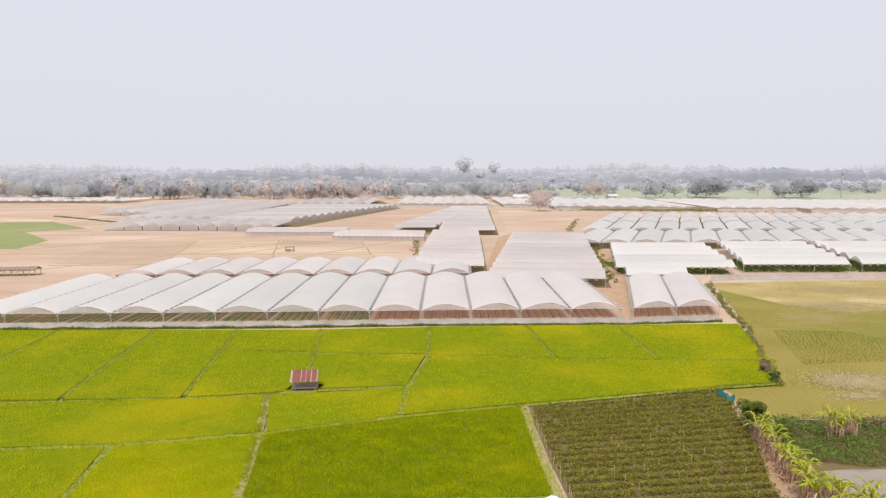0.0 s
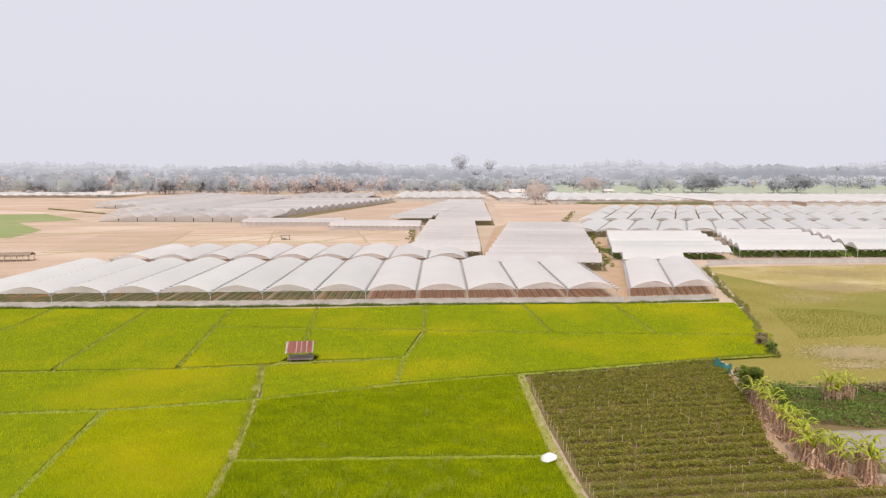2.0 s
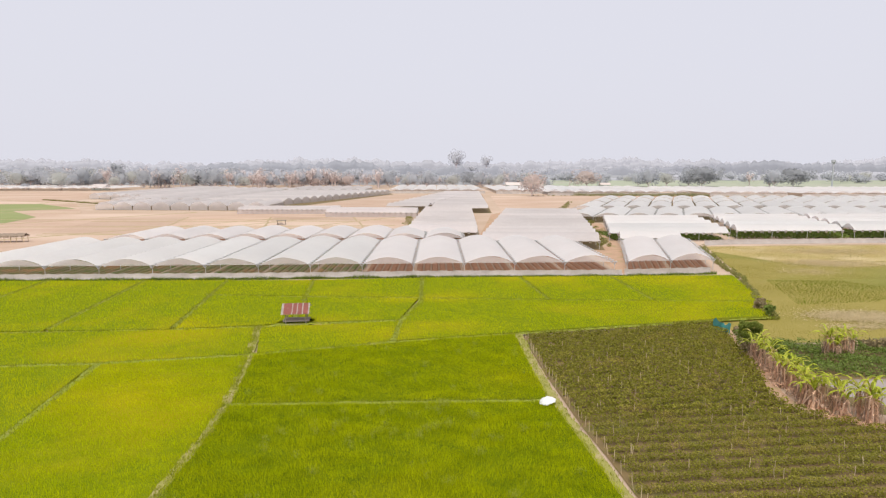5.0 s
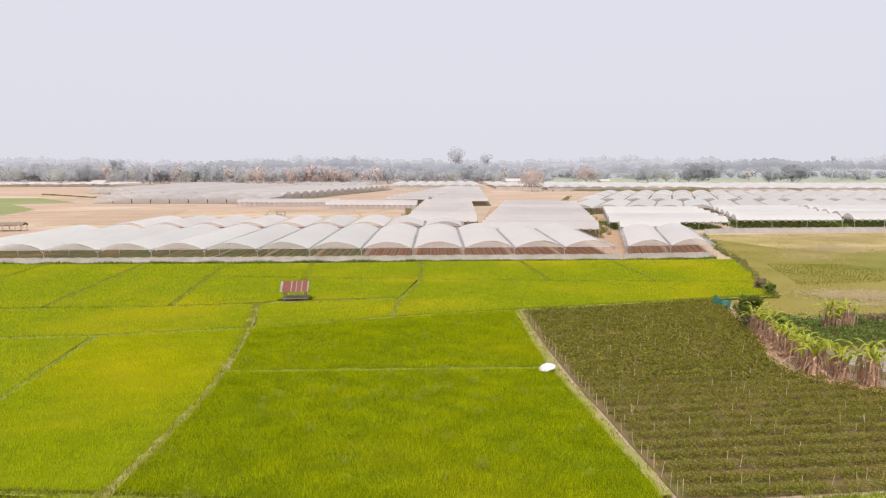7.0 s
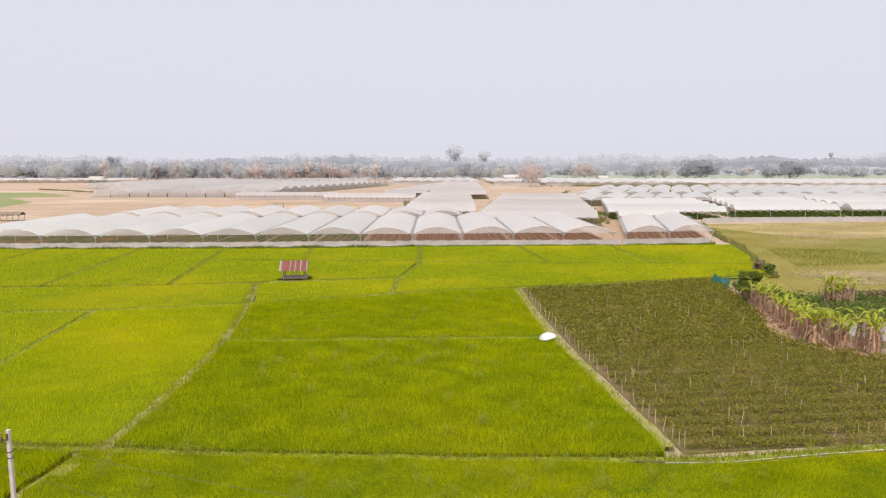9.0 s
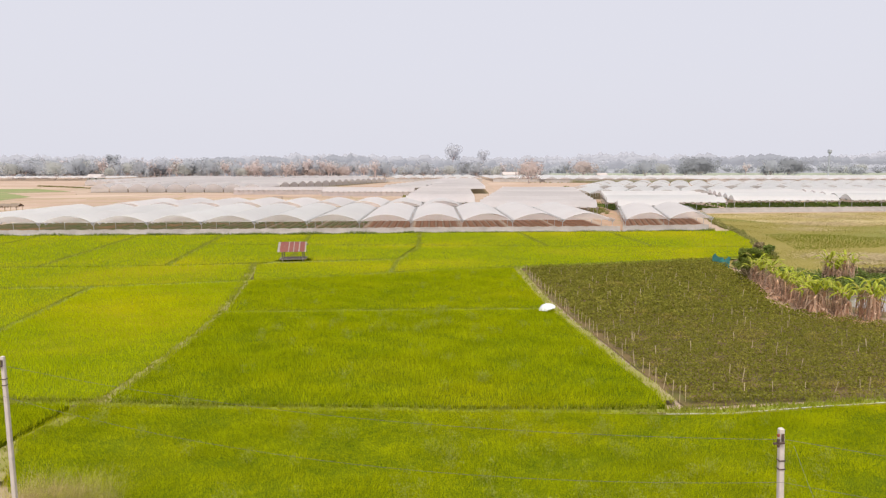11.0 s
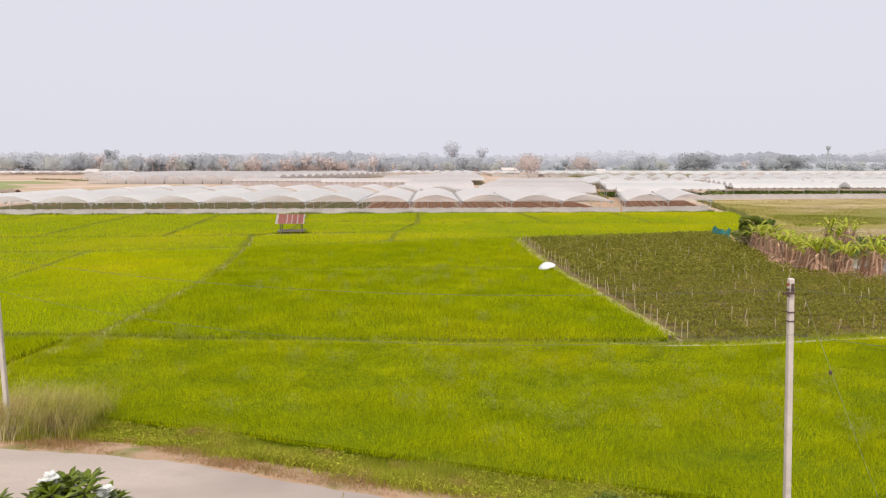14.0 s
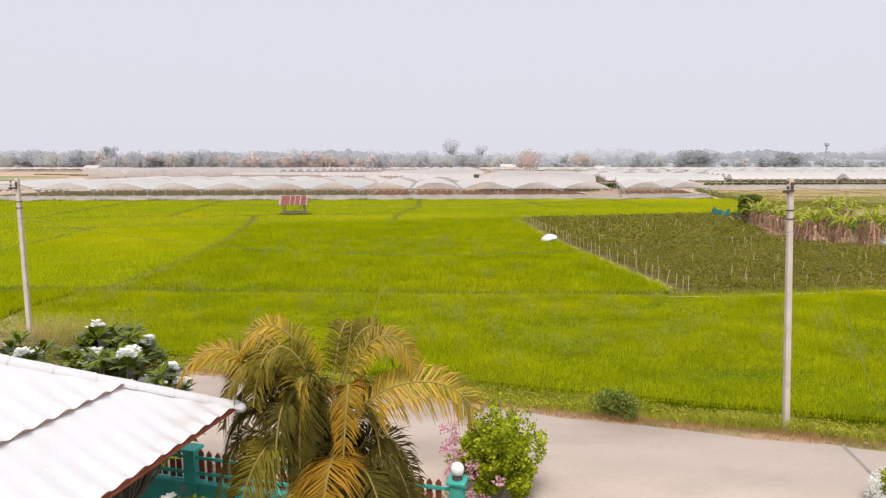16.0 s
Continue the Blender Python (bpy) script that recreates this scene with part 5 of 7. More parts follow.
v, f = fuse(pcs)
tagged(mesh("thatch_fringe", v, f, M_THATCH, shed), kind="stuff")
pst = None
for xx_ in np.linspace(-6.2, 6.2, 9):
    for yy_ in (-1.45, 1.45):
        if pst is None:
            bm = bmesh.new()
            rod(bm, (0, 0, 0), (0, 0, 1.85), 0.08, 0.07, 7)
            pst = part("post", bm, M_BAMBOO, shed)
            pst.matrix_basis = pose(xx_, yy_, 0)
        else:
            again(pst, pose(xx_ + g3.normal(0, 0.1), yy_, 0), shed)
for yy_ in (-1.45, 1.45):
    bm = bmesh.new()
    rod(bm, (-6.4, yy_, 1.8), (6.4, yy_, 1.8), 0.06)
    part("beam", bm, M_WOOD, shed)

# ---------------------------------------------------------------- field hut
hut = thing("field_hut", -17.75, 79.2, 0, "open field hut with rusty red tin roof and raised deck", "hut", turn=6)
bm = bmesh.new()
box(bm, -1.75, -1.0, 0.62, 1.55, 1.0, 0.74, 0.01)
part("deck", bm, M_WOOD, hut)
for px_, py_ in ((-1.35, -0.95), (1.15, -0.95), (-1.35, 0.95), (1.15, 0.95)):
    bm = bmesh.new()
    rod(bm, (px_, py_, 0), (px_, py_, 1.72 if py_ < 0 else 2.3), 0.07, 0.06, 7)
    part("post", bm, M_WOOD, hut)
for py_ in (-0.95, 0.95):
    bm = bmesh.new()
    rod(bm, (-1.85, py_, 1.72 if py_ < 0 else 2.3), (1.75, py_, 1.72 if py_ < 0 else 2.3), 0.05, n=6)
    part("beam", bm, M_WOOD, hut)
widths = [0.28, 0.52, 0.5, 0.12, 0.5, 0.1, 0.55, 0.14, 0.62, 0.16]
tones = [1, 0, 0, 1, 0, 1, 0, 1, 0, 1]
xx = -1.9
for wd, tn in zip(widths, tones):
    bm = bmesh.new()
    q = max(2, int(wd / 0.06))
    for sy_, z0, z1, y0, y1 in ((1, 1.66, 2.72, -1.45, 0.35), (-1, 2.72, 2.25, 0.35, 1.35)):
        A = [bm.verts.new((xx + wd * i / q, y0, z0 + 0.018 * (i % 2))) for i in range(q + 1)]
        B = [bm.verts.new((xx + wd * i / q, y1, z1 + 0.018 * (i % 2))) for i in range(q + 1)]
        for i in range(q):
            bm.faces.new((A[i], A[i + 1], B[i + 1], B[i]))
    bmesh.ops.solidify(bm, geom=bm.faces[:], thickness=0.02)
    part("roof_sheet", bm, M_TINPALE if tn else M_TIN, hut, "bleached tin strip" if tn else "rusty red tin sheet")
    xx += wd
for bx0 in (-1.3, -0.2):
    bm = bmesh.new()
    box(bm, bx0, -1.35, 0.30, bx0 + 0.9, -1.05, 0.36)
    part("bench_board", bm, M_WOOD, hut)
for bx0 in (-1.2, 0.6):
    bm = bmesh.new()
    box(bm, bx0, -1.28, 0.0, bx0 + 0.08, -1.12, 0.30)
    part("bench_leg", bm, M_WOOD, hut)
sheet("hut_yard", [(-20.6, 77.4), (-16.2, 77.6), (-15.7, 80.9), (-19.8, 81)], 0.34, M_BUND, "trodden earth round the field hut", "soil", 0.34)

# ---------------------------------------------------------------- parasol
um = thing("parasol", 9.35, 50.4, 0.38, "white parasol standing low at the plot's edge", "parasol", turn=0)
bm = bmesh.new()
N = 10
rings = [(0.0, 0.56), (0.27, 0.51), (0.51, 0.39), (0.72, 0.20), (0.73, 0.15)]
prev = [bm.verts.new((0, 0, rings[0][1]))]
for r_, z_ in rings[1:]:
    cur = [bm.verts.new((math.cos(6.2832 * i / N) * r_, math.sin(6.2832 * i / N) * r_, z_ - (0.05 if i % 2 else 0))) for i in range(N)]
    for i in range(N):
        if len(prev) == 1:
            bm.faces.new((prev[0], cur[i], cur[(i + 1) % N]))
        else:
            bm.faces.new((prev[i], cur[i], cur[(i + 1) % N], prev[(i + 1) % N]))
    prev = cur
part("canopy", bm, M_WHITECLOTH, um)
bm = bmesh.new()
rod(bm, (0, 0, -0.3), (0, 0, 0.68), 0.02)
part("pole", bm, M_GALV, um)
um.matrix_basis = pose(9.35, 50.4, 0.42, 0, -14, 0)

# ---------------------------------------------------------------- bananas
def banana(seed, h):
    g = np.random.default_rng(seed)
    root = thing("banana_plant", 0, 0, 0, "banana clump with torn green leaves above dead brown ones", "banana plant", "banana clumps")
    stems = [(g.normal(0, 0.45), g.normal(0, 0.45), h * g.uniform(0.75, 1.0)) for _ in range(3)]
    gi_, di_ = [], []
    for sx_, sy_, sh in stems:
        bm = bmesh.new()
        rod(bm, (sx_, sy_, -0.1), (sx_ * 1.15, sy_ * 1.15, sh * 0.62), 0.13, 0.09, 7)
        part("stem", bm, M_DEADLEAF, root)
        for k in range(5):
            a = k * 2.4 + g.uniform(0, 0.8)
            L = g.uniform(1.3, 2.4)
            up = g.uniform(0.7, 2.0)
            wid = g.uniform(0.12, 0.19)
            p = np.array([sx_ * 1.15, sy_ * 1.15, sh * 0.66])
            d = np.array([math.cos(a), math.sin(a)])
            for i in range(5):
                t0, t1 = i / 5, (i + 1) / 5
                def at(t):
                    return p + np.array([d[0] * L * t * 0.8, d[1] * L * t * 0.8, L * (up * t - (0.35 + up * 0.6) * t * t)])
                w0, w1 = wid * math.sin(math.pi * min(0.97, t0 * 0.85 + 0.15)), wid * math.sin(math.pi * min(0.97, t1 * 0.85 + 0.13))
                s_ = np.array([-d[1], d[0], 0])
                for sg in (-1, 1):
                    dz = np.array([0, 0, -0.35])
                    tear = g.uniform(0.3, 1.0)
                    gi_.append((at(t0), at(t0) + sg * s_ * w0 + dz * w0, at(t1) + sg * s_ * w1 * tear + dz * w1, at(t1)))
        for k in range(34):
            a = g.uniform(0, 6.28)
            z0 = sh * g.uniform(0.3, 0.76)
            L = min(z0 - 0.05, g.uniform(0.6, 2.0))
            o = g.uniform(0.10, 0.60)
            wd = g.uniform(0.02, 0.08)
            c0 = np.array([sx_ + math.cos(a) * 0.1, sy_ + math.sin(a) * 0.1, z0])
            c1 = np.array([sx_ + math.cos(a) * o, sy_ + math.sin(a) * o, z0 - L * 0.12])
            c2_ = np.array([sx_ + math.cos(a) * o * 1.05 + g.normal(0, 0.16), sy_ + math.sin(a) * o * 1.05 + g.normal(0, 0.16), z0 - L])
            s_ = np.array([-math.sin(a), math.cos(a), 0]) * wd
            di_.append((c0 - s_ * 0.5, c0 + s_ * 0.5, c1 + s_, c1 - s_))
            di_.append((c1 - s_, c1 + s_, c2_ + s_ * 0.4, c2_ - s_ * 0.4))
    for nm, q, mt in (("green_leaves", gi_, M_BANANA), ("dead_leaves", di_, M_DEADLEAF)):
        V = np.array(q).reshape(-1, 3)
        mesh(nm, V, np.arange(len(V)).reshape(-1, 4), mt, root)
    return root


b_protos = [banana(31, 3.3), banana(32, 3.0), banana(33, 3.6)]
spots = [(33.6, 63.4), (33.2, 61.3), (32.7, 59.2), (32.3, 57.3), (31.9, 55.4), (32.0, 53.3), (31.6, 51.2), (31.7, 49.2), (32.6, 48.0), (33.9, 46.9), (35.6, 46.2), (37.6, 45.5), (41.6, 64.4), (42.6, 64.0), (43.9, 64.8), (33.2, 54.4), (33.0, 50.2), (34.4, 48.2), (33.4, 56.4)]
for k, (x, y) in enumerate(spots):
    m = pose(x, y, 0, 0, 0, 67 * k)
    s = 0.82 + 0.32 * ((k * 7) % 5) / 5
    if k < 3:
        b_protos[k].matrix_basis = m
    else:
        copy_thing(b_protos[k % 3], m @ Matrix.Diagonal((s, s, s, 1)))
rng = np.random.default_rng(41)
pcs = []
for x, y in spots[:12]:
    c = ball(60, rng, (x - 0.3, y - 0.4, 0.3), (0.9, 0.8, 0.5), 0.2)
    c[:, 2] = np.abs(c[:, 2])
    pcs.append(leaves(c, 0.16, rng, 0.0, 3.2))
v, f = fuse(pcs)
tagged(mesh("dead_leaf_litter", v, f, M_DEADLEAF), "heap of dry brown banana leaves", "leaf litter", kind="stuff")

sheet("soil_margin", [(36.2, 78.6), (34.2, 70), (32.2, 61), (29.7, 53.6), (29.4, 50.1), (31.4, 47.4), (34.1, 45.5), (46, 42), (46.5, 43.6), (35, 46.8), (32.4, 48.4), (30.6, 50.6), (30.8, 53.6), (33.3, 61), (35.1, 70), (37, 78.4)], 0.09, M_PATH, "bare reddish soil beside the vegetable plot", "soil")
# vines, pond and brush behind the bananas
VINE = [(34.6, 72), (36.8, 69.6), (52, 69), (54, 58.2), (41, 57.6), (36, 58.6), (33.6, 57), (33, 60)]
x, y = scatter(VINE, 0.13, rng)
c = np.stack([x, y, 0.55 + 0.45 * wobble(x, y, 0.9) + 0.25 * wobble(x, y, 2.3, 1) + rng.uniform(-0.25, 0.15, len(x))], 1)
c[:, 2] = np.maximum(c[:, 2], 0.06)
v, f = leaves(c, 0.17, rng, 0.55, 1.3)
tagged(mesh("ground_vines", v, f, M_VINE), "tangled green vines behind the banana clumps", "vines", kind="stuff")
sheet("vine_soil", [(34, 69.4), (54, 69.4), (56, 45), (42, 45.2), (36, 48.8), (33, 53), (34.4, 61)], 0.05, M_CROPSOIL, "dark soil under vines and bananas", "soil")
sheet("pond", [(36.2, 56.8), (38, 57.1), (44, 57.2), (56, 57), (56, 48.5), (44, 48.6), (38, 50.2), (36, 52.6)], 0.075, M_WATER, "muddy brown pond", "pond")
pcs = []
for k in range(34):
    x = 45 + k * 0.4
    c = ball(60, rng, (x, 67.6 + rng.normal(0, 0.4), 0.5), (0.7, 0.6, 0.6), 0.2)
    pcs.append(leaves(np.abs(c), 0.2, rng, 0.1, 2.2))
v, f = fuse(pcs)
tagged(mesh("dry_brush", v, f, M_DRYSHRUB), "brown dead brush at the vines' edge", "brush", kind="stuff")


def shrub(name, x, y, h, r, mat, seed, label, n=900, size=0.18, z=0.0, cat="shrub", low=0.0):
    g = np.random.default_rng(seed)
    t = thing(name, x, y, z, label, cat)
    bm = bmesh.new()
    for k in range(5):
        a = k * 1.26 + g.uniform(0, 0.6)
        rod(bm, (0.05 * math.cos(a), 0.05 * math.sin(a), -0.05), (math.cos(a) * r * 0.5, math.sin(a) * r * 0.5, h * g.uniform(0.5, 0.75)), h * 0.02, h * 0.006, 5)
    part("stems", bm, M_BARK, t)
    pcs_ = []
    nc = 14 if n < 3000 else 36
    for k in range(nc):
        a, q = g.uniform(0, 6.28), g.uniform(0, 1) ** 0.5
        zz = h * (low + (1 - low) * g.uniform(0.2, 0.85))
        cr = r * (g.uniform(0.3, 0.5) if nc < 20 else g.uniform(0.2, 0.36))
        k2 = (1 - 0.5 * max(0, zz / h - 0.5)) * 0.75
        c_ = ball(n // nc, g, (math.cos(a) * r * q * k2, math.sin(a) * r * q * k2, min(zz, h - cr * 0.7)), (cr, cr, cr * 0.8), 0.4)
        c_[:, 2] = np.maximum(c_[:, 2], 0.03)
        pcs_.append(leaves(c_, size, g, 0.3, 1.7))
    v_, f_ = fuse(pcs_)
    mesh("foliage", v_, f_, mat, t)
    return t


shrub("tree_shrub", 34.1, 66.3, 3.8, 1.5, M_BUSHGREEN, 51, "round green small tree beside the vegetable plot", 9000, 0.10, cat="tree", low=0.22)
shrub("shrub", 33.8, 65.4, 1.7, 1.1, M_DRYSHRUB, 57, "dry brown brush under the small tree", 700, 0.16)
shrub("shrub", 36.3, 64.6, 1.6, 1.2, M_SHRUB, 52, "green shrub beside the bananas", 700, 0.22)
shrub("shrub", 44.8, 82.2, 1.8, 0.9, M_SHRUB, 53, "dark green shrub on the field boundary", 500, 0.25)
shrub("shrub", 45.6, 86.5, 1.5, 0.9, M_DRYSHRUB, 54, "brownish shrub on the field boundary", 500, 0.28)
shrub("shrub", 47.0, 89.4, 1.3, 0.8, M_DRYSHRUB, 55, "brownish shrub on the field boundary", 500, 0.28)
shrub("shrub", 35.9, 73.0, 1.2, 0.6, M_DRYSHRUB, 56, "dry brown shrub by the plot corner", 300, 0.22)
pcs = []
hb = [(44.6, 81), (46.2, 86), (48.8, 93.5), (51.2, 100), (55.8, 115), (57.6, 124), (63, 143), (67.2, 158)]
hx, hy = np.array(hb).T
for yy in np.arange(81, 158, 0.9):
    xx_ = np.interp(yy, hy, hx) + rng.normal(0, 0.35)
    r = rng.uniform(0.3, 0.8)
    c = ball(70, rng, (xx_, yy, r * 0.6), (r, r, r * 0.9), 0.2)
    c[:, 2] = np.abs(c[:, 2])
    pcs.append(leaves(c, 0.15, rng, 0.2, 1.8))
v, f = fuse(pcs)
tagged(mesh("boundary_hedge", v, f, M_HEDGE), "ragged brown-green hedge along the field boundary", "hedge", kind="stuff")

# torn teal netting at the plot corner
bm = bmesh.new()
g2 = np.random.default_rng(9)
A = [[bm.verts.new((34.6 + 0.9 * i / 9 + g2.normal(0, 0.07), 76.6 - 3.0 * i / 9 + g2.normal(0, 0.15), z_ * (1.0 + 0.12 * math.sin(i * 1.7) + g2.normal(0, 0.12)) + 0.05)) for z_ in (0, 0.6, 1.15)] for i in range(10)]
for i in range(9):
    for j in range(2):
        bm.faces.new((A[i][j], A[i + 1][j], A[i + 1][j + 1], A[i][j + 1]))
tagged(part("shade_net", bm, M_TEALNET), "torn teal shade net hung at the plot corner", "net")
# scrub beside the far greenhouse paths
pcs = []
for a, b, n in (((20, 176), (37, 282), 110), ((43, 160), (59, 246), 100), ((70, 470), (260, 446), 80), ((-9, 192), (-11, 262), 40), ((55, 284), (80, 380), 40), ((-252, 408), (-186, 358), 130)):
    for t in rng.uniform(0, 1, n):
        x, y = a[0] + (b[0] - a[0]) * t + rng.normal(0, 0.8), a[1] + (b[1] - a[1]) * t
        r = rng.uniform(0.3, 0.7)
        c = ball(54, rng, (x, y, r * 0.6), (r * 1.3, r * 1.3, r * 0.9), 0.1)
        c[:, 2] = np.abs(c[:, 2])
        pcs.append(leaves(c, 0.19, rng, 0.3, 1.5))
v, f = fuse(pcs)
tagged(mesh("path_scrub", v, f, M_HEDGE), "green scrub along the greenhouse paths", "scrub", kind="stuff")

# tall pale canes before the far greenhouses
n = 2600
t_ = rng.uniform(0, 1, n)
X, Y = 104 + 96 * t_ + rng.normal(0, 0.8, n), 474 - 9 * t_ + rng.normal(0, 0.7, n)
v, f = blades(X, Y, np.zeros(n), rng.uniform(1.6, 3.4, n) * (0.8 + 0.25 * wobble(X, Y, 0.15)), 0.28, 0.45, rng, 2)
tagged(mesh("cane_hedge", v, f, M_CANE), "tall pale green canes along the dry strip", "hedge", kind="stuff")

# ---------------------------------------------------------------- roadside
rng = np.random.default_rng(61)
x = rng.uniform(-16, 22, 34000)
o = rng.beta(2.2, 1.5, 34000) * 3.4 + 0.3
y = road_far(x) + o
gz = np.interp(o, [0.25, 0.9, 2.2, 3.2], [0.72, 0.55, 0.08, 0.0])
keep = (rng.random(34000) < np.clip(0.35 + 0.6 * wobble(x, y, 0.8), 0.12, 1)) | (o > 1.6)
x, y, gz, o = x[keep], y[keep], gz[keep], o[keep]
bare = ((x > -12.0) & (x < -8.0) & (o < 1.45 + 0.3 * np.sin(2.3 * x))) | ((x > -10.4) & (x < -9.2) & (o < 1.9))
x, y, gz, o = x[~bare], y[~bare], gz[~bare], o[~bare]
tall = 0.5 + 0.5 * wobble(x, y, 1.3, 3.0)
bv, bf = blades(x, y, gz - 0.02, (0.14 + 0.26 * tall) * (0.45 + 0.45 * np.minimum(o, 1.6)), 0.018, 0.9, rng, 4)
lk = (wobble(x, y, 0.9, 5.0) > -0.25) & (o > 0.6)
c = np.stack([x[lk], y[lk], gz[lk] + rng.uniform(0.03, 0.16, lk.sum()) + 0.16 * tall[lk]], 1)
lv, lf = leaves(np.repeat(c, 3, 0) + rng.normal(0, 0.08, (len(c) * 3, 3)) * [1, 1, 0.5], 0.038, rng, 0.35, 1.8)
lv[:, 2] = np.maximum(lv[:, 2], 0.02)
tagged(mesh("broadleaf_weeds", lv, lf, M_ROADWEED), "leafy low weeds on the road bank", "weeds", kind="stuff")
v, f = bv, bf
tagged(mesh("roadside_weeds", v, f, M_ROADWEED), "short green grass on the road bank", "grass", kind="stuff")
x = rng.uniform(-16, 24, 17000)
o = 0.03 + 1.7 * rng.beta(1.2, 1.9, 17000)
y = road_far(x) + o
v, f = blades(x, y, np.interp(o, [0.1, 0.9, 1.5], [0.72, 0.52, 0.3]), rng.uniform(0.05, 0.13, 17000) * (1.2 + 0.9 * wobble(x, y, 1.7, 6.0)), 0.011, 1.0, rng, 4)
tagged(mesh("verge_grass", v, f, M_VERGE), "dry tufts of grass on the road verge", "grass", kind="stuff")
x, y = rng.normal(-13.1, 1.05, 850), rng.normal(19.4, 0.75, 850)
k = (y > road_far(x) + 0.6) & (x < -11.1)
x, y = x[k], y[k]
zb = np.interp(y - road_far(x), [0.6, 2.2, 3.2], [0.6, 0.08, 0.0])
n = len(x) * 7
X, Y, Z = np.repeat(x, 7) + rng.normal(0, 0.06, len(x) * 7), np.repeat(y, 7) + rng.normal(0, 0.06, len(x) * 7), np.repeat(zb, 7)
hh, aa, ln = rng.uniform(0.7, 1.9, n), rng.normal(0.3, 1.6, n), rng.uniform(0.25, 1.0, n)
cols = []
for t in (0.0, 0.35, 0.7, 1.0):   # leaves that arch over towards their tips
    q = np.stack([X + np.cos(aa) * ln * hh * t * t, Y + np.sin(aa) * ln * hh * t * t, Z + hh * (t - 0.34 * ln * t ** 3)], 1)
    wv = np.stack([-np.sin(aa), np.cos(aa), 0 * aa], 1) * (0.007 * (1.05 - t))
    cols += [q - wv, q + wv]
v = np.stack(cols, 1).reshape(-1, 3)
f = (np.arange(n)[:, None, None] * 8 + np.array([[0, 1, 3, 2], [2, 3, 5, 4], [4, 5, 7, 6]])).reshape(-1, 4)
k = rng.random(n) < 0.28
dv_, df_ = v.reshape(n, 8, 3)[k].copy(), np.arange(k.sum())[:, None, None] * 8 + np.array([[0, 1, 3, 2], [2, 3, 5, 4], [4, 5, 7, 6]])
dv_[:, :, 0] -= 0.5
dv_[:, :, 1] -= 0.35
dv_[:, :, 2] = dv_[:, :1, 2] + (dv_[:, :, 2] - dv_[:, :1, 2]) * 0.72 + 0.05
tagged(mesh("dry_stalks", dv_.reshape(-1, 3), df_.reshape(-1, 4), M_STRAW), "dry bent straw-coloured stalks in the tall grass", "grass", kind="stuff")
tagged(mesh("tall_grass", v, f, M_DRYGRASS), "tall dry yellowing grass round the power pole", "grass", kind="stuff")
shrub("shrub", 4.05, 13.0, 0.95, 0.62, M_BUSHGREEN, 71, "small dusty green bush on the road verge", 2200, 0.05, 0.42)
bm0 = bmesh.new()
bmesh.ops.create_icosphere(bm0, subdivisions=1, radius=0.09)
for q in bm0.verts:
    q.co *= random.uniform(0.75, 1.2)
    q.co.z *= 0.6
stone = tagged(part("stone", bm0, M_PATH), "small earthy stone on the dusty road edge", "stone", "verge stones")
stone.matrix_basis = pose(8.9, 11.15, 0.75) @ Matrix.Diagonal((0.5, 0.5, 0.5, 1))
for k in range(22):
    x = rng.uniform(-12, 11)
    s = rng.uniform(0.25, 0.7)
    copy_thing(stone, pose(x, road_far(x) + rng.uniform(0.05, 0.5), 0.735, 0, 0, rng.uniform(0, 360)) @ Matrix.Diagonal((s, s, s, 1)))


# ---------------------------------------------------------------- power poles
def power_pole(x, y, z0, top, lean, label, side=1):
    h = top - z0
    t = new("power_pole")
    t.matrix_basis = pose(x, y, z0, 0, lean, 0)
    tagged(t, label, "power pole", "power poles")
    bm = bmesh.new()
    m = Matrix.Translation((0, 0, h / 2 - 0.15))
    a, b = 0.068, 0.057
    lo = [bm.verts.new((sx_ * a, sy_ * a, -0.3)) for sx_, sy_ in ((-1, -1), (1, -1), (1, 1), (-1, 1))]
    hi = [bm.verts.new((sx_ * b, sy_ * b, h)) for sx_, sy_ in ((-1, -1), (1, -1), (1, 1), (-1, 1))]
    for i in range(4):
        bm.faces.new((lo[i], lo[(i + 1) % 4], hi[(i + 1) % 4], hi[i]))
    bm.faces.new(hi)
    bmesh.ops.bevel(bm, geom=bm.edges[:], offset=0.015, segments=1, affect="EDGES")
    part("shaft", bm, M_CONCRETE, t)
    bm = bmesh.new()
    box(bm, -0.03, -0.09, h - 0.30, 0.03, -0.062, h - 0.10, 0.006)
    part("bracket", bm, M_STEEL, t)
    for k, dz in enumerate((0.10, 0.22, 0.34)):
        bm = bmesh.new()
        rod(bm, (-0.13, -0.13, h - dz - 0.03), (-0.13, -0.13, h - dz + 0.03), 0.03, n=8)
        part("insulator", bm, M_STEEL if k else M_TILERED, t)
    for zz in (h - 0.75, h - 0.95):
        bm = bmesh.new()
        box(bm, -0.072, -0.072, zz, 0.072, 0.072, zz + 0.025)
        part("band", bm, M_STEEL, t)
    bm = bmesh.new()
    rod(bm, (-0.22, -0.1, h - 0.30), (0.02, -0.1, h - 0.30), 0.03)
    part("hook", bm, M_STEEL, t)
    return t


PR, PL = (7.98, 12.6), (-13.7, 18.9)
power_pole(*PR, 0.45, 6.43, -3.1, "square grey concrete power pole on the verge")
power_pole(*PL, 0.55, 6.27, 0.3, "square grey concrete power pole in tall grass")


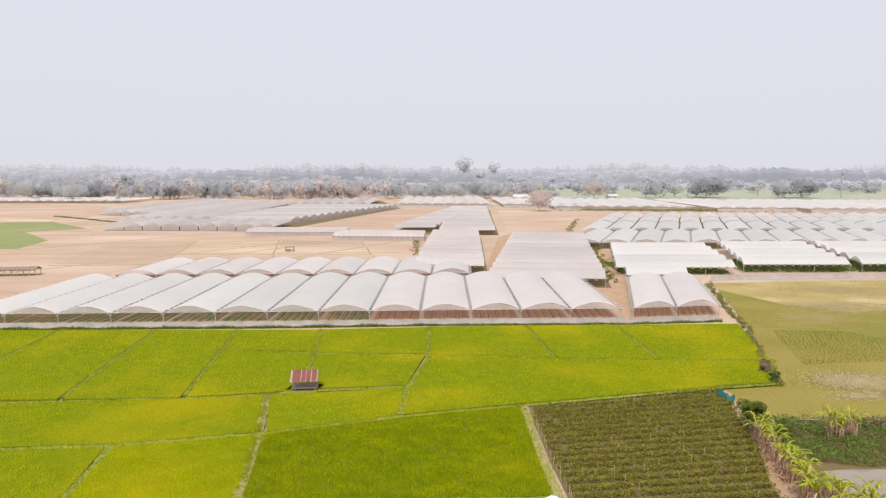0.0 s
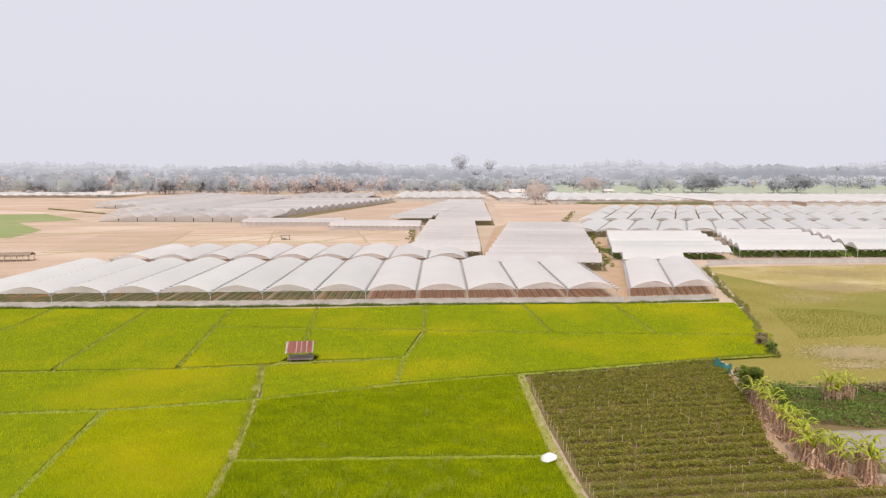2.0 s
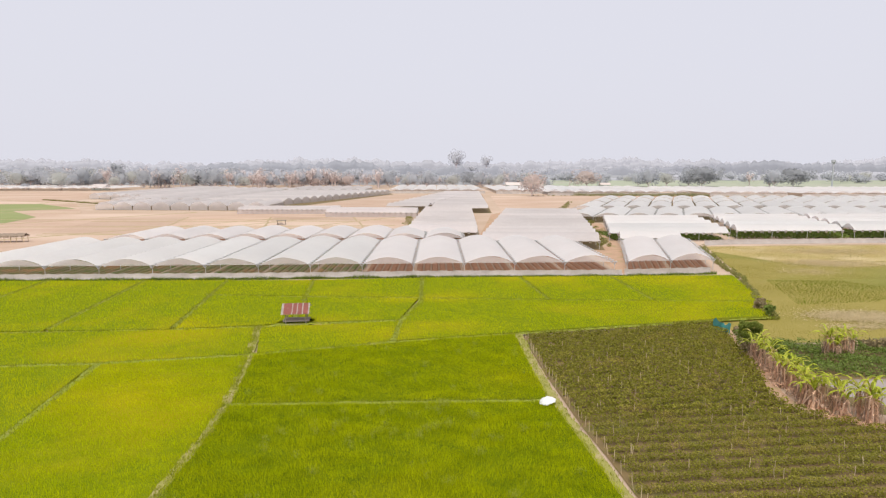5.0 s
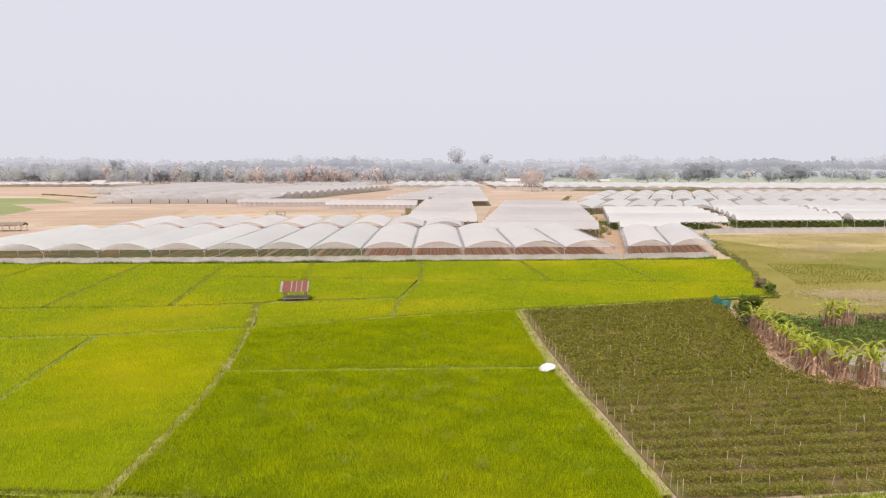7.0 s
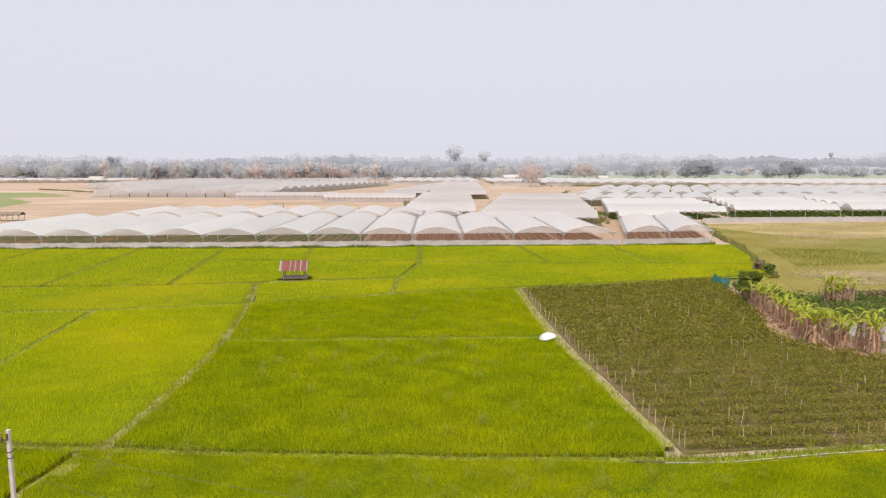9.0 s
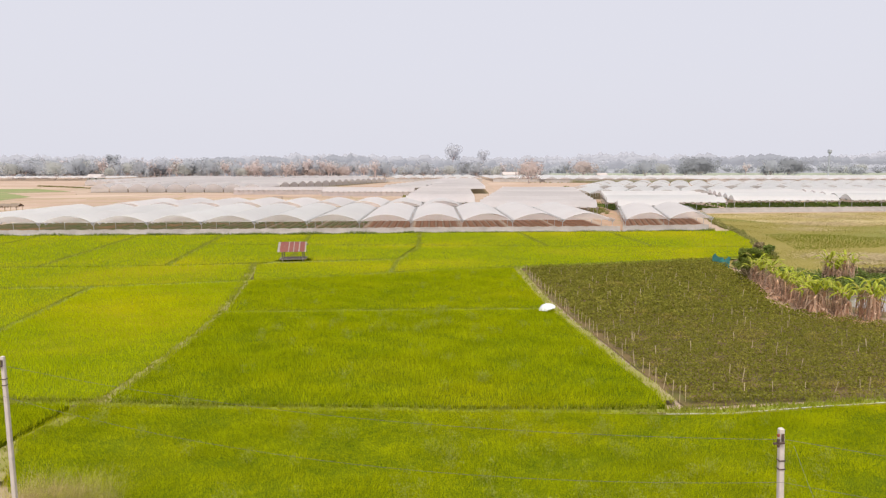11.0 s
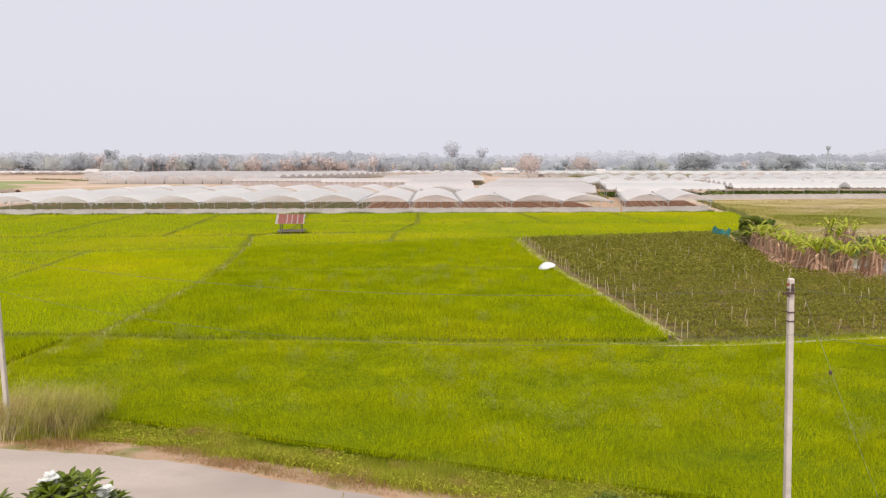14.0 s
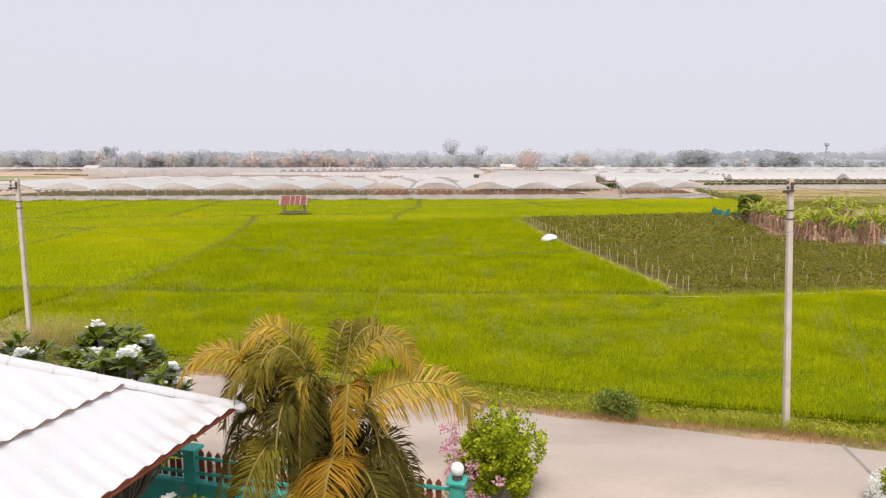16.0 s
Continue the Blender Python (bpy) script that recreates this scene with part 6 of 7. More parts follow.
def cable(a, b, sag, r=0.004, label="thin black overhead power cable", mat=None):
    bm = bmesh.new()
    a, b = Vector(a), Vector(b)
    side = (b - a).cross(Vector((0, 0, 1))).normalized()
    rings_ = []
    for i in range(25):
        p = a.lerp(b, i / 24) - Vector((0, 0, sag * 4 * (i / 24) * (1 - i / 24)))
        rings_.append([bm.verts.new(p + side * r * math.cos(q) + Vector((0, 0, r * math.sin(q)))) for q in (0, 1.571, 3.142, 4.712)])
    for q, w in zip(rings_, rings_[1:]):
        for e in range(4):
            bm.faces.new((q[e], q[(e + 1) % 4], w[(e + 1) % 4], w[e]))
    return tagged(part("cable", bm, mat or M_CABLE), label, "cable", "overhead cables")


tl, tr = Vector((-13.95, 18.75, 6.1)), Vector((7.72, 12.5, 6.2))
for dz, sg in ((0.0, 0.55), (-1.0, 0.85)):
    cable(tl + Vector((0, 0, dz)), tr + Vector((0, 0, dz)), sg)
    cable(tr + Vector((0, 0, dz)), (31, 5.5, 6.3 + dz), 0.5)
    cable(tl + Vector((0, 0, dz)), (-40, 24, 6.2 + dz), 0.5)
cable(tr + Vector((0.2, 0.02, -0.15)), (10.3, 12.5, 0.62), 0.03, 0.007, "thin stay wire of the power pole", M_GALV)
bm = bmesh.new()
box(bm, 8.60, 12.47, 4.30, 8.65, 12.53, 4.39, 0.012)
tagged(part("wire_clamp", bm, M_STEEL), "small dark clamp on the stay wire", "clamp")

# ---------------------------------------------------------------- house with white tiled roof
A_DIR, B_DIR = Vector((-0.24, -0.971, 0)), Vector((-0.971, 0.24, 0))
CORNER = Vector((-2.60, 5.02, 4.1))
PITCH = math.tan(radians(30.8))
LA, LB = 9.5, 7.6


house = thing("house", -6.4, 2.4, 0.7, "single-storey house with white painted tiled hip roof", "house")
inv = Matrix.Translation((6.4, -2.4, -0.7))
bm = bmesh.new()
q = [CORNER + A_DIR * s + B_DIR * t for s, t in ((1.3, 1.2), (LA - 0.75, 1.2), (LA - 0.75, LB - 0.75), (1.3, LB - 0.75))]
lo = [bm.verts.new(inv @ Vector((p.x, p.y, 0.7))) for p in q]
hi = [bm.verts.new(inv @ Vector((p.x, p.y, 4.2))) for p in q]
for i in range(4):
    bm.faces.new((lo[i], lo[(i + 1) % 4], hi[(i + 1) % 4], hi[i]))
part("wall", bm, M_WALL, house)
# roof body below the tiles
R0 = [CORNER, CORNER + A_DIR * LA, CORNER + A_DIR * LA + B_DIR * LB, CORNER + B_DIR * LB]
hr = LB / 2 * PITCH
ridge = [CORNER + A_DIR * LB / 2 + B_DIR * LB / 2 + Vector((0, 0, hr)), CORNER + A_DIR * (LA - LB / 2) + B_DIR * LB / 2 + Vector((0, 0, hr))]
bm = bmesh.new()
dn = Vector((0, 0, -0.025))
vv = [bm.verts.new(inv @ (p + dn)) for p in R0 + ridge]
for q in ((0, 1, 5, 4), (1, 2, 5), (2, 3, 4, 5), (3, 0, 4), (3, 2, 1, 0)):
    bm.faces.new([vv[i] for i in q])
bmesh.ops.recalc_face_normals(bm, faces=bm.faces[:])
part("roof_body", bm, M_TILE, house)
# tiles: two waves each, white on top, red at the thick lower edge
TW, TL = 0.44, 0.43
slope = Vector((B_DIR.x, B_DIR.y, PITCH)).normalized()
nrm = A_DIR.cross(slope)
if nrm.z < 0:
    nrm = -nrm


def tile_mesh(edge_):
    W, L, k = TW + 0.012, TL + 0.06, 12
    top0, top1, bot0 = [], [], []
    vs, fs, ix = [], [], []
    for i in range(k + 1):
        x_ = W * i / k
        wv = math.cos(4 * math.pi * i / k)
        zz = 0.004 * wv
        zf = 0.022 * (1 + wv) if edge_ > 0.01 else 0.004 * wv
        vs += [(x_, 0, zf + edge_), (x_, 0.14, 0.3 * zf + 0.6 * edge_), (x_, L, zz + 0.004), (x_, 0, -0.026 if edge_ > 0.01 else zf - 0.004)]
    for i in range(k):
        a_ = 4 * i
        fs += [(a_, a_ + 4, a_ + 5, a_ + 1), (a_ + 1, a_ + 5, a_ + 6, a_ + 2), (a_ + 3, a_ + 7, a_ + 4, a_)]
        ix += [0, 0, 1]
    return vs, fs, ix


tv, tf, ti = tile_mesh(0.006)
tvr = tile_mesh(0.016)[0]
rot = Matrix((A_DIR, slope, nrm)).transposed().to_4x4()
if rot.determinant() < 0:
    tv, tvr = [(-x_, y_, z_) for x_, y_, z_ in tv], [(-x_, y_, z_) for x_, y_, z_ in tvr]
    rot = Matrix((-A_DIR, slope, nrm)).transposed().to_4x4()
    FLIP = True
else:
    FLIP = False
tile0 = mesh("tile", tv, tf, None, house, mats=[M_TILE, M_TILE], idx=ti)
edge0 = mesh("tile", tvr, tf, None, house, mats=[M_TILE, M_TILERED], idx=ti)
course0 = mesh("tile", tvr, tf, None, house, mats=[M_TILE, M_MORTAR], idx=ti)
first, placed = True, []
cosp = math.cos(math.atan(PITCH))
for j in range(0, 10):
    up = j * TL
    t_ = up * cosp
    lift = 0.014 if j < 2 else 0.02
    for i in range(int(LA / TW)):
        s_ = i * TW
        if s_ + TW < t_ or s_ + TW * 0.5 > LA - t_:
            continue
        p = CORNER + A_DIR * s_ + slope * up + nrm * lift
        m = Matrix.Translation(inv @ p) @ rot
        if s_ - 0.02 < t_ + (TL + 0.06) * cosp:      # cut along the hip
            src = edge0 if j == 0 else course0 if j == 2 else tile0
            bm = bmesh.new()
            bm.from_mesh(src.data)
            bmesh.ops.transform(bm, matrix=m, verts=bm.verts[:])
            hipn = (A_DIR - B_DIR).normalized()
            bmesh.ops.bisect_plane(bm, geom=bm.verts[:] + bm.edges[:] + bm.faces[:], plane_co=inv @ CORNER, plane_no=-hipn, clear_outer=True)
            if len(bm.faces):
                me = bpy.data.meshes.new("tile")
                bm.to_mesh(me)
                me.materials.append(M_TILE)
                me.materials.append(M_TILERED if j == 0 else M_MORTAR if j == 2 else M_TILE)
                put(new("tile", me), house)
            bm.free()
            continue
        if j in (0, 2):
            src = course0 if j else edge0
            if src in placed:
                again(src, m, house)
            else:
                src.matrix_basis = m
                placed.append(src)
        elif first:
            tile0.matrix_basis = m
            first = False
        else:
            again(tile0, m, house)
bm = bmesh.new()
e0, e1 = CORNER + Vector((0, 0, -0.012)), CORNER + A_DIR * LA + Vector((0, 0, -0.012))
rod(bm, inv @ (e0 - B_DIR * 0.004), inv @ (e1 - B_DIR * 0.004), 0.017, n=6)
part("eave_board", bm, M_TILERED, house, "red-brown eave edge")
# hip caps from the corner upwards
bm = bmesh.new()
hipdir = (ridge[0] - R0[0])
hl = hipdir.length
hd = hipdir.normalized()
sidev = hd.cross(Vector((0, 0, 1))).normalized()
upv = sidev.cross(hd)
k = 8
vs, fs = [], []
for e_, rr in ((0.0, 0.092), (0.43, 0.082)):
    for i in range(k + 1):
        a_ = math.pi * (i / k) * 1.1 - 0.05 * math.pi
        vs.append((math.cos(a_) * rr, e_, math.sin(a_) * rr * 0.6))
for i in range(k):
    fs.append((i, i + 1, k + 2 + i, k + 1 + i))
vs += vs[:k + 1]
fs.append(tuple(range(3 * k + 2, 2 * k + 1, -1)))
cap0 = mesh("hip_cap", vs, fs, M_TILE, house, smooth=True)
hrot = Matrix((sidev, hd, upv)).transposed().to_4x4()
for j in range(int(hl / 0.37)):
    p = R0[0] + hd * (j * 0.37 - 0.03)
    m = Matrix.Translation(inv @ p) @ hrot
    if j == 0:
        cap0.matrix_basis = m
    else:
        again(cap0, m, house)
bm = bmesh.new()
bmesh.ops.create_uvsphere(bm, u_segments=12, v_segments=8, radius=0.092, matrix=Matrix.Translation(inv @ (R0[0] - hd * 0.02)) @ hrot @ Matrix.Diagonal((1, 0.9, 0.62, 1)))
part("hip_end", bm, M_TILE, house, smooth=True)

# ---------------------------------------------------------------- garden fence
FA, FB = Vector((-9.2, 10.03, 0.83)), Vector((0.05, 7.56, 0.83))
fd = (FB - FA)
flen = fd.length
fang = math.degrees(math.atan2(fd.y, fd.x))
fence = thing("garden_fence", FA.x, FA.y, FA.z, "teal garden wall with red-brown pickets and teal posts", "fence", turn=fang)
bm = bmesh.new()
box(bm, 0, -0.09, -0.1, flen, 0.09, 0.42, 0.015)
part("base_wall", bm, M_TEAL, fence)
bm = bmesh.new()
box(bm, 0, -0.14, 0.42, flen, 0.14, 0.48, 0.01)
part("coping", bm, M_TEAL, fence)
for zz in (0.60, 0.88):
    bm = bmesh.new()
    box(bm, 0, -0.075, zz, flen, -0.04, zz + 0.05)
    part("rail", bm, M_TEAL, fence)
bm = bmesh.new()
box(bm, -0.11, -0.11, -0.1, 0.11, 0.11, 1.0, 0.012)
box(bm, -0.15, -0.15, 1.0, 0.15, 0.15, 1.06, 0.012)
post0 = part("post", bm, M_TEAL, fence)
bm = bmesh.new()
pv = [bm.verts.new(p) for p in ((-0.045, -0.035, 0.5), (0.045, -0.035, 0.5), (0.045, -0.035, 0.98), (0, -0.035, 1.04), (-0.045, -0.035, 0.98))]
f_ = bm.faces.new(pv)
ex_ = bmesh.ops.extrude_face_region(bm, geom=[f_])
for q in ex_["geom"]:
    if isinstance(q, bmesh.types.BMVert):
        q.co.y = -0.012
bmesh.ops.recalc_face_normals(bm, faces=bm.faces[:])
pick0 = part("picket", bm, M_PICKET, fence)
off = (Vector((-0.08, 7.6, 0)) - Vector((FA.x, FA.y, 0))).dot(fd.normalized())
poles = [off + 2.35 * k for k in range(-4, 4) if 0 < off + 2.35 * k < flen]
for k, s in enumerate(poles):
    if k == 0:
        post0.matrix_basis = pose(s, 0, 0)
    else:
        again(post0, pose(s, 0, 0), fence)
k = 0
for s in np.arange(0.15, flen, 0.15):
    if min(abs(s - q) for q in poles) < 0.16:
        continue
    if k == 0:
        pick0.matrix_basis = pose(s, 0, 0)
    else:
        again(pick0, pose(s, rng.normal(0, 0.003), rng.normal(0, 0.008), 0, rng.normal(0, 0.7), 0), fence)
    k += 1
fn = fd.normalized()
for k, s in enumerate((off, off - 4.7 * 1)):
    gp = FA + fn * s
    lamp = thing("globe_lamp", gp.x, gp.y, FA.z + 1.06, "white opal globe lamp on a teal gate post", "lamp", "gate lamps")
    bm = bmesh.new()
    rod(bm, (0, 0, 0), (0, 0, 0.07), 0.085, 0.06, 10)
    part("base", bm, M_STEEL, lamp)
    bm = bmesh.new()
    bmesh.ops.create_uvsphere(bm, u_segments=20, v_segments=12, radius=0.108, matrix=Matrix.Translation((0, 0, 0.16)))
    part("globe", bm, M_GLOBE, lamp, smooth=True)
    if k == 0:
        break


# ---------------------------------------------------------------- palm
def frond(seed, az, out, rise, tip, width, roll):
    """One feather leaf that climbs and hooks over: the points of its rachis and the quads of its leaflets."""
    g = np.random.default_rng(seed)
    t = np.linspace(0, 1, 17)
    az, out, rise, roll = az + g.normal(0, 0.05), out * g.uniform(0.95, 1.08), rise * g.uniform(0.93, 1.07), roll + g.normal(0, 0.18)
    twist, bend = g.normal(0, 0.35), g.normal(0, 0.12)
    q1, q2, q3 = 3 * (1 - t) ** 2 * t, 3 * (1 - t) * t * t, t ** 3
    rr = out * (0.06 * q1 + 0.80 * q2 + q3)
    zz = rise * (q1 + 1.5 * q2) + tip * q3
    p = np.stack([np.cos(az + bend * t * t) * rr, np.sin(az + bend * t * t) * rr, zz], 1)
    L = np.sum(np.linalg.norm(np.diff(p, axis=0), axis=1))
    quads = []
    m = int(L * 66)
    for i in range(m):
        s = 0.22 + 0.78 * i / m
        c = np.array([np.interp(s, t, p[:, k_]) for k_ in range(3)])
        d = np.array([np.interp(min(1, s + 0.03), t, p[:, k_]) - np.interp(max(0, s - 0.03), t, p[:, k_]) for k_ in range(3)])
        d /= np.linalg.norm(d) + 1e-9
        sd = np.array([-math.sin(az), math.cos(az), 0.0])
        upn = np.cross(d, sd)
        upn /= np.linalg.norm(upn) + 1e-9
        ro = roll + twist * s * s      # old leaves twist towards their tips
        sd, upn = sd * math.cos(ro) + upn * math.sin(ro), upn * math.cos(ro) - sd * math.sin(ro)
        ll = width * (math.sin(math.pi * (0.10 + 0.80 * s)) ** 0.6) * g.uniform(0.85, 1.1)
        for sg in (-1, 1):
            if g.random() < 0.10 + 0.22 * (math.sin(9 * s + 5 * sg + seed) > 0.4):
                continue
            o = sd * sg * 0.8 + d * 0.50 + upn * 0.14 + np.array([0, 0, -0.14]) + g.normal(0, 0.09, 3)
            o /= np.linalg.norm(o)
            w = np.cross(o, upn)
            w = w / (np.linalg.norm(w) + 1e-9) * 0.009
            e1 = c + o * ll * 0.55 + np.array([0, 0, -0.04 * ll])
            e2 = e1 + o * ll * 0.38 + np.array([0, 0, -g.uniform(0.12, 0.42) * ll])
            quads.append((c - w * 0.5, e1 - w, e1 + w, c + w * 0.5))
            quads.append((e1 - w, e2 - w * 0.15, e2 + w * 0.15, e1 + w))
    return p, quads


palm = thing("garden_palm", -1.70, 5.36, 0.66, "bushy garden palm with golden-brown arching fronds", "palm")
for dx, dy, h in ((0, 0, 2.75), (0.25, 0.12, 2.6), (-0.3, 0.16, 2.6), (0.08, -0.22, 2.3), (-0.36, -0.14, 2.1)):
    bm = bmesh.new()
    for k in range(6):
        rod(bm, (dx * (1 + 0.1 * k), dy * (1 + 0.1 * k), h * k / 6), (dx * (1.1 + 0.1 * k), dy * (1.1 + 0.1 * k), h * (k + 1) / 6 + 0.02), 0.05, 0.045, 7)
    part("stem", bm, M_PALMTRUNK, palm)
FR = [  # azimuth, reach, rise, tip height, hub x, hub y, hub height, tone, leaflet length, roll
    (182, 1.20, 1.10, 0.50, -0.45, 0.05, 3.00, 1, 0.36, -0.5), (176, 1.0, 1.18, 0.80, 0.02, 0.05, 3.05, 1, 0.32, -0.6)]
FR += [(190, 0.75, 1.05, 0.50, -0.05, 0.0, 3.0, 0, 0.30, -0.6), (165, 0.65, 0.95, 0.45, -0.30, 0.1, 3.0, 0, 0.32, -0.4), (200, 0.70, 1.0, 0.25, -0.40, 0.0, 2.95, 0, 0.38, -0.4)]
FR += [(5, 0.85, 0.85, 0.50, 0.20, 0.05, 3.25, 1, 0.30, 0.5), (30, 0.75, 1.0, 0.60, 0.10, 0.1, 3.1, 0, 0.36, 0.4), (60, 0.5, 1.0, 0.75, 0.05, 0.15, 3.1, 0, 0.30, 0.2)]
FR += [(4, 1.50, 0.74, 0.42, 0.15, 0.0, 2.90, 1, 0.44, 0.75)]
FR += [(282, 0.42, 0.62, -0.55, 0.28, -0.1, 3.2, 3, 0.26, 0.3), (200, 0.45, 0.75, 0.1, 0.1, -0.1, 3.1, 0, 0.26, -0.3), (274, 0.85, 0.58, -0.95, 0.15, -0.15, 2.55, 3, 0.50, 0.1), (258, 0.8, 0.4, -1.2, 0.0, -0.2, 2.4, 1, 0.46, -0.2)]
FR += [(232, 0.80, 0.55, -0.8, -0.30, -0.1, 2.7, 0, 0.46, -0.2), (300, 0.75, 0.4, -0.8, 0.3, -0.1, 2.5, 2, 0.40, 0.3), (245, 0.5, 0.6, -0.4, -0.3, -0.1, 3.0, 2, 0.34, 0)]
FR += [(186, 0.75, 0.65, -0.35, -0.45, 0.0, 2.85, 2, 0.36, -0.4), (192, 0.75, 0.6, -0.5, -0.5, 0.0, 2.6, 0, 0.36, -0.4), (175, 0.8, 0.45, -0.9, -0.5, 0.1, 2.4, 2, 0.40, -0.4)]
FR += [(182, 0.6, 0.8, 0.0, -0.45, 0.0, 2.9, 2, 0.40, -0.5), (160, 0.5, 0.8, 0.2, -0.35, 0.1, 2.9, 0, 0.34, -0.3), (230, 0.4, 0.85, 0.2, -0.1, 0.0, 2.9, 1, 0.30, -0.3)]
FR += [(350, 0.7, 0.45, -0.8, 0.35, 0.0, 2.5, 2, 0.44, 0.4), (10, 0.8, 0.45, -0.7, 0.3, 0.1, 2.6, 2, 0.44, 0.4), (330, 0.75, 0.4, -1.0, 0.35, -0.1, 2.3, 2, 0.44, 0.4), (355, 0.9, 0.4, -1.0, 0.35, 0.0, 2.2, 0, 0.44, 0.4)]
rgp = np.random.default_rng(66)
for k in range(26):   # lower fronds in the dark copy, shade inside the crown as colour
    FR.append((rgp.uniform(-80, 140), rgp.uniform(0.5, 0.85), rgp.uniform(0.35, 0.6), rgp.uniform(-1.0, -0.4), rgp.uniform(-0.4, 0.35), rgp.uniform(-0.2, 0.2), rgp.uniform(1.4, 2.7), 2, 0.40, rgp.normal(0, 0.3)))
for k in range(10):   # younger leaves filling the heart
    FR.append((rgp.uniform(0, 360), rgp.uniform(0.3, 0.6), rgp.uniform(0.6, 0.95), rgp.uniform(-0.2, 0.4), rgp.uniform(-0.45, 0.3), rgp.uniform(-0.15, 0.2), rgp.uniform(2.6, 3.0), (0, 2, 0, 1, 2)[k % 5], 0.34, rgp.normal(0, 0.3)))
for k, (az, out, rise, tip, hx_, hy_, h, tone, wd, roll) in enumerate(FR):
    p, qd = frond(200 + k, radians(az), out, rise, tip, wd, roll)
    base = np.array([hx_, hy_, h - 0.08])
    bm = bmesh.new()
    for a, b in zip(p, p[1:]):
        rod(bm, a + base, b + base, 0.012, 0.010, 5)
    fr = part("frond", bm, M_RACHIS, palm)
    V = np.array(qd).reshape(-1, 3) + base
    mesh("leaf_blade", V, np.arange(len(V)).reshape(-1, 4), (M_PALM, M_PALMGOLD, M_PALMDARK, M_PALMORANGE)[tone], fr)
for k, (x0, x1, h) in enumerate(((0.22, 0.70, 4.85), (0.15, 0.32, 4.3), (-0.5, -0.85, 4.35))):
    bm = bmesh.new()
    rod(bm, (x0, 0, 3.0), (x1, 0.05, h), 0.015, 0.004, 5)
    part("spear_leaf", bm, M_RACHIS, palm)


# ---------------------------------------------------------------- frangipani
def frangipani(x, y, z, h, r, seed, nb, label):
    g = np.random.default_rng(seed)
    t = thing("frangipani", x, y, z, label, "frangipani")
    bm = bmesh.new()
    rod(bm, (0, 0, 0), (0, 0, h * 0.35), 0.09, 0.07, 8)
    qs, fl = [], []
    for k in range(nb):
        a = g.uniform(0, 6.28)
        q = math.sqrt(g.uniform(0.02, 1)) * r
        tip = np.array([math.cos(a) * q, math.sin(a) * q, h * (0.55 + 0.45 * g.uniform(0.15, 1) * (1 - 0.55 * (q / r) ** 2))])
        rod(bm, (tip[0] * 0.25, tip[1] * 0.25, h * 0.33), tip, 0.020, 0.013, 5)
        for i in range(18):
            aa = i * 2.4 + g.uniform(0, 0.5)
            e = g.uniform(-0.05, 1.1)
            d = np.array([math.cos(aa) * math.cos(e), math.sin(aa) * math.cos(e), math.sin(e)])
            L = g.uniform(0.20, 0.33)
            s_ = np.cross(d, [0, 0, 1.0])
            s_ = s_ / (np.linalg.norm(s_) + 1e-9) * L * 0.16
            m1, m2, e2 = tip + d * L * 0.35, tip + d * L * 0.7 - [0, 0, 0.015], tip + d * L - [0, 0, 0.05]
            qs += [(tip, m1 - s_ * 0.8, m1, tip), (tip, m1, m1 + s_ * 0.8, tip)]
            qs += [(m1 - s_ * 0.8, m2 - s_, m2, m1), (m1, m2, m2 + s_, m1 + s_ * 0.8), (m2 - s_, e2, e2, m2), (m2, e2, e2, m2 + s_)]
        if g.random() < 0.26 and tip[2] > h * (0.72 - 0.1 * q / r):
            c0 = tip + np.array([0, 0, 0.14])
            for b in range(11):
                ctr = ball(1, g, c0, (0.10, 0.10, 0.09), 0.5)[0]
                for i in range(5):
                    aa = i * 1.2566 + g.uniform(0, 0.3)
                    d = np.array([math.cos(aa), math.sin(aa), 0.35])
                    s_ = np.array([-math.sin(aa), math.cos(aa), 0.1]) * 0.03
                    fl.append((ctr, ctr + d * 0.055 - s_ * 1.25, ctr + d * 0.092, ctr + d * 0.055 + s_ * 1.25))
    V = np.array(fl).reshape(-1, 3)
    tagged(mesh("blossom", V, np.arange(len(V)).reshape(-1, 4), M_PETAL, t), kind="stuff")
    part("branches", bm, M_BARK, t)
    V = np.array(qs).reshape(-1, 3)
    mesh("leaves", V, np.arange(len(V)).reshape(-1, 4), M_PLUM, t)
    return t


frangipani(-5.6, 8.45, 0.72, 3.42, 0.85, 12, 95, "frangipani tree with glossy leaves and white flowers")
frangipani(-5.05, 7.25, 0.72, 3.30, 1.0, 15, 105, "frangipani with glossy leaves and white flower clusters")
frangipani(-7.0, 7.9, 0.72, 3.30, 1.15, 13, 115, "lower frangipani with glossy leaves and white flowers")
frangipani(-4.0, 6.6, 0.72, 1.35, 0.5, 14, 14, "small white-flowering shrub below the eave")


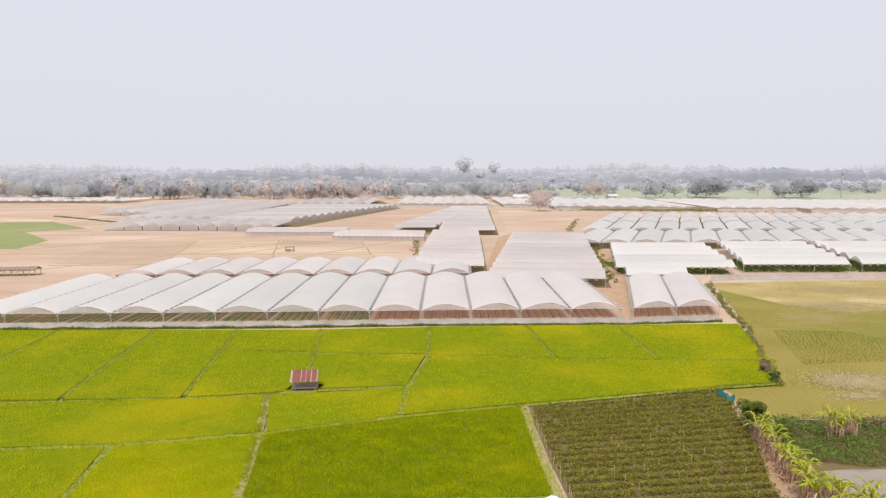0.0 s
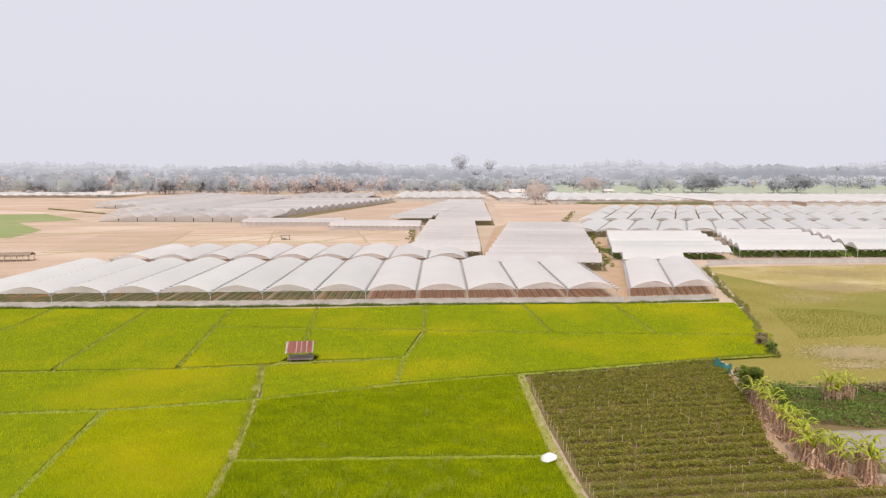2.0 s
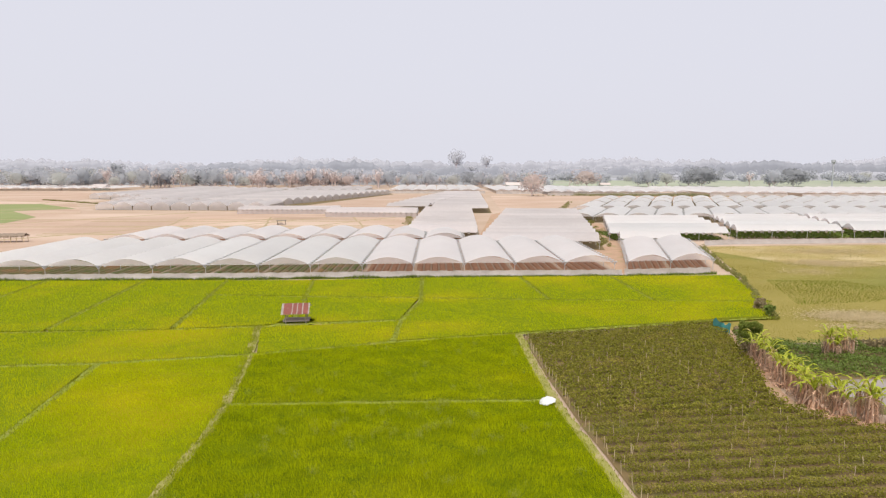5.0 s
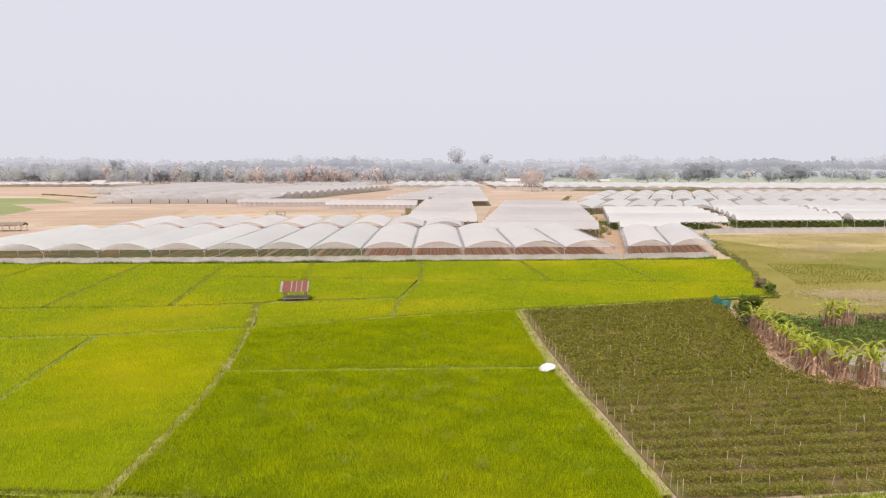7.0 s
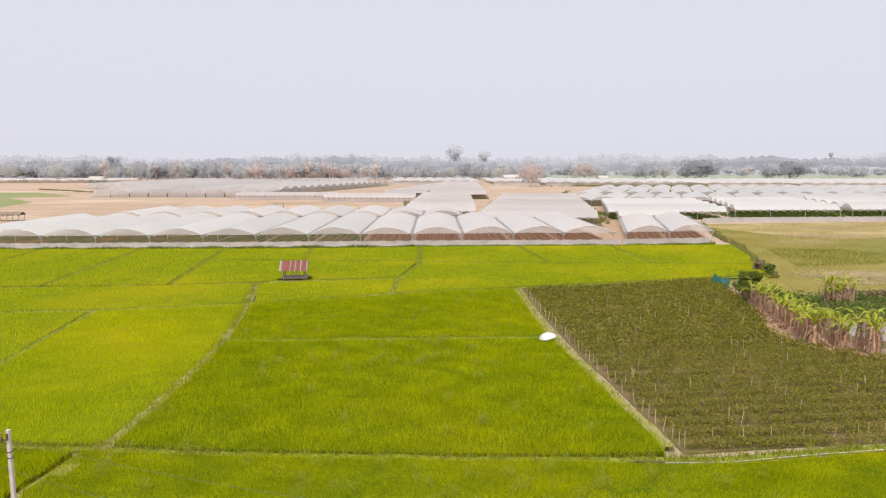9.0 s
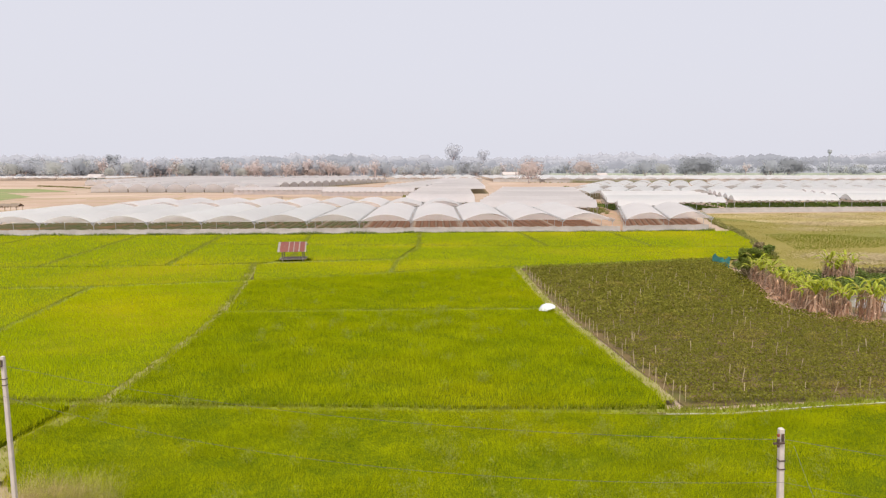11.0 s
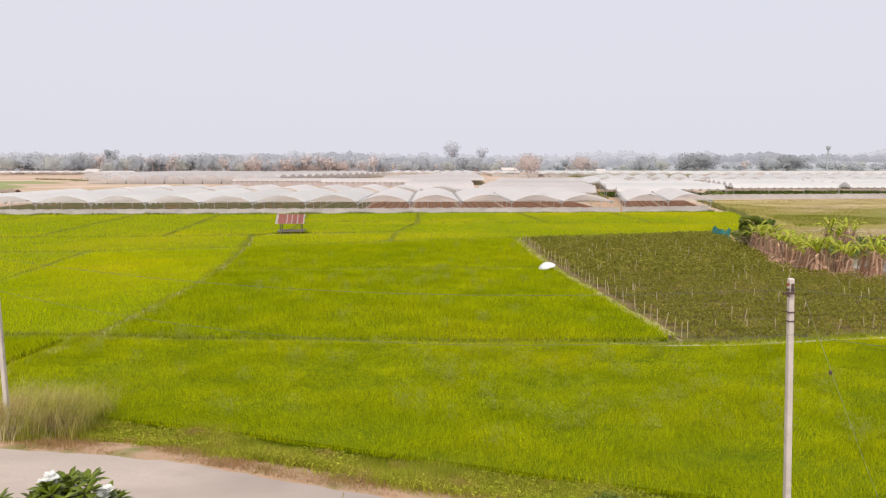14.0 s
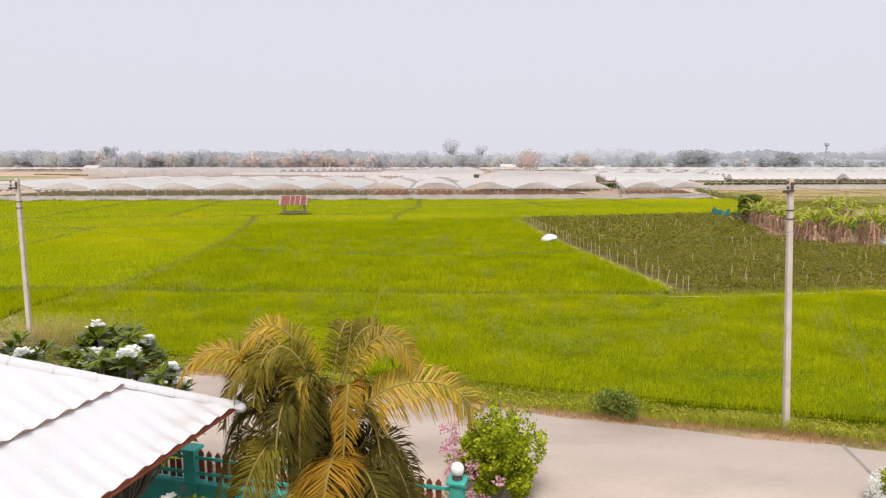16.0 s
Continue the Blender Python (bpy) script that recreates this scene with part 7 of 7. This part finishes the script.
def flower_bush(x, y, z, h, r, seed, n, petal, label):
    t = shrub("flowering_bush", x, y, h * 0.80, r * 0.82, M_BOUG, seed, label, n, 0.055, z, "bush")
    g = np.random.default_rng(seed + 1)
    sp, fl = [], []
    for k in range(75):   # loose shoots beyond the body
        a = g.uniform(0, 6.28)
        q = r * g.uniform(0.1, 0.8)
        p0 = np.array([math.cos(a) * q, math.sin(a) * q, h * g.uniform(0.25, 0.72)])
        d = np.array([math.cos(a) * 0.45, math.sin(a) * 0.45, 1.0])
        L = h * g.uniform(0.16, 0.36) * (1.15 - 0.5 * q / r)
        tt = g.uniform(0, 1, 46)
        sp.append(leaves(p0 + d * (tt * L)[:, None] + g.normal(0, 0.045, (46, 3)), 0.05, g, 0.3, 1.5))
    v_, f_ = fuse(sp)
    tagged(mesh("young_growth", v_, f_, M_BOUG, t), kind="stuff")
    for k in range(26):
        a = g.uniform(2.3, 4.2) if k < 20 else g.uniform(0, 6.28)
        q = r * g.uniform(0.85, 1.12)
        fl.append(leaves(ball(44, g, (math.cos(a) * q, math.sin(a) * q, h * g.uniform(0.12, 0.72)), (0.13, 0.13, 0.09), 0.1), 0.042, g, 0.2, 1.1))
    v_, f_ = fuse(fl)
    tagged(mesh("blossom", v_, f_, petal, t), kind="stuff")
    return t


flower_bush(0.68, 9.05, 0.75, 1.75, 0.92, 81, 15000, M_PINK, "bright green bougainvillea bush with pale pink bracts")
flower_bush(7.75, 8.3, 0.75, 0.8, 0.55, 83, 4000, M_PETAL, "low bush with white flowers beside the road")
pcs = []
for k in range(70):
    x, y = -4.4 + rng.uniform(0, 4.5), 8.5 + rng.normal(0, 0.2)
    pcs.append(leaves(ball(40, rng, (x, y - 0.24 * (x + 1.6), 1.15 + 0.2 * math.sin(3 * x)), (0.25, 0.2, 0.42), 0.2), 0.06, rng, 0.3, 1.6))
v, f = fuse(pcs)
tagged(mesh("hedge_plants", v, f, M_DRYSHRUB), "low reddish-brown hedge plants outside the fence", "plants", kind="stuff")

# thin dark line across the road
for pts, w_ in ((((8.25, 10.95), (8.1, 10.2), (7.95, 9.6), (7.9, 8.9), (7.7, 7.6)), 0.035),):
    bm = bmesh.new()
    prev = None
    for i, (x, y) in enumerate(pts):
        cut = np.interp(y - float(road_far(x)), [-4.7, -2.4, -0.1], [ROADZ + 0.03, ROADZ + 0.068, ROADZ + 0.03])
        cur = (bm.verts.new((x - w_ * (1 + 0.4 * math.sin(3.1 * i)), y, cut)), bm.verts.new((x + w_, y + 0.03, cut)))
        if prev:
            bm.faces.new((prev[0], prev[1], cur[1], cur[0]))
        prev = cur
    tagged(part("road_seam", bm, M_ROADLINE), "thin dark line across the concrete road", "seam", kind="structure")
